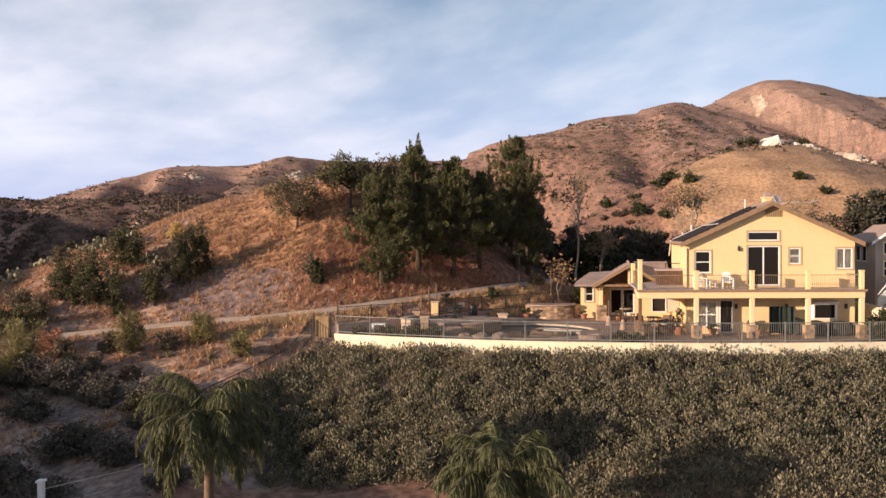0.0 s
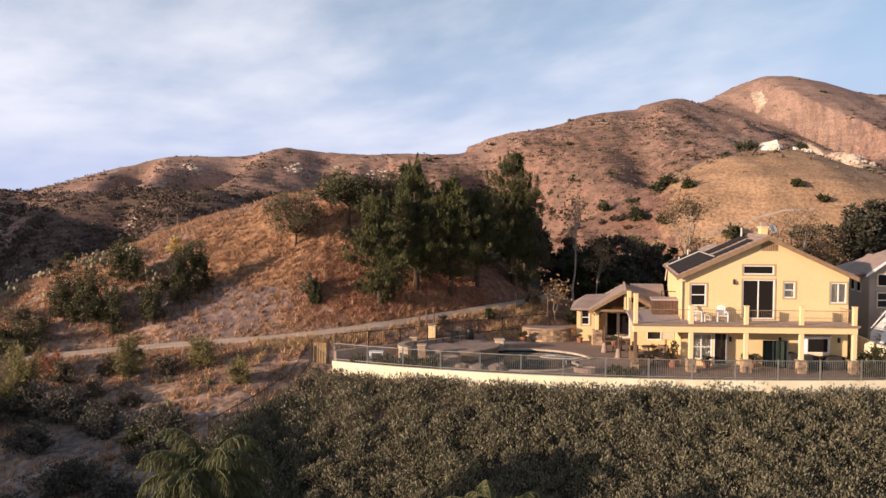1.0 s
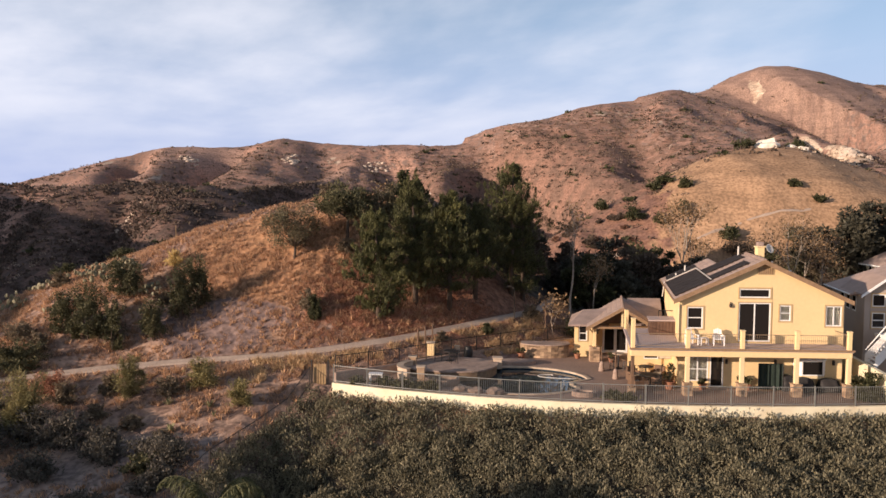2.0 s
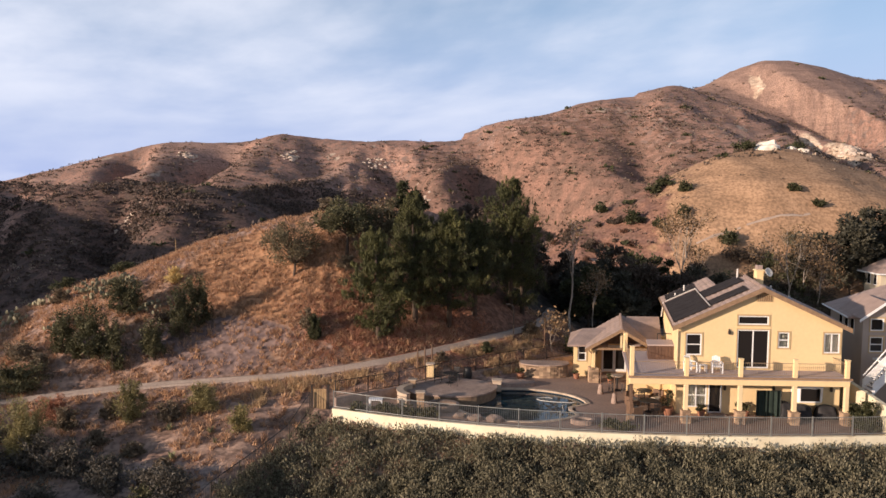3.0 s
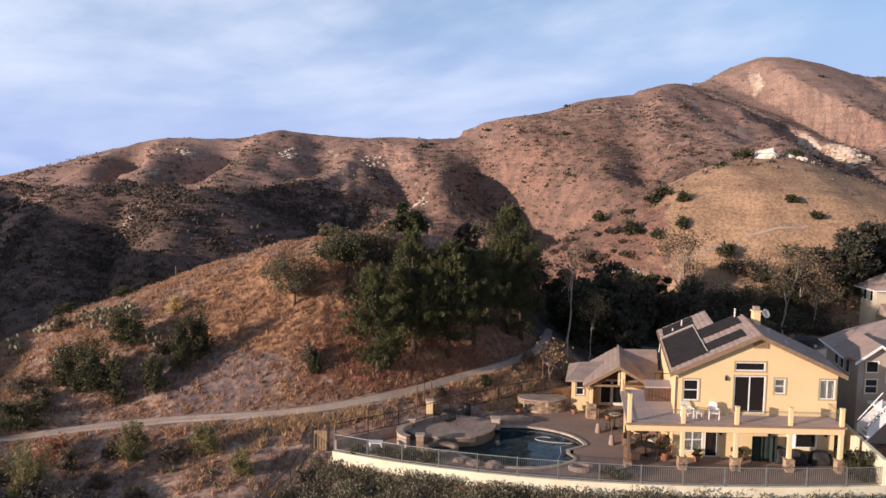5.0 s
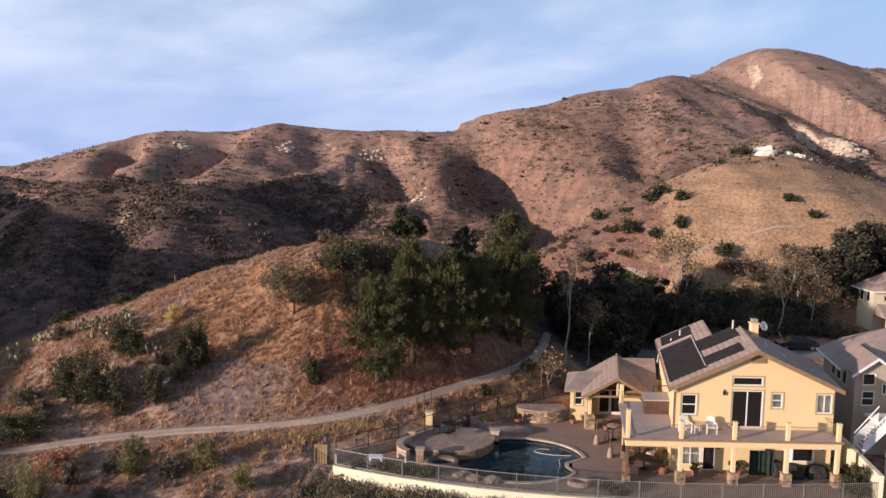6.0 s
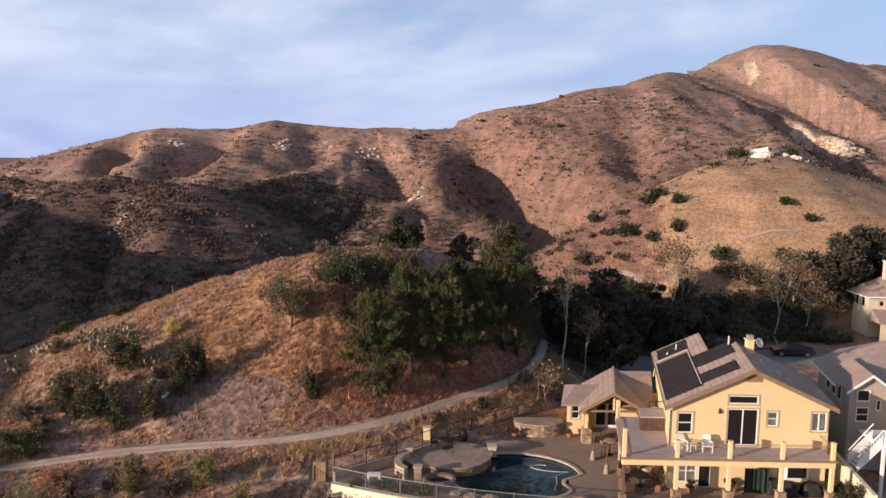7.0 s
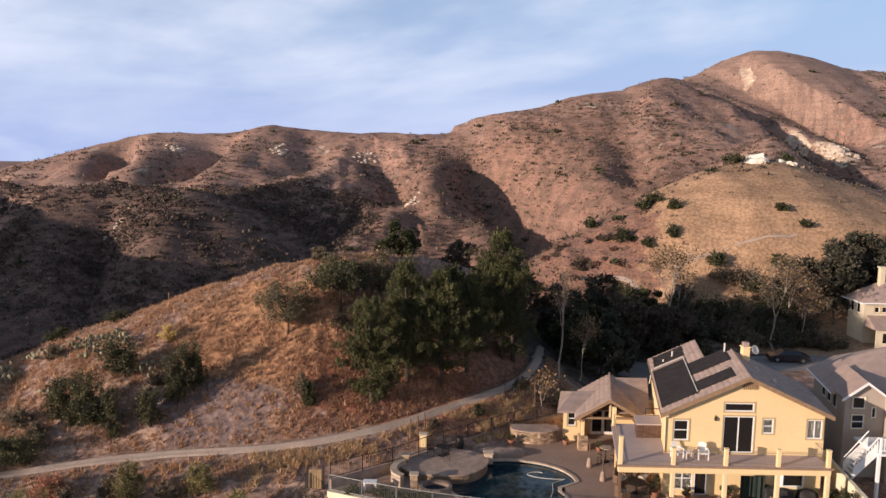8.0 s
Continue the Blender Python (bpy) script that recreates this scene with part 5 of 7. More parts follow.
# ---- kitchen wing behind the covered patio ----
wing = thing("kitchen_wing", "single-storey yellow stucco wing behind the covered patio", "building", (12.5, 51, 0))
part("wall", wall_with_holes(10.9, 14.0, lambda x: 2.35, 51.0, 51.2, [(12.0, 13.9, 0.9, 1.9)]), "stucco", wing, shear=True)
part("wing_room", box(11.0, 14.0, 52.4, 52.5, 0, 2.35), "interior", wing, shear=True)
window(wing, "pass_window", 12.0 + 0.82, 13.0 + 0.82, 0.9, 1.9, 51.0, surround=0)
part("curtain", box(13.84, 14.7, 51.05, 51.09, 0.92, 1.88), "curtain", wing, "pale blind in half of the window")

# ---- casita ----
cas = thing("casita", "small yellow stucco guest house with a front gable porch", "house", (11.5, 57, 0))
CY = 56.0
part("left_front_wall", wall_with_holes(7.0, 8.35, lambda x: 2.5, CY, CY + 0.2, [(7.34, 7.96, 1.2, 2.35)]), "stucco", cas, shear=True)
part("left_side_wall", box(7.0, 7.2, CY + 0.2, 60.2, 0, 2.5), "stucco", cas, shear=True)
part("porch_wall", wall_with_holes(8.35, 13.2, lambda x: 2.6, 57.4, 57.6, [(9.2, 11.0, 0.05, 2.05)]), "stucco", cas, shear=True)
part("porch_return", box(8.35, 8.55, CY + 0.2, 57.4, 0, 2.5), "stucco", cas, shear=True)
k = SKEW * (CY - FACADE)
window(cas, "window", 7.34 + k, 7.96 + k, 1.2, 2.35, CY, cross=(0.5,), surround=0.08)
k = SKEW * (57.4 - FACADE)
for a in (9.2, 10.1):
    window(cas, "french_door", a + k, a + 0.9 + k, 0.05, 2.05, 57.4, surround=0, deep=0.1)
for a in (9.2, 10.06, 10.14, 10.98):
    part("door_stile", box(a - 0.07, a + 0.07, 57.33, 57.39, 0.05, 2.1, bevel=0.01), "white", cas, "white painted door frame", shear=True)
for h in (0.16, 2.04):
    part("door_rail", box(9.28, 10.9, 57.34, 57.385, h - 0.09, h + 0.09, bevel=0.01), "white", cas, shear=True)
part("casita_room", box(8.4, 13.2, 58.6, 58.7, 0, 2.6), "interior", cas, shear=True)
part("gable_truss", upright([(8.35, 2.62), (12.75, 2.62), (10.55, 3.72)], 55.5, 55.6), "dark_wood", cas, "dark timber gable infill", shear=True)
part("king_post", box(10.47, 10.63, 54.0, 54.12, 2.55, 3.8), "stucco_trim", cas, shear=True)
part("tie_beam", box(8.5, 12.6, 54.0, 54.14, 2.45, 2.6), "fascia", cas, shear=True)


def cas_z(u):
    return 2.5 + 0.58 * (min(u, 21.1 - u) - 8.0)


cas_boards = bmesh.new()
for u0, u1 in ((8.0, 10.55), (10.55, 13.1)):
    slab([(u0, 53.85), (u1, 53.85), (u1, 60.8), (u0, 60.8)], lambda x, y: cas_z(x) - 0.1, lambda x, y: cas_z(x), cas_boards)
cas_roof = part("gable_roof", cas_boards, "fascia", cas, "brown boarding of the porch gable", shear=True)
tile_slope("roof_tiles", 7.95, 10.55, lambda u: (53.8, 60.8), "roof", cas_roof, cas_z, trng)
tile_slope("roof_tiles", 13.15, 10.55, lambda u: (53.8, 60.8), "roof", cas_roof, cas_z, trng)
cr = bmesh.new()
for k in range(18):
    tube([(10.55, 53.8 + 0.39 * k, cas_z(10.55) + 0.05), (10.55, 54.21 + 0.39 * k, cas_z(10.55) + 0.03)], [0.12, 0.1], cr, 6)
part("ridge_cap", cr, "roof", cas_roof, shear=True)
for sgn in (-1, 1):
    ua = 10.55 + sgn * 2.62
    part("rake_board", upright([(ua, cas_z(8.0) - 0.2), (10.55, cas_z(10.55) - 0.18), (10.55, cas_z(10.55) + 0.08), (ua, cas_z(8.0) + 0.06)], 53.76, 53.82), "fascia", cas, shear=True)
# left hip, sloping to the front, side and back
hip = bmesh.new()
hv = [hip.verts.new(p) for p in ((6.55, 55.5, 2.5), (9.6, 55.5, 2.5), (9.6, 58.0, 3.4), (7.6, 58.0, 3.3), (6.55, 60.6, 2.5), (9.6, 60.6, 2.5))]
lo = [hip.verts.new((v.co.x, v.co.y, v.co.z - 0.14)) for v in hv]
for q in ((0, 1, 2, 3), (0, 3, 4), (3, 2, 5, 4)):
    hip.faces.new([hv[k] for k in q])
for a, b in ((0, 1), (1, 2), (2, 5), (5, 4), (4, 0)):
    hip.faces.new((hv[a], lo[a], lo[b], hv[b]))
part("hip_roof", hip, "roof", cas, "brown tiled hip over the side room", shear=True)
# link roof between casita and house, facing the garden
link_rows = bmesh.new()
slab([(11.0, 55.2), (13.6, 55.2), (13.6, 59.5), (11.0, 59.5)], lambda x, y: 2.5 + 0.34 * (y - 55.2), lambda x, y: 2.6 + 0.34 * (y - 55.2), link_rows)
part("link_roof", link_rows, "roof", cas, "brown tiled link roof towards the house", shear=True)
part("link_wall", box(12.9, 13.95, 56.8, 57.0, 0, 3.0), "stucco", cas, shear=True)
for u in (8.55, 12.6):
    x = u + SKEW * (54.3 - FACADE)
    col = part("porch_column", box(x - 0.12, x + 0.12, 54.2, 54.44, 1.1, 2.5, bevel=0.015), "stucco", cas)
    part("column_base", box(x - 0.33, x + 0.33, 53.98, 54.64, 0, 1.1), "stone", col, "ledger stone column base")
    sk = part("stone_face", stones_face(x - 0.35, x + 0.35, 0, 1.1, 53.97, 0.05, srng), "stone", col)
    tagged(sk, kind="stuff")
    for s in (-1, 1):
        part("bracket", tube([(x, 54.3, 2.0), (x + s * 0.5, 54.3, 2.5)], 0.05, None, 4), "dark_wood", col)
porch_lamp = part("porch_lantern", box(10.3, 10.55, 55.85, 55.97, 1.75, 2.1, bevel=0.02), "iron", cas, "small dark porch lantern")

# ---- garden things ----


def place_z(x, y):
    return float(land(x, y))


def closed_umbrella(x, y, z, h=2.1):
    u = thing("patio_umbrella", "closed dark green canvas patio umbrella in a stand", "umbrella", (x, y, z))
    part("pole", tube([(x, y, z), (x, y, z + h)], 0.025, None, 8), "dark_wood", u)
    part("canopy", lathe([(0.05, h * 0.42), (0.20, h * 0.45), (0.17, h * 0.7), (0.09, h * 0.95), (0.03, h)], (x, y, z), sides=10), "green_cloth", u, "furled green canvas")
    part("stand", lathe([(0.26, 0.0), (0.26, 0.05), (0.08, 0.1), (0.05, 0.3)], (x, y, z), sides=14), "black", u)
    return u


def covered_screen(x0, x1, y, z):
    """A folded canvas shelter hung between two poles."""
    s = thing("canvas_screen", "dark green canvas shade hung beside the patio wall", "shade", ((x0 + x1) / 2, y, z))
    for x in (x0, x1):
        part("pole", tube([(x, y, z), (x, y, z + 1.75)], 0.03, None, 8), "black", s)
    c = bmesh.new()
    n = 22
    pts = [(x0 + (x1 - x0) * k / n, y + 0.10 * math.sin(k * 1.3) * (0.5 + 0.5 * math.cos(k * 0.7))) for k in range(n + 1)]
    for (xa, ya), (xb, yb) in zip(pts[:-1], pts[1:]):
        a = [(xa, ya, z + 0.12), (xb, yb, z + 0.12), (xb, yb, z + 1.72), (xa, ya, z + 1.72)]
        b = [(p[0], p[1] + 0.03, p[2]) for p in a]
        va, vb = [c.verts.new(p) for p in a], [c.verts.new(p) for p in b]
        c.faces.new(va)
        c.faces.new(vb[::-1])
        for k in (0, 2):
            c.faces.new((va[k], vb[k], vb[(k + 1) % 4], va[(k + 1) % 4]))
    bmesh.ops.remove_doubles(c, verts=c.verts, dist=0.0005)
    part("canvas", c, "green_cloth", s)
    part("top_bar", tube([(x0, y, z + 1.74), (x1, y, z + 1.74)], 0.025, None, 6), "black", s)


covered_screen(18.7, 20.2, 45.9, 0)


def covered_grill(x, y, w, h):
    g = thing("covered_grill", "barbecue grill under a loose black cover", "grill", (x, y, 0), "covered patio grills")
    bm = bmesh.new()
    bmesh.ops.create_cube(bm, size=1)
    bmesh.ops.subdivide_edges(bm, edges=bm.edges[:], cuts=4, use_grid_fill=True)
    for v in bm.verts:
        t = v.co.z + 0.5
        k = 1.0 - 0.22 * t ** 2
        wob = 0.03 * math.sin(9 * v.co.x + 5 * v.co.z) + 0.03 * math.sin(11 * v.co.y + 4 * v.co.z)
        v.co = (x + v.co.x * w * k + wob, y + v.co.y * 0.62 * k + wob, 0.05 + t * h * (1 - 0.1 * (abs(v.co.x) * 2) ** 3))
    part("cover", bm, "cover", g, smooth=True)
    for dx in (-0.35, 0.35):
        wheel = lathe([(0.09, -0.03), (0.1, 0), (0.09, 0.03)], (0, 0, 0), sides=10)
        wheel.transform(Matrix.Translation((x + dx * w, y - 0.2, 0.1)) @ Matrix.Rotation(math.pi / 2, 4, "Y"))
        part("wheel", wheel, "tyre", g)


covered_grill(21.4, 45.9, 1.3, 0.85)
covered_grill(23.0, 45.95, 1.25, 0.8)
covered_grill(20.55, 46.1, 0.7, 0.95)


def iron_chair(x, y, z, turn):
    ch = thing("iron_chair", "dark iron garden chair with a woven back", "chair", (x, y, z), "dark garden chairs")
    m = Matrix.Translation((x, y, z)) @ Matrix.Rotation(math.radians(turn), 4, "Z")

    def put(name, bm):
        bm.transform(m)
        part(name, bm, "black", ch)

    put("seat", box(-0.24, 0.24, -0.24, 0.24, 0.42, 0.46, bevel=0.01))
    for k in range(5):
        put("back_slat", box(-0.2 + 0.09 * k, -0.16 + 0.09 * k, 0.22, 0.245, 0.46, 0.92))
    put("back_rail", box(-0.25, 0.25, 0.215, 0.25, 0.9, 0.95))
    for sx in (-1, 1):
        for sy in (-1, 1):
            put("leg", tube([(sx * 0.21, sy * 0.21, 0.42), (sx * 0.24, sy * 0.24, 0)], 0.016, None, 5))
        put("arm", tube([(sx * 0.25, 0.22, 0.66), (sx * 0.25, -0.22, 0.66), (sx * 0.24, -0.24, 0.42)], 0.014, None, 5))


def round_table(x, y, z, r, h=0.74):
    t = thing("garden_table", "round dark iron garden table on a pedestal", "table", (x, y, z), "dark garden tables")
    part("tabletop", lathe([(r, h - 0.03), (r, h), (r * 0.98, h + 0.005)], (x, y, z), sides=20), "black", t)
    part("pedestal", lathe([(0.28, 0), (0.26, 0.03), (0.05, 0.08), (0.04, h - 0.03)], (x, y, z), sides=12), "black", t)


round_table(-0.55, 51.2, 0.53, 0.45)
for a in (20, 150, 265):
    iron_chair(-0.55 + 0.8 * math.sin(math.radians(a)), 51.2 - 0.8 * math.cos(math.radians(a)), 0.53, a + 180)
round_table(12.3, 46.9, 0, 0.62)
for a in (10, 95, 190, 275):
    iron_chair(12.3 + 1.0 * math.sin(math.radians(a)), 46.9 - 1.0 * math.cos(math.radians(a)), 0, a + 180)
round_table(12.6, 49.4, 0, 0.5)
for a in (60, 240):
    iron_chair(12.6 + 0.85 * math.sin(math.radians(a)), 49.4 - 0.85 * math.cos(math.radians(a)), 0, a + 180)


def bar_table(x, y):
    t = thing("bar_table", "tall pale-topped bar table on a dark post", "table", (x, y, 0), "tall bar tables")
    part("tabletop", lathe([(0.42, 1.02), (0.44, 1.05), (0.42, 1.08)], (x, y, 0), sides=18), "coping", t)
    part("post", lathe([(0.3, 0), (0.28, 0.03), (0.05, 0.08), (0.045, 1.02)], (x, y, 0), sides=10), "black", t)


def bar_stool(x, y):
    s = thing("bar_stool", "dark iron bar stool with a round seat", "stool", (x, y, 0), "bar stools")
    part("seat", lathe([(0.19, 0.72), (0.2, 0.75), (0.18, 0.79)], (x, y, 0), sides=14), "dark_wood", s)
    for k in range(4):
        a = math.pi / 4 + k * math.pi / 2
        part("leg", tube([(x + 0.13 * math.cos(a), y + 0.13 * math.sin(a), 0.73), (x + 0.2 * math.cos(a), y + 0.2 * math.sin(a), 0)], 0.015, None, 5), "black", s)
    part("foot_ring", tube([(x + 0.175 * math.cos(a), y + 0.175 * math.sin(a), 0.28) for a in np.linspace(0, 2 * math.pi, 13)], 0.012, None, 4, cap=False), "black", s)


bar_table(11.3, 52.0)
bar_stool(10.75, 51.4)
bar_stool(11.6, 51.2)


def pole_stand(x, y, h=1.75):
    """A bare umbrella pole in a pale weighted stand."""
    p = thing("umbrella_stand", "bare dark pole in a pale stone umbrella stand on the paving", "umbrella stand", (x, y, 0), "umbrella stands")
    part("base", lathe([(0.2, 0), (0.21, 0.05), (0.17, 0.35), (0.13, 0.62), (0.07, 0.68)], (x, y, 0), sides=14), "flagstone", p, "pale stone base", smooth=True)
    part("pole", tube([(x, y, 0.6), (x, y, h)], 0.04, None, 8), "dark_wood", p)


pole_stand(9.95, 51.0)
pole_stand(10.45, 48.7)


def wicker_chair(x, y, turn):
    """A deep woven armchair with a beige cushion."""
    c = thing("wicker_armchair", "dark woven patio armchair with a beige cushion", "chair", (x, y, 0), "wicker armchairs")
    m = Matrix.Translation((x, y, 0)) @ Matrix.Rotation(math.radians(turn), 4, "Z")
    for name, b_, mat, lb in (("base", (-0.36, 0.36, -0.36, 0.36, 0.06, 0.36), "dark_wood", ""), ("backrest", (-0.36, 0.36, 0.28, 0.4, 0.36, 0.92), "dark_wood", ""), ("arm", (-0.42, -0.32, -0.34, 0.36, 0.06, 0.62), "dark_wood", ""),
                              ("arm", (0.32, 0.42, -0.34, 0.36, 0.06, 0.62), "dark_wood", ""), ("cushion", (-0.31, 0.31, -0.34, 0.26, 0.365, 0.5), "curtain", "beige seat cushion")):
        bm = box(*b_, bevel=0.03)
        bm.transform(m)
        part(name, bm, mat, c, lb)


wicker_chair(11.6, 48.3, 30)
wicker_chair(13.2, 48.6, -35)
wicker_chair(11.2, 46.0, 110)


def leafy(name, label, category, x, y, z, size, mat, n, rng, group="", leaf_size=0.12, aspect=0.45, lobes=17, flat=0.95, stems=4, hollow=0.5, lump=1.0, shoots=0.12):
    """A shrub: bare stems and a lumpy crown of leaves."""
    s = thing(name, label, category, (x, y, z), group)
    sx, sy, sz = size
    bm = bmesh.new()
    for k in range(stems):
        a = rng.uniform(0, 6.28)
        e = (x + 0.35 * sx * math.cos(a), y + 0.35 * sy * math.sin(a), z + sz * rng.uniform(0.5, 0.9))
        tube([(x + 0.05 * math.cos(a), y + 0.05 * math.sin(a), z - 0.15), ((x + e[0]) / 2, (y + e[1]) / 2, z + sz * 0.45), e], [0.05, 0.035, 0.015], bm, 5)
    part("stem", bm, "bark", s)
    p, d = clumps(n, rng, lobes, hollow, flat, lump)
    wisp = rng.uniform(0, 1, n) < (0.12 if lump > 0.9 else 0.2)
    p = np.where(wisp[:, None], p * rng.uniform(1.05, 1.45, (n, 1)), p)
    shoot = rng.uniform(0, 1, n) < shoots
    way = unit(np.c_[rng.normal(0, 0.42, (14, 2)), np.ones(14)])[rng.integers(0, 14, n)]
    p = np.where(shoot[:, None], way * rng.uniform(0.2, 1.25, (n, 1)) + rng.normal(0, 0.07, (n, 3)), p)
    c = np.array([x, y, z + sz * 0.62]) + p * np.array([sx, sy, sz])
    low = c[:, 2] < z + 0.05
    c[low, 2] = z + rng.uniform(0.05, 0.6, low.sum()) * sz
    co, fc = leaves(c, leaf_size, aspect, rng, d, 0.15)
    link_mesh("foliage", raw_mesh("foliage", co, fc), mat, s)
    return s


def potted(x, y, z, r, h, mat="shrub", pot="terracotta"):
    p = thing("potted_plant", "leafy plant in a round pot on the paving", "potted plant", (x, y, z), "patio pots")
    part("pot", lathe([(r * 0.65, 0), (r * 0.95, r * 1.2), (r * 1.05, r * 1.25), (r * 1.05, r * 1.45), (r * 0.9, r * 1.45), (r * 0.85, r * 1.3)], (x, y, z), sides=14), pot, p)
    rng = np.random.default_rng(int(1000 * abs(x) + 10 * y))
    q, d = clumps(420, rng, 5)
    c = np.array([x, y, z + r * 1.4 + h * 0.5]) + q * np.array([r * 1.6, r * 1.6, h * 0.7])
    co, fc = leaves(c, 0.07, 0.35, rng, d, 0.4)
    link_mesh("foliage", raw_mesh("foliage", co, fc), mat, p)


for x, y, r, h in ((15.35, 46.1, 0.27, 0.35), (13.3, 46.2, 0.34, 1.3), (17.8, 46.2, 0.2, 0.7), (18.2, 46.3, 0.2, 0.6), (8.9, 55.2, 0.25, 0.3), (11.2, 54.0, 0.22, 0.5), (4.7, 54.9, 0.3, 0.5)):
    potted(x, y, 0, r, h)
urn = thing("garden_urn", "tall black garden urn on the raised ground", "urn", (0.75, 53.1, 0))
part("body", lathe([(0.2, 0.0), (0.26, 0.2), (0.34, 0.7), (0.3, 1.0), (0.24, 1.1), (0.3, 1.18), (0.26, 1.2)], (0.75, 53.1, 0), sides=16), "black", urn, smooth=True)
# rough shape for a white lounge chair, built as a slab on legs
stand = thing("white_stand", "small white slab on legs behind the fence", "box", (-5.1, 46.4, 0))
part("lid", box(-5.6, -4.7, 46.1, 46.7, 0.62, 0.7, bevel=0.02), "plastic_white", stand)
for x in (-5.5, -4.8):
    part("leg", box(x - 0.06, x + 0.06, 46.2, 46.5, 0, 0.62), "plastic_white", stand)
fire = thing("fire_ring", "round stone fire ring on the paving by the fence", "fire pit", (7.6, 44.3, 0))
part("ring", ring_slab([(7.7 + 0.75 * math.cos(a), 44.2 + 0.5 * math.sin(a)) for a in np.linspace(0, 6.283, 21)[:-1]], [(7.7 + 0.5 * math.cos(a), 44.2 + 0.3 * math.sin(a)) for a in np.linspace(0, 6.283, 21)[:-1]], 0, 0.28), "flagstone", fire)
part("ash_bed", slab([(7.7 + 0.5 * math.cos(a), 44.2 + 0.3 * math.sin(a)) for a in np.linspace(0, 6.283, 21)[:-1]], 0, 0.08), "dark_wood", fire)
for x, y, w in ((1.2, 44.6, 0.5), (2.4, 44.3, 0.6), (0.2, 45.0, 0.4)):
    rk = thing("garden_boulder", "brown-grey garden boulder beside the pool", "boulder", (x, y, 0), "poolside boulders")
    bm = bmesh.new()
    bmesh.ops.create_icosphere(bm, subdivisions=2, radius=1)
    for v in bm.verts:
        v.co *= 1 + 0.35 * noise.noise(v.co * 1.7 + Vector((x, y, 0)))
        v.co = (x + v.co.x * w, y + v.co.y * w * 0.7, 0.1 + v.co.z * w * 0.5)
    part("boulder", bm, "garden_rock", rk)
lp = thing("path_lamp", "dark curved garden lamp post beside the trail fence", "lamp post", (4.5, 60.3, 0))
zl = place_z(4.5, 60.3)
part("pole", tube([(4.5, 60.3, zl - 0.1), (4.5, 60.3, zl + 2.6), (4.4, 60.3, zl + 2.9), (4.1, 60.3, zl + 3.0)], 0.045, None, 8), "iron", lp)
part("head", box(3.85, 4.2, 60.2, 60.4, zl + 2.93, zl + 3.05, bevel=0.02), "iron", lp)
for x, y in ((7.1, 60.9), (-2.9, 53.2), (-1.9, 54.2), (-2.4, 53.7)):
    z = place_z(x, y)
    fp = thing("fence_post", "dark slender timber post beside the trail", "post", (x, y, z), "trail posts")
    part("shaft", tube([(x, y, z - 0.2), (x, y, z + 2.1 if x > 5 else z + 1.6)], 0.06, None, 6), "dark_wood", fp)

# ---- neighbouring houses ----


def simple_window(parent, x0, x1, z0, z1, y):
    window(parent, "window", x0, x1, z0, z1, y, cross=(0.5,) if z1 - z0 > 0.9 else (), surround=0.08)


def plain_slope(name, outline, zf, parent, mat="roof_pink"):
    return part(name, slab(outline, lambda x, y: zf(x, y) - 0.14, zf), mat, parent)


n1 = thing("neighbour_house", "grey-beige two-storey stucco house with brown tiled roofs", "house", (31, 54, 0))
N1Y = 50.6
hol = [(27.95, 28.85, 4.75, 5.6), (27.95, 28.85, 3.3, 4.35), (29.3, 29.65, 4.1, 4.9)]
part("front_wall", wall_with_holes(27.45, 30.2, lambda x: 5.7 + 0.75 * min(max(x - 27.45, 0), max(30.0 - x, 0)), N1Y, N1Y + 0.2, hol), "grey_stucco", n1)
for h in hol[:2]:
    simple_window(n1, *h, N1Y)
window(n1, "window", *hol[2], N1Y, surround=0.06)
part("side_wall", slab([(27.45, N1Y + 0.2), (27.65, N1Y + 0.2), (29.05, 57.9), (28.8, 57.9)], -0.3, 5.5), "grey_stucco", n1)
part("rear_side_wall", slab([(28.8, 57.9), (29.05, 57.9), (32.9, 61.8), (32.65, 61.8)], -0.3, 5.5), "grey_stucco", n1)
part("wing_wall", box(30.2, 37, 49.8, 50.0, -0.3, 6.0), "cream_stucco", n1)
part("wing_side", box(30.2, 30.4, 50.0, 50.6, -0.3, 6.0), "grey_stucco", n1)
plain_slope("gable_roof", [(27.1, N1Y - 0.45), (28.7, N1Y - 0.45), (29.6, 55.0), (27.95, 55.0)], lambda x, y: 5.55 + 0.72 * max(0, x - 27.05 - 0.19 * (y - N1Y)), n1)
plain_slope("gable_roof", [(28.7, N1Y - 0.45), (30.4, N1Y - 0.45), (31.3, 55.0), (29.6, 55.0)], lambda x, y: 5.55 + 0.72 * max(0, 30.4 + 0.19 * (y - N1Y) - x), n1)
for s in (-1, 1):
    a = 28.7 + s * 1.72
    part("rake_board", upright([(a, 5.4), (28.7, 6.62), (28.7, 6.8), (a, 5.58)], N1Y - 0.52, N1Y - 0.46), "white", n1, "pale painted rake board")
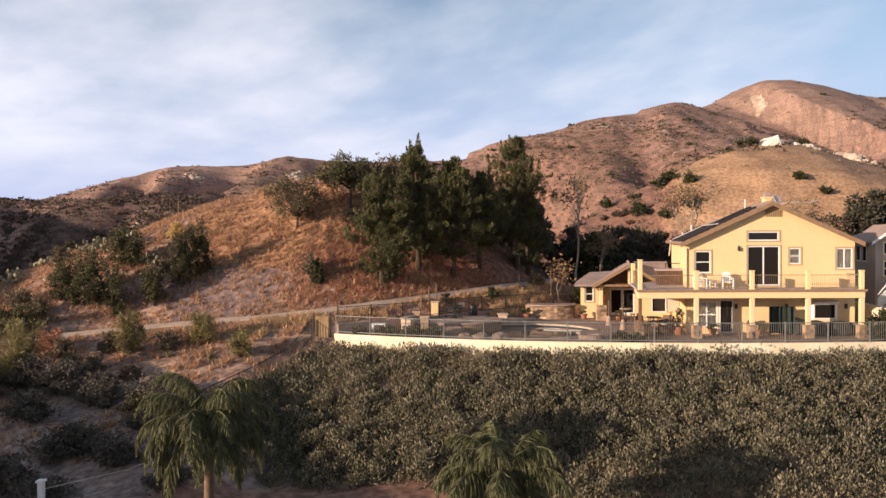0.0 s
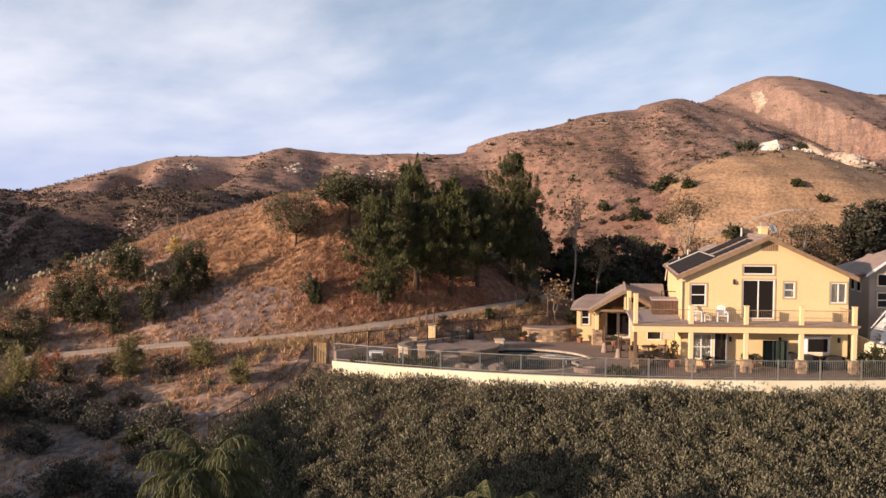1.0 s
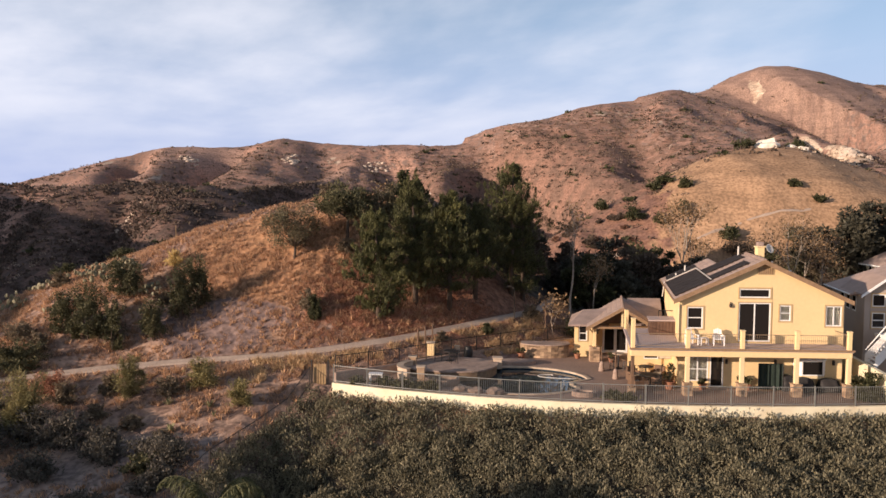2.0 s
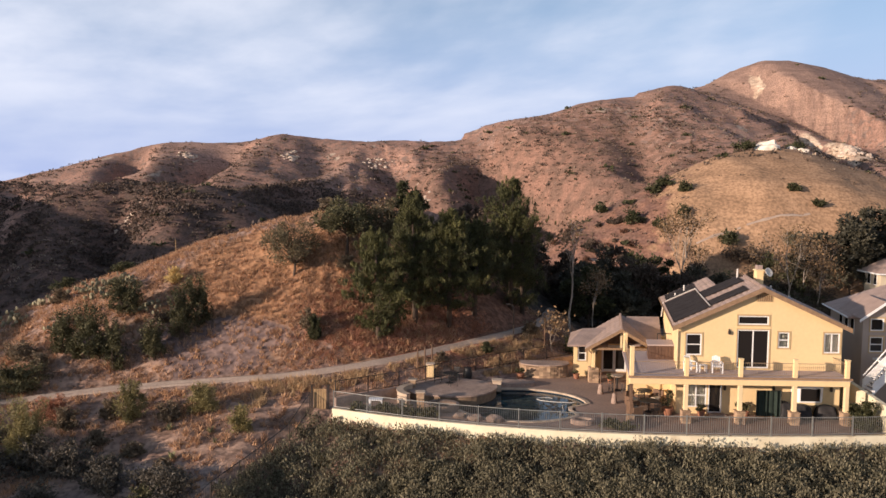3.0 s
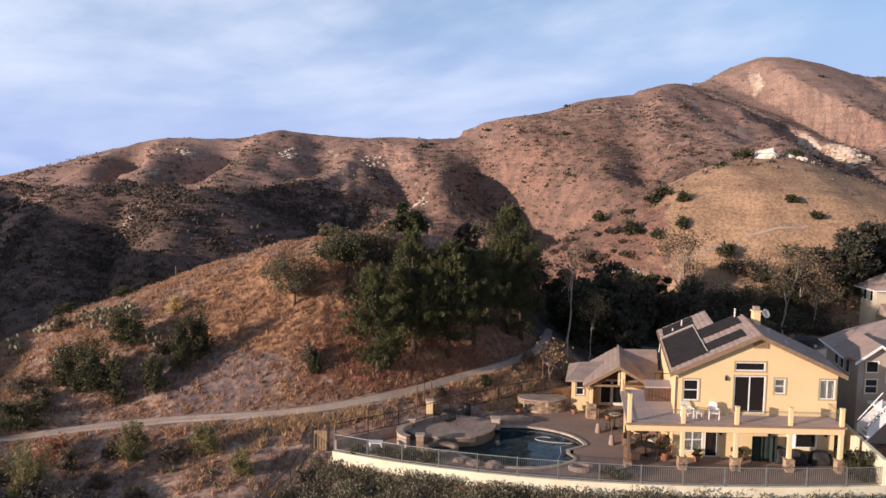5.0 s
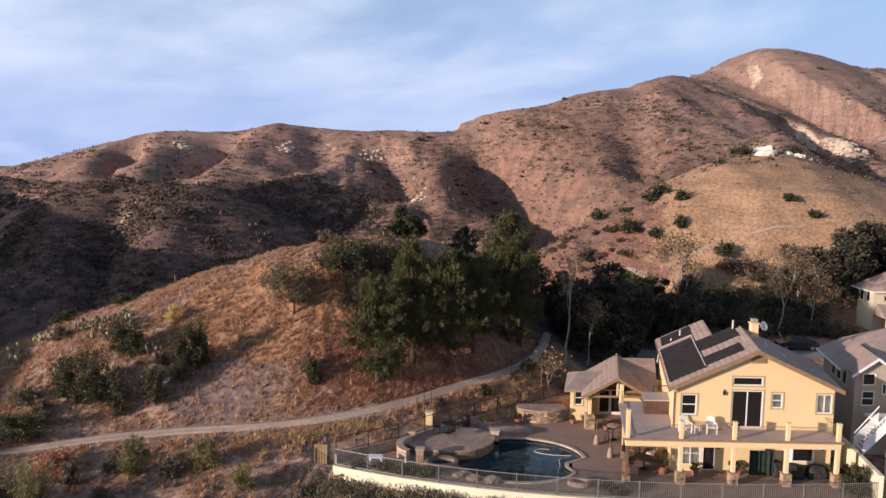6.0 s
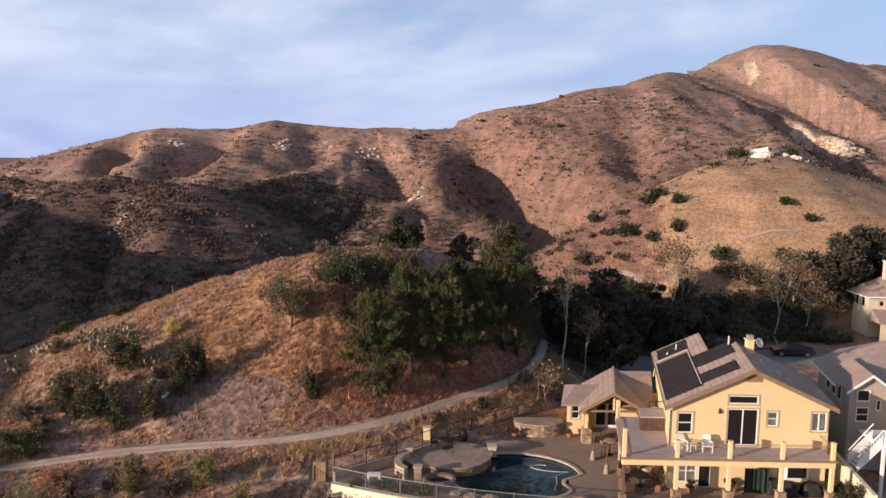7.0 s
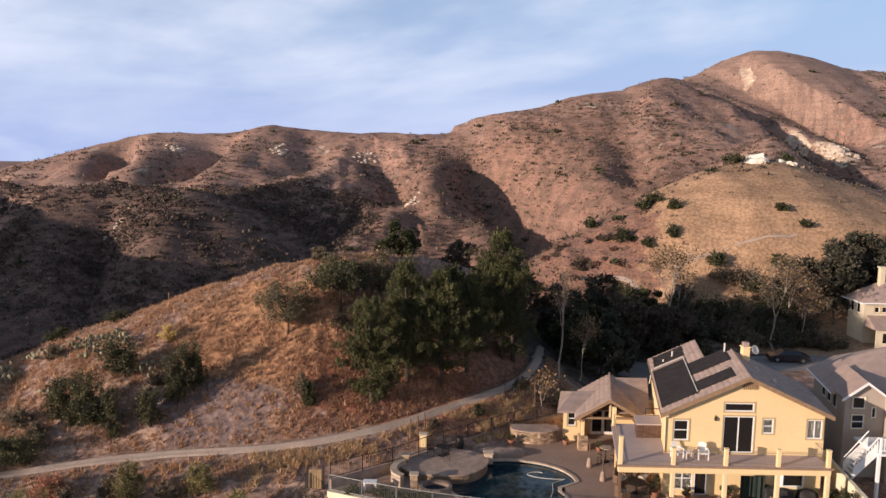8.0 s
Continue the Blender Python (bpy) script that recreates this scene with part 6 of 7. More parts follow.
for k in range(3):
    y = 52.3 + 1.3 * k
    x = lambda q: 27.45 + 0.19 * (q - N1Y - 0.2)
    part("side_window_trim", slab([(x(y - 0.1) - 0.03, y - 0.1), (x(y + 0.7) - 0.03, y + 0.7), (x(y + 0.7) + 0.05, y + 0.7), (x(y - 0.1) + 0.05, y - 0.1)], 4.2, 5.36), "white", n1)
    part("side_window", slab([(x(y) - 0.05, y), (x(y + 0.6) - 0.05, y + 0.6), (x(y + 0.6), y + 0.6), (x(y), y)], 4.3, 5.26), "glass", n1)
mr = bmesh.new()
mv = [mr.verts.new(p) for p in ((27.1, 51.9, 5.5), (41, 51.9, 5.5), (44, 62.4, 5.5), (32.4, 62.2, 5.5), (28.35, 58.2, 5.5), (34.0, 57.0, 7.7), (40, 57.0, 7.7))]
ml = [mr.verts.new((v.co.x, v.co.y, v.co.z - 0.15)) for v in mv[:5]]
for q_ in ((0, 1, 6, 5), (1, 2, 6), (2, 3, 5, 6), (3, 4, 5), (4, 0, 5)):
    mr.faces.new([mv[k] for k in q_])
for k in range(5):
    mr.faces.new((mv[k], ml[k], ml[(k + 1) % 5], mv[(k + 1) % 5]))
mr.faces.new(ml[::-1])
part("main_roof", mr, "roof_pink", n1)
part("side_gutter", tube([(27.05, 51.9, 5.45), (28.3, 58.2, 5.45)], 0.06, None, 6), "white", n1)

stairs = thing("outdoor_stair", "white painted timber deck and stair behind the house", "stairs", (28.5, 47.3, 0))
part("deck_floor", box(27.6, 33, 46.4, 49.5, 3.0, 3.15, bevel=0.01), "white", stairs)
for x in (27.75, 29.3, 31.0):
    part("post", box(x - 0.09, x + 0.09, 46.5, 46.68, -0.6, 3.0), "white", stairs)
    part("newel", box(x - 0.06, x + 0.06, 46.42, 46.54, 3.15, 4.2), "white", stairs)
for h in (3.35, 4.15):
    part("rail", box(27.6, 33, 46.44, 46.5, h - 0.04, h + 0.04), "white", stairs)
for k in range(38):
    x = 27.7 + 0.14 * k
    part("baluster", box(x - 0.02, x + 0.02, 46.45, 46.49, 3.35, 4.12), "white", stairs)
for y in (46.7, 47.9):
    part("stringer", slab([(26.2, y), (27.7, y), (27.7, y + 0.06), (26.2, y + 0.06)], lambda x, y: 1.55 + (x - 26.3) * 1.1 - 0.15, lambda x, y: 1.55 + (x - 26.3) * 1.1 + 0.62), "white", stairs)
    part("hand_rail", tube([(26.2, y, 2.3), (27.7, y, 4.15)], 0.04, None, 6), "white", stairs)
for k in range(8):
    part("tread", box(26.2 + 0.19 * k, 26.46 + 0.19 * k, 46.76, 47.9, 1.55 + 0.2 * k, 1.6 + 0.2 * k), "white", stairs)
for k in range(9):
    x = 26.3 + 0.17 * k
    part("baluster", box(x - 0.02, x + 0.02, 46.71, 46.75, 1.5 + (x - 26.3) * 1.1, 2.35 + (x - 26.3) * 1.2), "white", stairs)

n2 = thing("far_house", "cream two-storey house with grey-brown hipped roofs", "house", (56, 96, -1))
holes2 = [(53.2, 53.85, 2.75, 3.5), (54.15, 54.8, 2.75, 3.5)]
part("front_wall", wall_with_holes(51.9, 60, lambda x: 4.2, 94.8, 95.1, holes2, -1.5), "cream_stucco", n2)
for h in holes2:
    window(n2, "window", *h, 94.8, surround=0.1)
part("side_wall", box(51.9, 52.15, 95.1, 98.6, -1.5, 4.2), "cream_stucco", n2)
for y in (95.6, 97.1):
    narrow = part("side_window", box(51.85, 51.897, y, y + 0.75, 2.5, 4.0), "white", n2)
    part("pane", box(51.83, 51.847, y + 0.1, y + 0.65, 2.6, 3.9), "glass", narrow)
hb = bmesh.new()
q = [hb.verts.new(p) for p in ((51.3, 94.2, 4.1), (62, 94.2, 4.1), (62, 99.4, 4.1), (51.3, 99.4, 4.1), (56.6, 97.0, 7.2), (60, 97.0, 7.2))]
for f in ((0, 1, 5, 4), (1, 2, 5), (2, 3, 4, 5), (3, 0, 4)):
    hb.faces.new([q[k] for k in f])
hb.faces.new((q[3], q[2], q[1], q[0]))
part("hip_roof", hb, "roof_pink", n2)
part("eave_trim", box(51.3, 62, 94.14, 94.24, 3.95, 4.12), "white", n2)
part("eave_trim", box(51.24, 51.297, 94.24, 99.4, 3.95, 4.12), "white", n2)
lb = bmesh.new()
q = [lb.verts.new(p) for p in ((51.9, 91.8, 1.1), (60, 91.8, 1.1), (60, 94.79, 2.4), (52.4, 94.79, 2.4), (51.9, 94.79, 1.1))]
lb.faces.new((q[0], q[1], q[2], q[3]))
lb.faces.new((q[0], q[3], q[4]))
lb.faces.new((q[1], q[0], q[4]))
part("porch_roof", lb, "roof_pink", n2)
part("porch_wall", box(52.3, 60, 92.3, 92.5, -1.5, 1.1), "cream_stucco", n2)
part("porch_opening", box(53.1, 55.1, 92.22, 92.29, -0.6, 0.6), "glass", n2)
chim2 = part("chimney", box(54.5, 55.2, 96.4, 97.0, 5.0, 8.3, bevel=0.03), "cream_stucco", n2)
part("chimney_cap", box(54.4, 55.3, 96.3, 97.1, 8.3, 8.45), "cream_stucco", chim2)
n2.location.x += 0.8

# parked car on the street
car = thing("car", "black parked sedan on the street behind the house", "car", (38.8, 84.6, -1.1))
ROADZ = place_z(38.8, 84.6) + 0.12
prof = [(-2.25, 0.35), (-2.2, 0.75), (-1.3, 0.92), (-0.7, 1.38), (0.65, 1.42), (1.45, 0.98), (2.15, 0.85), (2.3, 0.6), (2.25, 0.3), (-2.2, 0.25)]
body = bmesh.new()
upright(prof, -0.86, 0.86, body)
for v in body.verts:
    if v.co.z > 1.0:
        v.co.y *= 0.78
car_m = Matrix.Translation((38.8, 84.6, ROADZ)) @ Matrix.Rotation(math.radians(-6), 4, "Z")
body.transform(car_m)
part("body", body, "car_paint", car)
gl = bmesh.new()
for s in (-1, 1):
    vs = [gl.verts.new(p) for p in ((-1.05, s * 0.80, 0.96), (1.2, s * 0.80, 0.98), (0.6, s * 0.69, 1.36), (-0.65, s * 0.69, 1.34))]
    gl.faces.new(vs)
gl.transform(car_m)
part("side_glass", gl, "glass", car)
for x in (-1.4, 1.4):
    for s in (-1, 1):
        w = lathe([(0.2, -0.1), (0.32, -0.1), (0.33, 0.0), (0.32, 0.1), (0.2, 0.1)], (0, 0, 0), sides=16)
        w.transform(car_m @ Matrix.Translation((x, s * 0.80, 0.33)) @ Matrix.Rotation(math.pi / 2, 4, "X"))
        tyre = part("wheel", w, "tyre", car)
        r = lathe([(0.18, -0.115), (0.19, 0.0), (0.18, 0.115)], (0, 0, 0), sides=12)
        r.transform(car_m @ Matrix.Translation((x, s * 0.80, 0.33)) @ Matrix.Rotation(math.pi / 2, 4, "X"))
        part("rim", r, "steel", tyre)
for s in (-1, 1):
    for x, m in ((2.24, "white"), (-2.24, "rust_lamp")):
        b = box(x - 0.04, x + 0.04, s * 0.6 - 0.18, s * 0.6 + 0.18, 0.6, 0.74, bevel=0.015)
        b.transform(car_m)
        part("headlight" if x > 0 else "tail_light", b, m, car)

# white fence post with wires on the low ground
px, py = -16.9, 29.5
pz = place_z(px, py)
wp = thing("fence_post", "white square fence post with two slack wires", "post", (px, py, pz))
part("shaft", box(px - 0.11, px + 0.11, py - 0.11, py + 0.11, pz - 0.2, pz + 1.5, bevel=0.015), "white", wp)
part("cap", box(px - 0.16, px + 0.16, py - 0.16, py + 0.16, pz + 1.5, pz + 1.6, bevel=0.015), "white", wp)
for h in (0.5, 1.2):
    part("wire", tube([(px, py, pz + h), (px + 2.5, py + 2.4, pz + h + 0.1), (px + 5.5, py + 5.5, pz + h + 0.9)], 0.012, None, 4), "pipe", wp)

# ---- trees and shrubs ----


def pine_tree(x, y, top, radius, seed, skirt=0.9, n=27000, full=1.2, leaders=9):
    """A dense pine: trunk, whorled limbs and tufts of needles towards their ends."""
    rng = np.random.default_rng(seed)
    z = place_z(x, y)
    h = top - z
    t = thing("pine_tree", "tall dense dark-green pine on the slope of the knoll", "tree", (x, y, z), "pines on the knoll")
    lean = rng.normal(0, 0.25, 2)
    part("trunk", tube([(x, y, z - 0.3), (x + lean[0] * 0.3, y + lean[1] * 0.3, z + h * 0.4), (x + lean[0], y + lean[1], top - 0.4)], [0.24, 0.18, 0.04], None, 9), "bark", t, smooth=True)
    limbs = bmesh.new()
    pts, outs = [], []
    levels = int(h * 2.1)
    bulge = rng.uniform(0.8, 1.2, 8)
    for k in range(levels):
        f = (k + rng.uniform(0, 1)) / levels
        zz = z + skirt + (h - skirt) * f
        r = radius * (1 - f ** full) ** 0.9 * (0.6 + 0.4 * min(1, f * 5 + 0.2)) * rng.uniform(0.72, 1.18) + 0.2
        for j in range(rng.integers(3, 6)):
            a = rng.uniform(0, 2 * math.pi)
            rr = r * rng.uniform(0.6, 1.12) * bulge[int(a / 0.7855) % 8]
            rise = rr * rng.uniform(0.05, 0.55)
            s0 = np.array([x + lean[0] * f, y + lean[1] * f, zz])
            e = s0 + np.array([rr * math.cos(a), rr * math.sin(a), rise])
            mid = (s0 + e) / 2 - np.array([0, 0, 0.08 * rr])
            tube([s0, mid, e], [0.06 * (1 - 0.7 * f), 0.035, 0.012], limbs, 4, cap=False)
            tufts = max(4, int(3 + rr * 4.2))
            m = max(4, int(n / (levels * 4.0) * (rr / radius + 0.3) / tufts))
            u = rng.uniform(0.04, 1.05, tufts) ** 0.65
            c = s0 + (e - s0) * u[:, None] + rng.normal(size=(tufts, 3)) * (0.10 + 0.12 * rr) * np.array([1, 1, 0.6])
            c = np.repeat(c, m, 0)
            off = in_ball(len(c), rng, 0.3) * np.repeat(rng.uniform(0.13, 0.34, tufts), m)[:, None] * np.array([1, 1, 1.15])
            pts.append(c + off)
            outs.append(off + (e - s0) * 0.12 + np.array([0, 0, 0.25]))
    # upright shoots that break the outline of the crown
    for k in range(leaders):
        f = rng.uniform(0.45, 0.97)
        a = rng.uniform(0, 2 * math.pi)
        r = radius * (1 - f ** full) ** 0.9 * rng.uniform(0.55, 1.0)
        s0 = np.array([x + lean[0] * f + r * math.cos(a), y + lean[1] * f + r * math.sin(a), z + skirt + (h - skirt) * f - 0.3])
        L = rng.uniform(0.9, 1.7)
        e = s0 + np.array([0.15 * math.cos(a), 0.15 * math.sin(a), L])
        tube([s0, e], [0.03, 0.01], limbs, 4, cap=False)
        m = 230
        u = rng.uniform(0, 1, (m, 1))
        off = in_ball(m, rng, 0.3) * (0.36 - 0.26 * u)
        pts.append(s0 + (e - s0) * u + off)
        outs.append(off * 0.6 + np.array([0, 0, 0.3]))
    tagged(part("limb", limbs, "bark", t), kind="stuff")
    p, d = np.concatenate(pts), np.concatenate(outs)
    co, fc = leaves(p, 0.115, 0.17, rng, d, 0.25, 0.6)
    link_mesh("crown", raw_mesh("crown", co, fc), "pine", t, "dark green needles")
    return t


PINES = ((-6.1, 56.5, 10.8, 2.75, 0.3, 48000, 2.0), (-3.5, 59.4, 13.3, 2.7, 1.2, 38000, 1.9), (-0.8, 60.6, 12.3, 2.5, 1.6, 32000, 2.0), (4.7, 68.4, 15.0, 3.5, 2.6, 58000, 2.2), (1.3, 62.8, 11.4, 2.4, 1.6, 30000, 2.0),
         (-0.9, 64.0, 12.0, 2.2, 1.0, 20000, 1.8), (2.0, 68.6, 10.8, 2.0, 0.6, 18000, 1.7), (5.9, 69.6, 11.6, 2.4, 0.6, 22000, 1.6), (0.2, 69.5, 11.4, 2.1, 0.6, 18000, 1.4), (-4.0, 64.5, 12.2, 2.1, 0.8, 18000, 1.6))
for k, (x, y, top, r, skirt, n_, full) in enumerate(PINES):
    pine_tree(x, y, top, r, 40 + k, skirt, n_, full, 14 if k < 5 else 8)


def broad_tree(name, label, x, y, height, crown, trunk_h, mat, seed, n=5200, leaf_size=0.16, lobes=16, group="", bark="bark", z=None, trunk_r=0.13, sparse=0.5):
    """Trunk, forking limbs and a lumpy, gappy crown."""
    rng = np.random.default_rng(seed)
    z = place_z(x, y) if z is None else z
    t = thing(name, label, "tree", (x, y, z), group)
    part("trunk", tube([(x, y, z - 0.3), (x + 0.1, y, z + trunk_h * 0.6), (x + 0.05, y + 0.1, z + trunk_h + 0.3)], [trunk_r * 1.3, trunk_r, trunk_r * 0.8], None, 8), bark, t, smooth=True)
    c0 = np.array([x, y, z + trunk_h + (height - trunk_h) * 0.5])
    size = np.array([crown, crown, (height - trunk_h) * 0.62])
    # clusters of leaves at the ends of the limbs
    ends = in_ball(lobes, rng, 0.35) * np.array([0.86, 0.86, 0.8])
    ends[:, 2] += 0.25 * (1 - np.hypot(ends[:, 0], ends[:, 1])) - 0.1
    ends = c0 + ends * size
    limbs = bmesh.new()
    fork = np.array([x + 0.05, y + 0.1, z + trunk_h])
    for e in ends[: min(lobes, 16)]:
        tube([tuple(fork), tuple((fork + e) / 2 + rng.normal(0, 0.12, 3)), tuple(e)], [trunk_r * 0.6, trunk_r * 0.35, 0.02], limbs, 5, cap=False)
    tagged(part("limb", limbs, bark, t), kind="stuff")
    k = rng.integers(0, lobes, n)
    r = rng.uniform(0.13, 0.34, lobes) * crown
    d = in_ball(n, rng, sparse)
    co, fc = leaves(ends[k] + d * r[k][:, None] * np.array([1, 1, 0.75]) + rng.normal(0, 0.05 * crown, (n, 3)), leaf_size, 0.45, rng, d, 0.1)
    link_mesh("crown", raw_mesh("crown", co, fc), mat, t)
    return t


broad_tree("young_oak", "grey-green young oak with an open crown on the knoll", -13.75, 61.2, 4.6, 2.7, 1.0, "sage_green", 71, 7000, 0.085, 40, sparse=0.2, trunk_r=0.10)
broad_tree("oak_tree", "dark spreading oak near the crest of the knoll", -9.7, 63.4, 4.6, 2.9, 1.9, "shrub", 72, 7600, 0.11, 30, sparse=0.3)
broad_tree("oak_tree", "dark rounded oak behind the pines", -6.6, 66.0, 4.6, 2.4, 1.2, "sage_green", 73, 4200, 0.12, 22)


def bare_tree(x, y, z, height, seed, spread_=0.45, leaf_n=500, label="pale bare sycamore with a few brown leaves"):
    """Forking pale limbs with thin twigs and some leaves left."""
    rng = np.random.default_rng(seed)
    t = thing("sycamore_tree", label, "tree", (x, y, z), "bare sycamores")
    tips = []

    def grow(p, way, length, r, depth, bm):
        q = p + way * length
        mid = (p + q) / 2 + Vector(rng.normal(0, 0.06 * length, 3))
        tube([p, mid, q], [r, r * 0.85, r * 0.62], bm, 6 if depth < 2 else 4, cap=False)
        if depth >= 5 or r < 0.006:
            tips.append(q)
            return
        lead = (way + Vector(rng.normal(0, 0.10, 3)) + Vector((0, 0, 0.12))).normalized()
        grow(q, lead, length * rng.uniform(0.66, 0.82), r * 0.74, depth + 1, bm)
        for k in range(2 if depth else 1):
            w = (way + Vector(rng.normal(0, spread_ * (0.75 + 0.2 * depth), 3))).normalized()
            w.z = abs(w.z) * 0.8 + 0.12
            grow(q, w.normalized(), length * rng.uniform(0.62, 0.85), r * rng.uniform(0.36, 0.55), depth + 1, bm)
        if depth > 1:
            tips.append(q)

    branches = bmesh.new()
    base, way = Vector((x, y, z - 0.3)), Vector((rng.normal(0, 0.06), rng.normal(0, 0.06), 1)).normalized()
    grow(base, way, height * 0.30, height * 0.0115, 0, branches)
    part("limb", branches, "pale_bark", t, smooth=True)
    if leaf_n:
        k = rng.integers(0, len(tips), leaf_n)
        c = np.array([tuple(tips[i]) for i in k]) + rng.normal(0, 0.38, (leaf_n, 3))
        co, fc = leaves(c, 0.13, 0.6, rng)
        link_mesh("leaves", raw_mesh("leaves", co, fc), "dead_leaf", t, "brown withered leaves")
    return t


bare_tree(10.2, 68.3, place_z(10.2, 68.3), 11.0, 81, 0.17, 350)
bare_tree(12.6, 71.5, place_z(12.6, 71.5), 6.5, 82, 0.42, 500)
bare_tree(25.8, 86.3, place_z(25.8, 86.3), 14.0, 83, 0.2, 1300)
bare_tree(39.5, 89.8, place_z(39.5, 89.8), 11.0, 84, 0.42, 900)
bare_tree(44.5, 94.0, place_z(44.5, 94), 9.0, 85, 0.42, 1300)
bare_tree(-6.9, 67.6, place_z(-6.9, 67.6), 4.2, 89, 0.5, 120)
bare_tree(7.7, 60.6, place_z(7.7, 60.6), 3.4, 86, 0.45, 260, "small brown leafy shrub tree by the casita")

post = thing("marker_post", "thin weathered wooden post on the crest of the knoll", "post", (-25.5, 66.0, place_z(-25.5, 66.0)))
part("shaft", tube([(-25.5, 66.0, place_z(-25.5, 66.0) - 0.2), (-25.5, 66.0, place_z(-25.5, 66.0) + 1.3)], 0.03, None, 6), "straw_wood", post)

# shrubs on the slopes, each in its place: x, y, half-width, half-height, leaf
prng = np.random.default_rng(9)
KINDS = {"shrub": ("toyon_shrub", "dark green leafy shrub on the dry slope"), "sage": ("sage_bush", "grey-brown dry sage bush on the slope"), "olive": ("olive_bush", "grey-green rounded bush below the trail"), "gold": ("straw_bush", "yellow dry brush tuft near the crest")}
KINDS["fennel"] = ("fennel_bush", "soft yellow-green feathery bush below the trail")
KINDS["rust"] = ("rust_bush", "rust-brown dry bush below the trail")
KINDS["brush"] = ("dark_shrub", "dark green dense shrub on the shaded slope")
KNOLL_SHRUBS = (
    (-21.3, 55.9, 0.95, 2.3, "shrub"), (-20.3, 57.0, 1.15, 2.3, "shrub"), (-26.6, 58.3, 1.7, 1.6, "shrub"), (-27.7, 54.2, 1.5, 2.3, "shrub"), (-29.6, 54.6, 1.3, 1.7, "shrub"), (-25.6, 53.7, 1.05, 2.1, "shrub"),
    (-22.8, 54.4, 1.0, 1.7, "shrub"), (-31.5, 51.4, 2.1, 1.2, "shrub"), (-34.6, 51.4, 1.9, 1.1, "shrub"), (-33.0, 54.4, 1.3, 0.8, "sage"), (-23.4, 57.6, 0.8, 0.6, "sage"), (-30.8, 53.2, 0.8, 0.7, "sage"),
    (-10.9, 55.5, 0.55, 1.0, "olive"), (-11.5, 56.3, 0.8, 0.9, "sage"), (-21.2, 47.0, 0.95, 1.55, "fennel"), (-16.6, 46.9, 1.1, 1.15, "fennel"), (-13.5, 45.0, 0.85, 0.9, "fennel"),
)
LOW_SHRUBS = (
    (-22.9, 47.6, 0.7, 0.75, "sage"), (-18.6, 46.4, 0.9, 0.7, "sage"), (-26.8, 47.6, 1.3, 0.9, "rust"), (-25.3, 46.3, 0.9, 0.8, "sage"), (-25.6, 42.5, 1.6, 2.2, "fennel"), (-24.6, 41.6, 1.6, 1.3, "brush"),
    (-22.4, 41.4, 1.8, 1.1, "brush"), (-20.2, 41.0, 1.2, 0.8, "brush"), (-27.2, 40.8, 1.8, 1.2, "brush"), (-22.5, 44.6, 0.8, 0.5, "sage"), (-29.0, 45.0, 1.0, 0.5, "sage"), (-31.2, 43.6, 1.3, 0.8, "brush"),
    (-23.9, 61.4, 0.75, 0.75, "gold"), (-19.5, 43.2, 0.7, 0.45, "sage"), (-17.0, 41.5, 0.5, 0.35, "sage"), (-22.5, 38.0, 1.3, 0.9, "brush"), (-16.5, 38.0, 1.1, 0.6, "shrub"),
)
OTHER_SHRUBS = (
    (-18.0, 34.5, 1.3, 0.8, "brush"), (-15.8, 40.2, 0.6, 0.4, "sage"), (-15.5, 33.0, 1.3, 0.8, "brush"), (-19.8, 31.5, 1.5, 0.9, "brush"), (-12.2, 31.0, 1.1, 0.7, "brush"), (-9.5, 62.0, 0.9, 0.7, "sage"),
    (-34, 62, 1.0, 0.7, "sage"), (-36, 66.4, 1.2, 0.6, "olive"), (-31, 67.5, 1.4, 0.5, "olive"), (-12.5, 69.5, 0.9, 0.7, "sage"), (9.6, 62.2, 1.0, 0.9, "olive"), (6.0, 62.6, 0.8, 0.6, "sage"),
    (2.2, 57.6, 0.6, 0.45, "olive"), (-1.2, 55.0, 0.5, 0.4, "sage"), (24.3, 43.7, 0.95, 0.95, "olive"), (24.4, 45.6, 0.6, 0.6, "shrub"),
)
for x, y, w, h, m in KNOLL_SHRUBS + LOW_SHRUBS + OTHER_SHRUBS:
    z = place_z(x, y) if x < 20 else 0.0
    nm, lb = KINDS[m]
    soft = m in ("gold", "fennel", "rust")
    leafy(nm, lb, "bush", x, y, z, (w * 1.12, w, h), m, int(1300 + 1900 * w * h), prng, nm.replace("_", " ") + " clumps", 0.14 if soft else 0.085, 0.14 if soft else 0.45, lobes=24 if soft else 34, hollow=0.25 if soft else 0.4, lump=1.0 if soft or w > 2 else 0.62, stems=7, shoots=0.3)


for k in range(20):
    x, y = prng.uniform(-24, -11.5), prng.uniform(29.5, 40.5)
    if x > -10.5 - 0.42 * (46 - y):
        continue
    w = prng.uniform(0.75, 1.4)
    leafy("dark_shrub", "dark green dense shrub on the shaded slope", "bush", x, y, place_z(x, y), (w * 1.1, w, w * prng.uniform(0.6, 0.8)), "brush", 1500, prng, "dark shrub clumps", 0.085, 0.45, lobes=20)


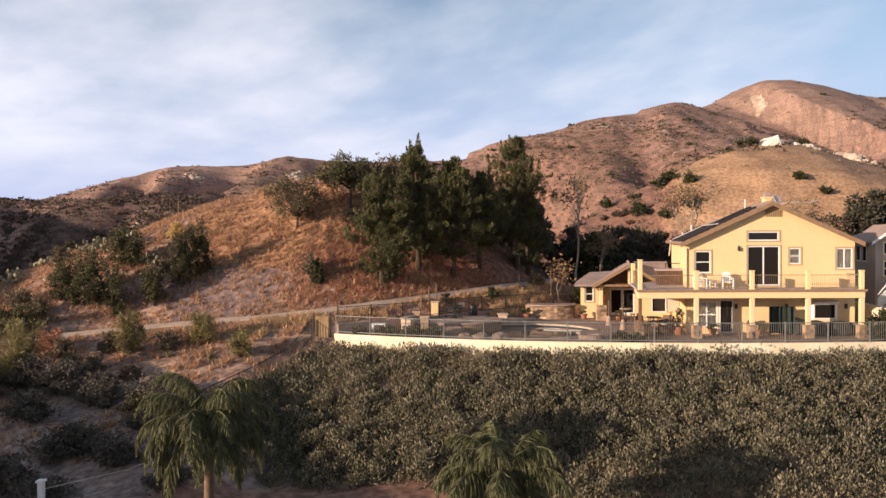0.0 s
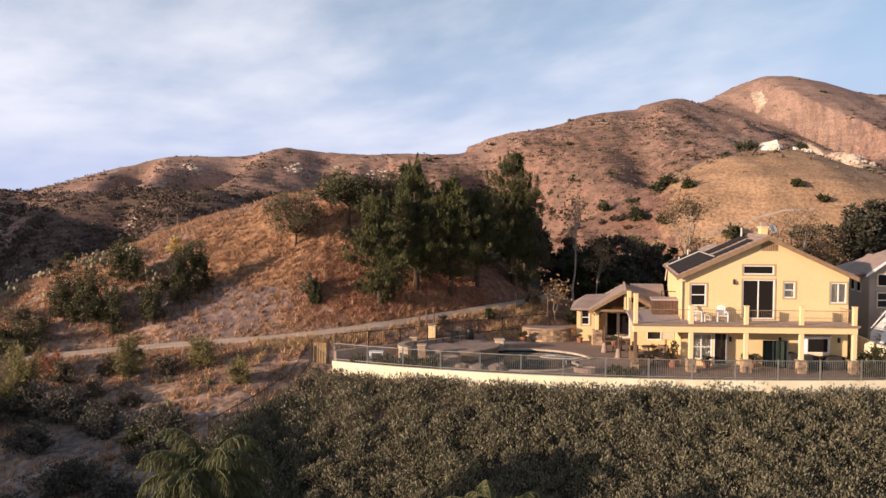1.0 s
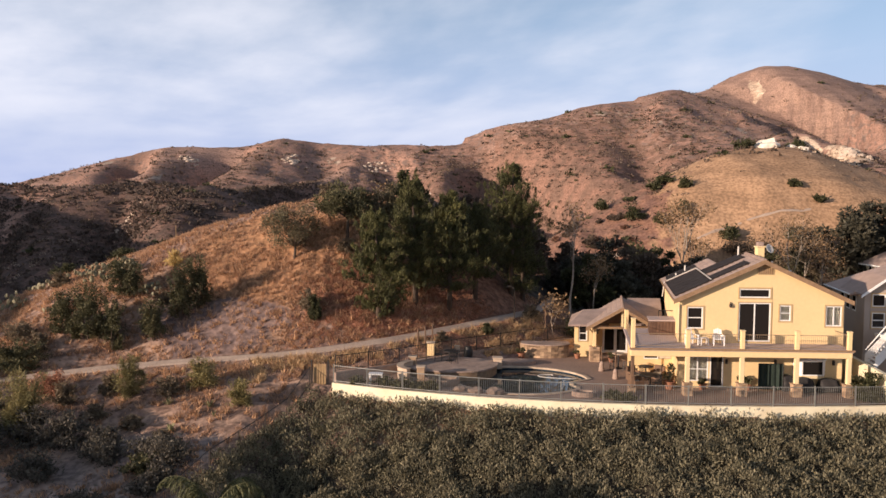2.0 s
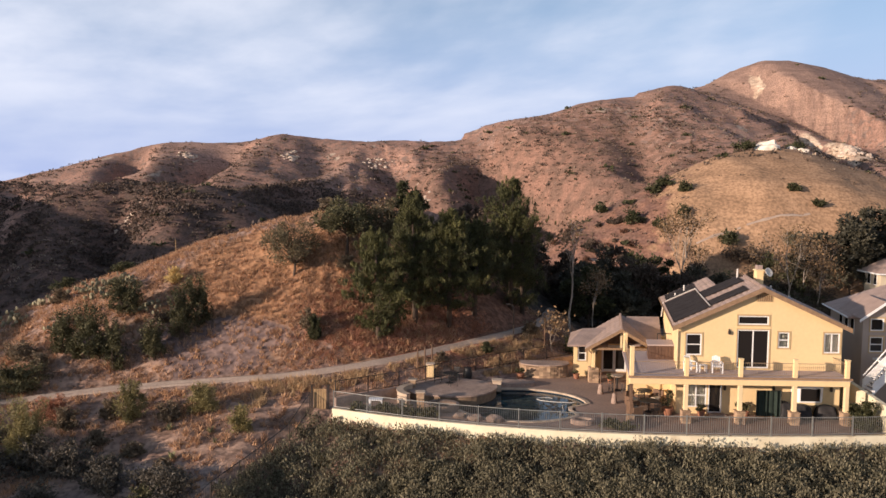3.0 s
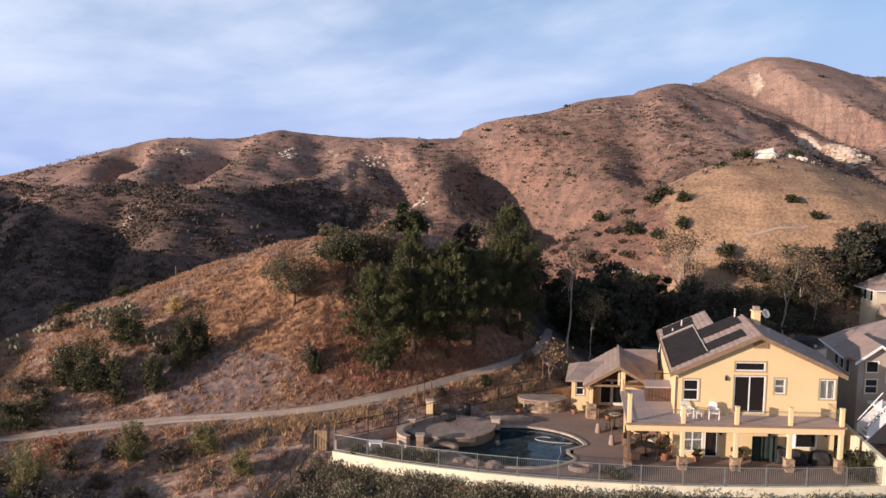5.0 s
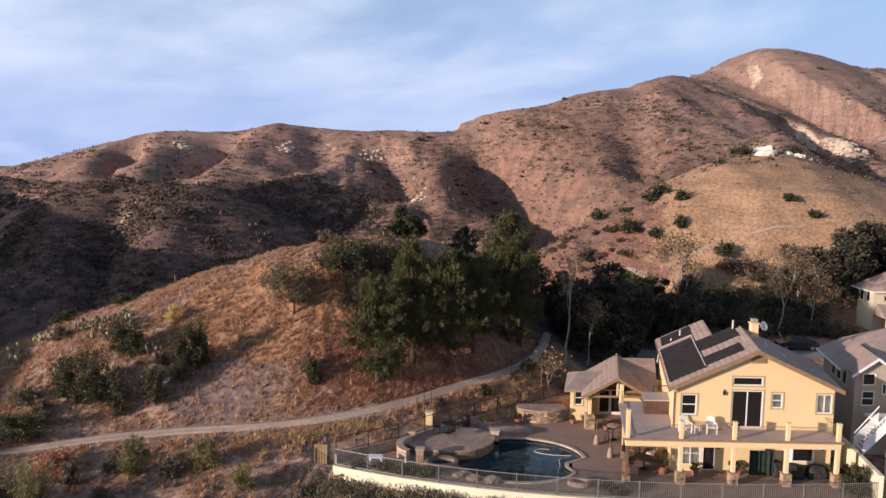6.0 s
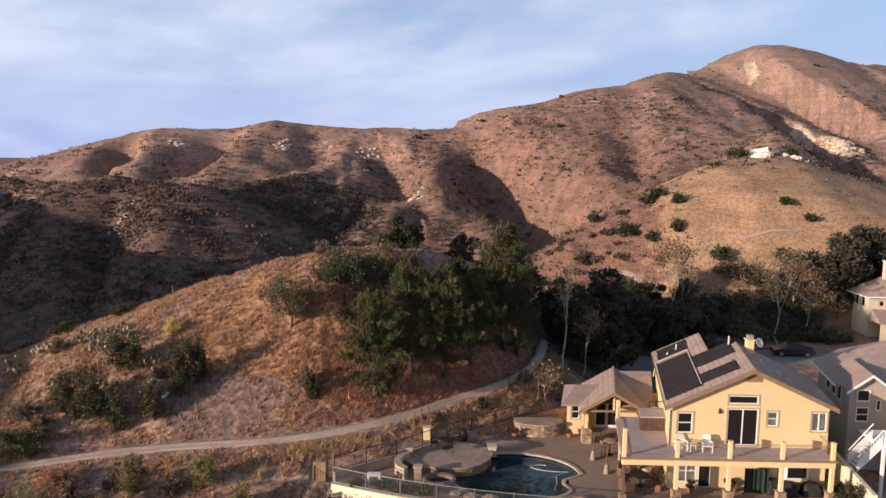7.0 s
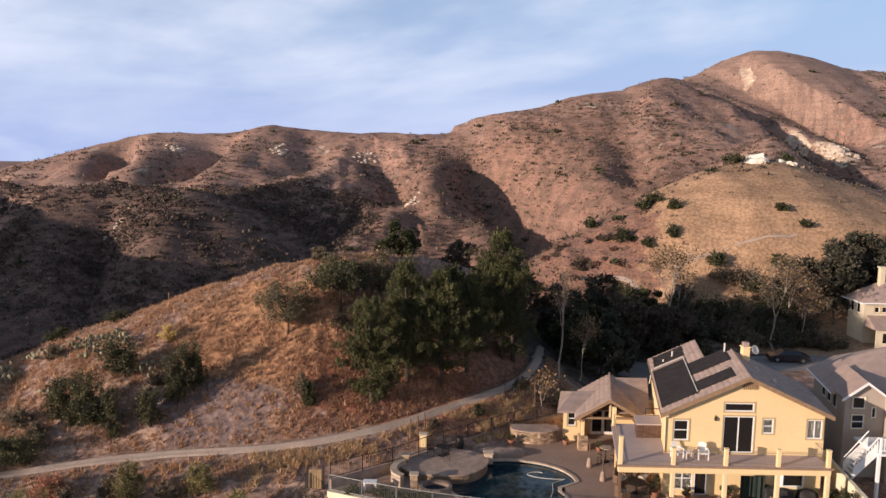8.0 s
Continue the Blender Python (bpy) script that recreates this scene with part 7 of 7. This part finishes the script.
def agave(x, y, r, seed):
    """A rosette of stiff pointed leaves."""
    rng = np.random.default_rng(seed)
    z = place_z(x, y)
    t = thing("agave_plant", "small pale green agave rosette on the bare soil", "agave", (x, y, z), "agaves on the slope")
    for k in range(15):
        a, e = k * 2.4 + rng.normal(0, 0.15), rng.uniform(0.25, 1.3)
        d = Vector((math.cos(a) * math.cos(e), math.sin(a) * math.cos(e), math.sin(e)))
        sd = Vector((-math.sin(a), math.cos(a), 0)) * r * 0.13
        up = d.cross(sd).normalized() * r * 0.05
        o = Vector((x, y, z + 0.03))
        bm = bmesh.new()
        v = [bm.verts.new(q) for q in (o - sd * 0.6, o + d * r * 0.45 - sd, o + d * r, o + d * r * 0.45 + sd, o + sd * 0.6, o + d * r * 0.4 - up)]
        for f in ((0, 1, 5), (1, 2, 5), (2, 3, 5), (3, 4, 5), (4, 0, 5)):
            bm.faces.new([v[i] for i in f])
        part("leaf", bm, "agave", t)


for k, (x, y, r) in enumerate(((-19.4, 43.5, 0.55), (-18.1, 45.4, 0.5), (-15.4, 45.1, 0.5), (-16.8, 42.4, 0.6), (-14.6, 43.6, 0.4), (-20.9, 42.9, 0.4))):
    agave(x, y, r, 700 + k)
for x, y, w, h in ((-4.6, 45.6, 0.9, 0.4), (-3.2, 45.2, 1.0, 0.4), (-1.8, 44.9, 0.9, 0.4), (9.2, 43.3, 0.7, 0.35), (10.0, 43.1, 0.6, 0.3), (-6.2, 46.0, 0.6, 0.35)):
    leafy("border_shrub", "low green border shrub behind the iron fence", "bush", x, y, 0, (w, 0.5, h), "shrub", 900, prng, "border shrubs", 0.09)


def cactus(x, y, seed):
    rng = np.random.default_rng(seed)
    z = place_z(x, y)
    c = thing("prickly_pear", "grey-green prickly pear cactus clump on the slope", "cactus", (x, y, z), "prickly pear clumps")
    for k in range(26):
        p = np.array([x, y, z]) + np.array([rng.normal(0, 0.62), rng.normal(0, 0.45), 0])
        p[2] += rng.uniform(0.08, 0.95) * math.exp(-((p[0] - x) / 0.9) ** 2) + 0.08
        own = lathe([(0.02, -0.2), (0.11, -0.12), (0.15, 0.02), (0.11, 0.15), (0.02, 0.2)], (0, 0, 0), sides=8)
        own.transform(Matrix.Translation(p) @ Matrix.Rotation(rng.uniform(0, 3.1), 4, "Z") @ Matrix.Rotation(rng.normal(0, 0.75), 4, "Y") @ Matrix.Diagonal((1.15, 0.28, 0.95, 1)))
        part("pad", own, "cactus", c, smooth=True)


for k, (x, y) in enumerate(((-30.6, 62.2), (-28.9, 62.4), (-32.2, 62.6), (-27.6, 61.2), (-35.9, 63.0), (-38.0, 62.0), (-29.8, 60.4), (-24.6, 58.6), (-31.0, 57.0), (-37.0, 60.6))):
    cactus(x, y, 300 + k)


def palm(x, y, top, seed, fronds=20, reach=4.0, turn=0.0):
    """A feather palm: trunk, fronds that rise, arch over and hang, with long limp leaflets."""
    rng = np.random.default_rng(seed)
    z = place_z(x, y)
    t = thing("palm_tree", "feather palm with arching drooping fronds below the bank", "palm tree", (x, y, z), "palms below the bank")
    part("trunk", tube([(x, y, z - 0.2), (x + 0.05, y, (z + top) / 2), (x, y, top - 0.2)], [0.24, 0.17, 0.19], None, 10), "palm_bark", t, smooth=True)
    part("crownshaft", tube([(x, y, top - 0.9), (x, y, top - 0.3), (x, y, top + 0.5)], [0.17, 0.20, 0.08], None, 10), "palm", t, "green crownshaft", smooth=True)
    spine = bmesh.new()
    cs, al, wd = [], [], []
    for k in range(fronds):
        a = turn + 2.39996 * k + rng.normal(0, 0.2)
        young = 1 - k / fronds
        e = -0.35 + 1.75 * young + rng.normal(0, 0.12)
        L = reach * rng.uniform(0.85, 1.12)
        steps = 16
        twist = rng.normal(0, 0.03)
        p = np.array([x + 0.1 * math.cos(a), y + 0.1 * math.sin(a), top])
        pts = []
        for s in range(steps + 1):
            pts.append(tuple(p))
            p = p + np.array([math.cos(a) * math.cos(e), math.sin(a) * math.cos(e), math.sin(e)]) * L / steps
            e = max(-1.5, e - 0.034 - 0.0185 * s)
            a += twist
        tube(pts, [0.035 * (1 - 0.055 * s) for s in range(steps + 1)], spine, 4, cap=False)
        pa = np.array(pts)
        for s in np.linspace(1.5, steps - 0.05, 230):
            i = int(s)
            f = s - i
            q = pa[i] * (1 - f) + pa[i + 1] * f
            w = unit(pa[i + 1] - pa[i])
            sd = np.array([-math.sin(a), math.cos(a), 0])
            for sg in (-1, 1):
                v = unit(sd * sg * rng.uniform(0.15, 0.55) + w * 0.35 + rng.normal(0, 0.14, 3) + np.array([0, 0, -rng.uniform(0.3, 0.9)]))
                ln = (0.78 * math.sin(math.pi * min(0.96, s / steps * 0.95 + 0.1)) + 0.14) * rng.uniform(0.75, 1.15)
                q2 = q + v * ln * 0.5
                v2 = unit(v + np.array([0, 0, -0.9]))
                cs += [q + v * ln * 0.25, q2 + v2 * ln * 0.25]
                al += [v * ln * 0.27, v2 * ln * 0.27]
                wd += [0.017, 0.014]
    cs, al = np.array(cs), np.array(al)
    cr = unit(np.cross(al, rng.normal(size=al.shape))) * np.array(wd)[:, None]
    co = np.stack([cs - al, cs + cr, cs + al, cs - cr], 1).reshape(-1, 3)
    part("frond_stalk", spine, "palm", t)
    link_mesh("fronds", raw_mesh("fronds", co, np.arange(len(co)).reshape(-1, 4)), "palm", t, "green drooping leaflets")


palm(-9.0, 26.6, -0.7, 501, 34, 3.1, 0.5)
palm(1.7, 25.0, -2.2, 502, 30, 3.1, 2.0)

# ---- scattered cover ----
crng = np.random.default_rng(21)


def bank_cover():
    """The dense ground cover on the bank below the garden wall: sprigs of small leaves of uneven height."""
    n = 10600
    x = crng.uniform(-13.5, 34, n)
    w = wall_y(np.clip(x, -14, 60))
    y = w - 0.4 - crng.uniform(0, 1, n) * np.where(x < -8, 12.5, 11.2 + 0.9 * np.sin(x * 0.7) + 3.4 * step(1, 5, x))
    ok = (x > -9.6 - 0.42 * (46 - y)) & ((x < -8) | (y > 28.5))
    x, y = x[ok], y[ok]
    r = crng.uniform(0.22, 0.46, len(x)) * (1 + 0.7 * vnoise(x / 1.6, y / 1.6, 8))
    lip = np.clip((wall_y(np.clip(x, -14, 60)) - y) / 1.6, 0.2, 1)
    z = land(x, y) + 0.36 + (1.0 * vnoise(x / 0.75, y / 0.75, 5) + 0.35 * vnoise(x / 3, y / 3, 6)) * lip
    per = 31
    c = np.repeat(np.c_[x, y, z], per, 0)
    off = in_ball(len(c), crng, 0.35) * np.repeat(r, per)[:, None] * np.array([1, 1, 1.35])
    return leaves(c + off, 0.08, 0.40, crng, off + np.array([0, -0.05, 0.12]), 0.35, 0.6)


co, fc = bank_cover()
stuff("hedge_bank", raw_mesh("hedge_bank", co, fc), "hedge", "dense grey-green ground cover on the bank below the wall", "ground cover")


def tussocks(n, per, x0, x1, y0, y1, size):
    """Feet of grass in bunches, off the trail; thicker in drifts."""
    cx, cy = crng.uniform(x0, x1, n), crng.uniform(y0, y1, n)
    k = np.repeat(np.arange(n), per)
    x = cx[k] + crng.normal(0, size, len(k))
    y = cy[k] + crng.normal(0, size, len(k))
    d, _ = along(x, y, TRAIL)
    thick = fbm(x / 4, y / 4, 33, 3) + 0.5 * vnoise(x / 1.1, y / 1.1, 61)
    return x, y, d, thick


x, y, d, thick = tussocks(11500, 6, -46, 11, 34, 74, 0.16)
z = land(x, y)
ok = (np.abs(d) > 0.95) & (thick > -0.30 + 0.35 * crng.uniform(-1, 1, len(x)))
ok &= (d > 0) | (x < -10.5 - 0.3 * np.clip(46 - y, 0, 20)) | ((y > 47) & (z > 0.15))
ok &= (d > 0) | (x > -12) | (crng.uniform(0, 1, len(x)) < 0.22 + 0.5 * np.clip(thick, -0.3, 0.6))
grey = np.exp(-(((x + 17.8) / 6.5) ** 2 + ((y - 55.6) / 3.0) ** 2))
ok &= crng.uniform(0, 1, len(x)) > 0.75 * grey
ok &= ((x - 2.0) / 7.0) ** 2 + ((y - 66) / 6.0) ** 2 > 1
x, y, z = x[ok], y[ok], z[ok]
co, fc = blades(np.c_[x, y, z - 0.03], 0.34, 0.026, crng, 0.6, 6)
stuff("dry_grass", raw_mesh("dry_grass", co, fc), "straw", "straw-coloured dry grass tufts over the knoll", "grass")

x, y, d, thick = tussocks(6200, 1, -46, 8, 36, 73, 0.1)
ok = (np.abs(d) > 1.0) & ((d > 0) | (x < -9.8 - 0.42 * np.clip(46 - y, 0, 20)))
ok &= crng.uniform(0, 1, len(x)) < np.where(d > 0, 0.55, 0.35) + 0.6 * thick
ok &= crng.uniform(0, 1, len(x)) > 0.6 * np.exp(-(((x + 17.8) / 5.0) ** 2 + ((y - 56.0) / 2.4) ** 2))
ok &= ((x - 2.0) / 7.0) ** 2 + ((y - 66) / 6.0) ** 2 > 1
x, y = x[ok], y[ok]
co, fc = blades(np.c_[x, y, land(x, y) - 0.03], 0.46, 0.042, crng, 0.75, 22)
stuff("bunch_grass", raw_mesh("bunch_grass", co, fc), "tawny", "tawny bunch grass in tufts on the knoll", "grass")

x, y, d, thick = tussocks(2000, 8, -16, 7, 42, 64, 0.15)
z = land(x, y)
ok = (d < -0.9) & (d > -4.5) & (thick > -0.15) & ((x < -11) | (z > 0.15)) & (x > -14 + 2.2 * vnoise(y, x * 0, 3))
x, y, z = x[ok], y[ok], z[ok]
co, fc = blades(np.c_[x, y, z - 0.03], 0.5, 0.026, crng, 0.5, 7)
stuff("golden_grass", raw_mesh("golden_grass", co, fc), "golden", "golden dry grass between trail and garden", "grass")

x, y, d, thick = tussocks(3000, 7, -14, 9, 50, 66, 0.17)
ok = (d > 1.1) & (((x + 2.5) / 9.5) ** 2 + ((y - 56.5) / 6.5) ** 2 < 1 + 0.3 * crng.normal(size=len(x)))
x, y = x[ok], y[ok]
co, fc = blades(np.c_[x, y, land(x, y) - 0.03], 0.3, 0.026, crng, 0.9, 6)
stuff("rust_cover", raw_mesh("rust_cover", co, fc), "rust", "rust-red dried ground cover below the pines", "ground cover")


def far_bushes(name, n, r0, r1, per, mat, label, seed, density, size=0.5, low=96, high=268):
    """Scrub on the hills: clumps of coarse leaves, thinned by density(x, y)."""
    rng = np.random.default_rng(seed)
    y = low + (high - low) * rng.uniform(0, 1, n) ** 0.75
    x = rng.uniform(-0.64, 0.64, n) * y
    ok = rng.uniform(0, 1, n) < density(x, y)
    for ridge in RIDGES[:3]:
        ok &= np.abs(along(x, y, ridge[0])[0]) > 6 + 5 * rng.uniform(-1, 1, n)
    x, y = x[ok], y[ok]
    r = rng.uniform(r0, r1, len(x)) * (0.8 + 0.3 * rng.uniform(0, 1, len(x)) ** 3)
    c = np.repeat(np.c_[x, y, land(x, y)], per, 0)
    rr = np.repeat(r, per)[:, None]
    off = in_ball(len(c), rng, 0.4)
    off[:, 2] = np.abs(off[:, 2])
    k = rng.integers(0, 3, len(c))
    lob = np.array([[0, 0, 0.0], [0.5, 0.2, -0.1], [-0.45, -0.25, -0.12]])[k]
    co_, fc_ = leaves(c + (off * np.array([1, 1, 0.6]) + lob) * rr, 1.0, 0.55, rng, off, 0.05)
    co_ = co_.reshape(-1, 4, 3)
    mid = co_.mean(1, keepdims=True)
    co_ = (mid + (co_ - mid) * (rr * size)[:, None, :]).reshape(-1, 3)
    return stuff(name, raw_mesh(name, co_, fc_), mat, label, "scrub")


grassy = lambda x, y: np.exp(-(((x - 48) / 30) ** 2 + ((y - 112) / 24) ** 2) * 1.3) + np.exp(-(((x - 110) / 34) ** 2 + ((y - 252) / 34) ** 2) * 1.0)
patchy = lambda x, y: np.clip(0.5 + 1.3 * fbm(x / 22, y / 22, 77, 3), 0.05, 1)
stony = lambda x, y: np.exp(-(((x - 36) / 26) ** 2 + ((y - 186) / 20) ** 2))
far_bushes("hill_scrub", 30000, 0.3, 0.85, 9, "chaparral", "brown and grey chaparral scrub over the hills", 61, lambda x, y: (patchy(x, y) * 0.85 + 0.5 * stony(x, y)) * np.clip(1 - 1.15 * grassy(x, y), 0.01, 1), 0.34)
far_bushes("dark_scrub", 15000, 0.35, 1.1, 11, "umber", "dark umber brush in drifts over the hills", 65, lambda x, y: np.clip(0.22 + 1.25 * fbm(x / 16, y / 16, 71, 3), 0.0, 1) * np.clip(1 - 1.15 * grassy(x, y), 0.015, 1), 0.34)
far_bushes("green_scrub", 1500, 0.5, 1.3, 24, "olive", "dark green evergreen scrub in the hollows", 62, lambda x, y: (np.clip(0.12 - 0.8 * fbm(x / 30, y / 30, 91, 3), 0.01, 1) + 0.8 * np.exp(-(((x - 19) / 11) ** 2 + ((y - 124) / 22) ** 2)) + 0.35 * np.exp(-(((x - 40) / 22) ** 2 + ((y - 172) / 18) ** 2))) * np.clip(1 - 1.05 * grassy(x, y), 0.03, 1), 0.42)
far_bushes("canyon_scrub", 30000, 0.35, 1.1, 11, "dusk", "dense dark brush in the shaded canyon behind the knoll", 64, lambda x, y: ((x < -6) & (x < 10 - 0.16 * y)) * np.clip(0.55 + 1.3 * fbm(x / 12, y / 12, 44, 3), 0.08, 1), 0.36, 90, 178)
far_bushes("pale_scrub", 7500, 0.28, 0.7, 9, "pale_sage", "pale dry sage scrub on the hills", 63, lambda x, y: (np.clip(0.1 + 1.3 * fbm(x / 14, y / 14, 55, 3), 0, 1) + 0.75 * stony(x, y)) * np.clip(1 - 1.15 * grassy(x, y), 0.01, 1), 0.34)

# thick dark growth in the hollow behind the trail and along the street
vrng = np.random.default_rng(31)
for k in range(44):
    a = vrng.uniform(0, 1)
    x, y = (vrng.uniform(10, 30), vrng.uniform(86, 104)) if k < 26 else (vrng.uniform(30, 47), vrng.uniform(91, 104))
    w = vrng.uniform(1.6, 3.2)
    leafy("hollow_shrub", "tall dark evergreen shrub in the hollow", "bush", x, y, place_z(x, y), (w * 0.9, w * 0.9, w * vrng.uniform(0.5, 0.8)), ("umber", "deep", "sage_green", "olive", "umber")[k % 5], 950, vrng, "hollow shrubs", 0.19)
for k, (x, y, h, w) in enumerate(((52, 101, 11, 4.2), (57, 104, 12, 4.5), (62, 104, 12, 5), (47.5, 103, 8, 3.2), (67, 108, 12, 5))):
    broad_tree("evergreen_oak", "large dark evergreen oak beside the far house", x, y, max(5.0, h + 0.6 - place_z(x, y)), w, 1.2, "deep", 150 + k, 6500, 0.27, 34, "dark oaks")
for k, (x, y, h, w) in enumerate(((16.0, 78, 6, 2.8), (19.5, 82, 6.5, 3), (15.5, 84, 5.5, 2.6), (17, 92, 7, 3.2), (25, 84, 6, 3.2), (22, 88, 7, 3.2), (28, 87, 6, 3), (20, 94, 6.5, 3), (24, 90, 6, 2.6), (17, 75, 4.5, 2.4), (6.3, 76, 5.2, 2.6), (13, 75.5, 5, 2.6), (12.6, 81.5, 5.5, 2.8), (11.4, 87, 5.5, 2.8), (4.5, 80, 5, 2.8), (7.0, 88, 5.5, 3.0), (1, 84, 4.5, 3.0), (-6, 80, 4.0, 2.4))):
    broad_tree("scrub_oak", "scrubby evergreen oak in the shaded hollow", x, y, h * 1.2, w, 0.8, ("deep", "umber", "olive")[k % 3], 170 + k, 4200, 0.22, 24, "scrub oaks")
for k in range(30):
    x, y = vrng.uniform(19, 52), vrng.uniform(99, 108)
    w = vrng.uniform(1.3, 2.4)
    leafy("streetside_shrub", "tall unkempt shrub at the foot of the golden hill", "bush", x, y, place_z(x, y), (w, w, w * vrng.uniform(0.75, 1.1)), ("sage_green", "olive", "umber", "deep", "sage")[k % 5], 1100, vrng, "streetside shrubs", 0.15)
bare_tree(31.0, 101.0, place_z(31, 101), 8.0, 87, 0.5, 700)
bare_tree(46.0, 101.0, place_z(46, 101), 8.5, 88, 0.5, 700)
for x, y, w, h in ((34.4, 117.0, 1.5, 1.1), (26.2, 115.0, 1.9, 1.5), (22.5, 122.0, 1.4, 1.0), (32.4, 121.4, 1.8, 1.0), (30.5, 120.6, 1.5, 0.9), (49.6, 114.0, 1.1, 0.7), (52.5, 112.0, 1.0, 0.7), (29.4, 112.6, 1.0, 0.9), (33.1, 112.6, 1.1, 1.2), (38.3, 108.4, 1.6, 1.3), (47.0, 107.6, 1.4, 1.1), (43.0, 105.5, 2.0, 1.5), (48, 131, 2.2, 1.2), (58.5, 134, 2.0, 1.0)):
    leafy("hill_shrub", "round dark green shrub on the golden hill", "bush", x, y, place_z(x, y), (w, w, h), "olive", 900, vrng, "hill shrubs", 0.2)


for k in range(26):
    x, y = vrng.uniform(13, 26), vrng.uniform(110.5, 120)
    w = vrng.uniform(0.45, 0.95)
    leafy("rust_bush", "rust-brown dry brush on the red slope", "bush", x, y, place_z(x, y), (w, w, w * 0.7), ("russet", "umber", "chaparral")[k % 3], 420, vrng, "rust brush on the slope", 0.15)
for k in range(9):
    x, y = 42.0 + 0.85 * k, 91.6 + vrng.uniform(-0.2, 0.2)
    leafy("hedge_shrub", "low clipped green hedge plant beside the street", "bush", x, y, place_z(x, y), (0.8, 0.7, 0.75), "sage_green", 800, vrng, "street hedge", 0.12)
for k in range(12):
    x, y = vrng.uniform(40, 47), vrng.uniform(93.5, 101)
    w = vrng.uniform(1.1, 1.9)
    leafy("hollow_shrub", "tall dark evergreen shrub in the hollow", "bush", x, y, place_z(x, y), (w, w, w * 0.75), ("deep", "umber", "olive")[k % 3], 1100, vrng, "hollow shrubs", 0.18)


def outcrop(x, y, w, h, n, seed, label, mat="rock"):
    """Broken pale rocks that jut from the slope."""
    rng = np.random.default_rng(seed)
    o_ = thing("rock_outcrop", label, "rock", (x, y, place_z(x, y)), "pale outcrops")
    for k in range(n):
        bm = bmesh.new()
        bmesh.ops.create_icosphere(bm, subdivisions=2, radius=1)
        cx, cy = x + rng.normal(0, w * 0.45), y + rng.normal(0, w * 0.4)
        r = rng.uniform(0.35, 1.0) * h
        for v in bm.verts:
            q = v.co.copy()
            v.co *= 1 + 0.55 * noise.noise(q * 1.3 + Vector((cx, cy, k))) + 0.2 * noise.noise(q * 3.1 + Vector((k, cx, cy)))
            v.co = (cx + v.co.x * r * 1.3, cy + v.co.y * r, place_z(cx, cy) + v.co.z * r * 0.75)
        part("rock", bm, mat, o_)


outcrop(52.6, 131.2, 0.9, 1.9, 8, 1, "white sandstone blocks on the hill crest", "pale_rock")
outcrop(51.0, 131.0, 0.8, 0.45, 5, 11, "low pale sandstone slab on the hill crest", "pale_rock")
outcrop(58.5, 132.0, 1.2, 0.8, 7, 2, "low pale sandstone slab on the hill crest", "pale_rock")
outcrop(93.8, 185.0, 2.6, 1.0, 26, 3, "bright eroded sandstone cliff in the gully")
outcrop(89.5, 199.0, 1.8, 0.8, 14, 4, "bright eroded sandstone cliff in the gully")
outcrop(-76, 206, 3.0, 0.6, 26, 6, "grey broken rocks on the far slope")
outcrop(-8.5, 168, 3.0, 0.5, 20, 7, "pale rocks along the spur")
outcrop(-24, 205, 4.0, 0.55, 26, 8, "pale rocks along the ridge")
outcrop(-47, 205, 3.5, 0.55, 26, 9, "grey broken rocks on the far slope")
outcrop(-63, 140, 4.0, 0.35, 26, 10, "broken brown rocks on the canyon side")
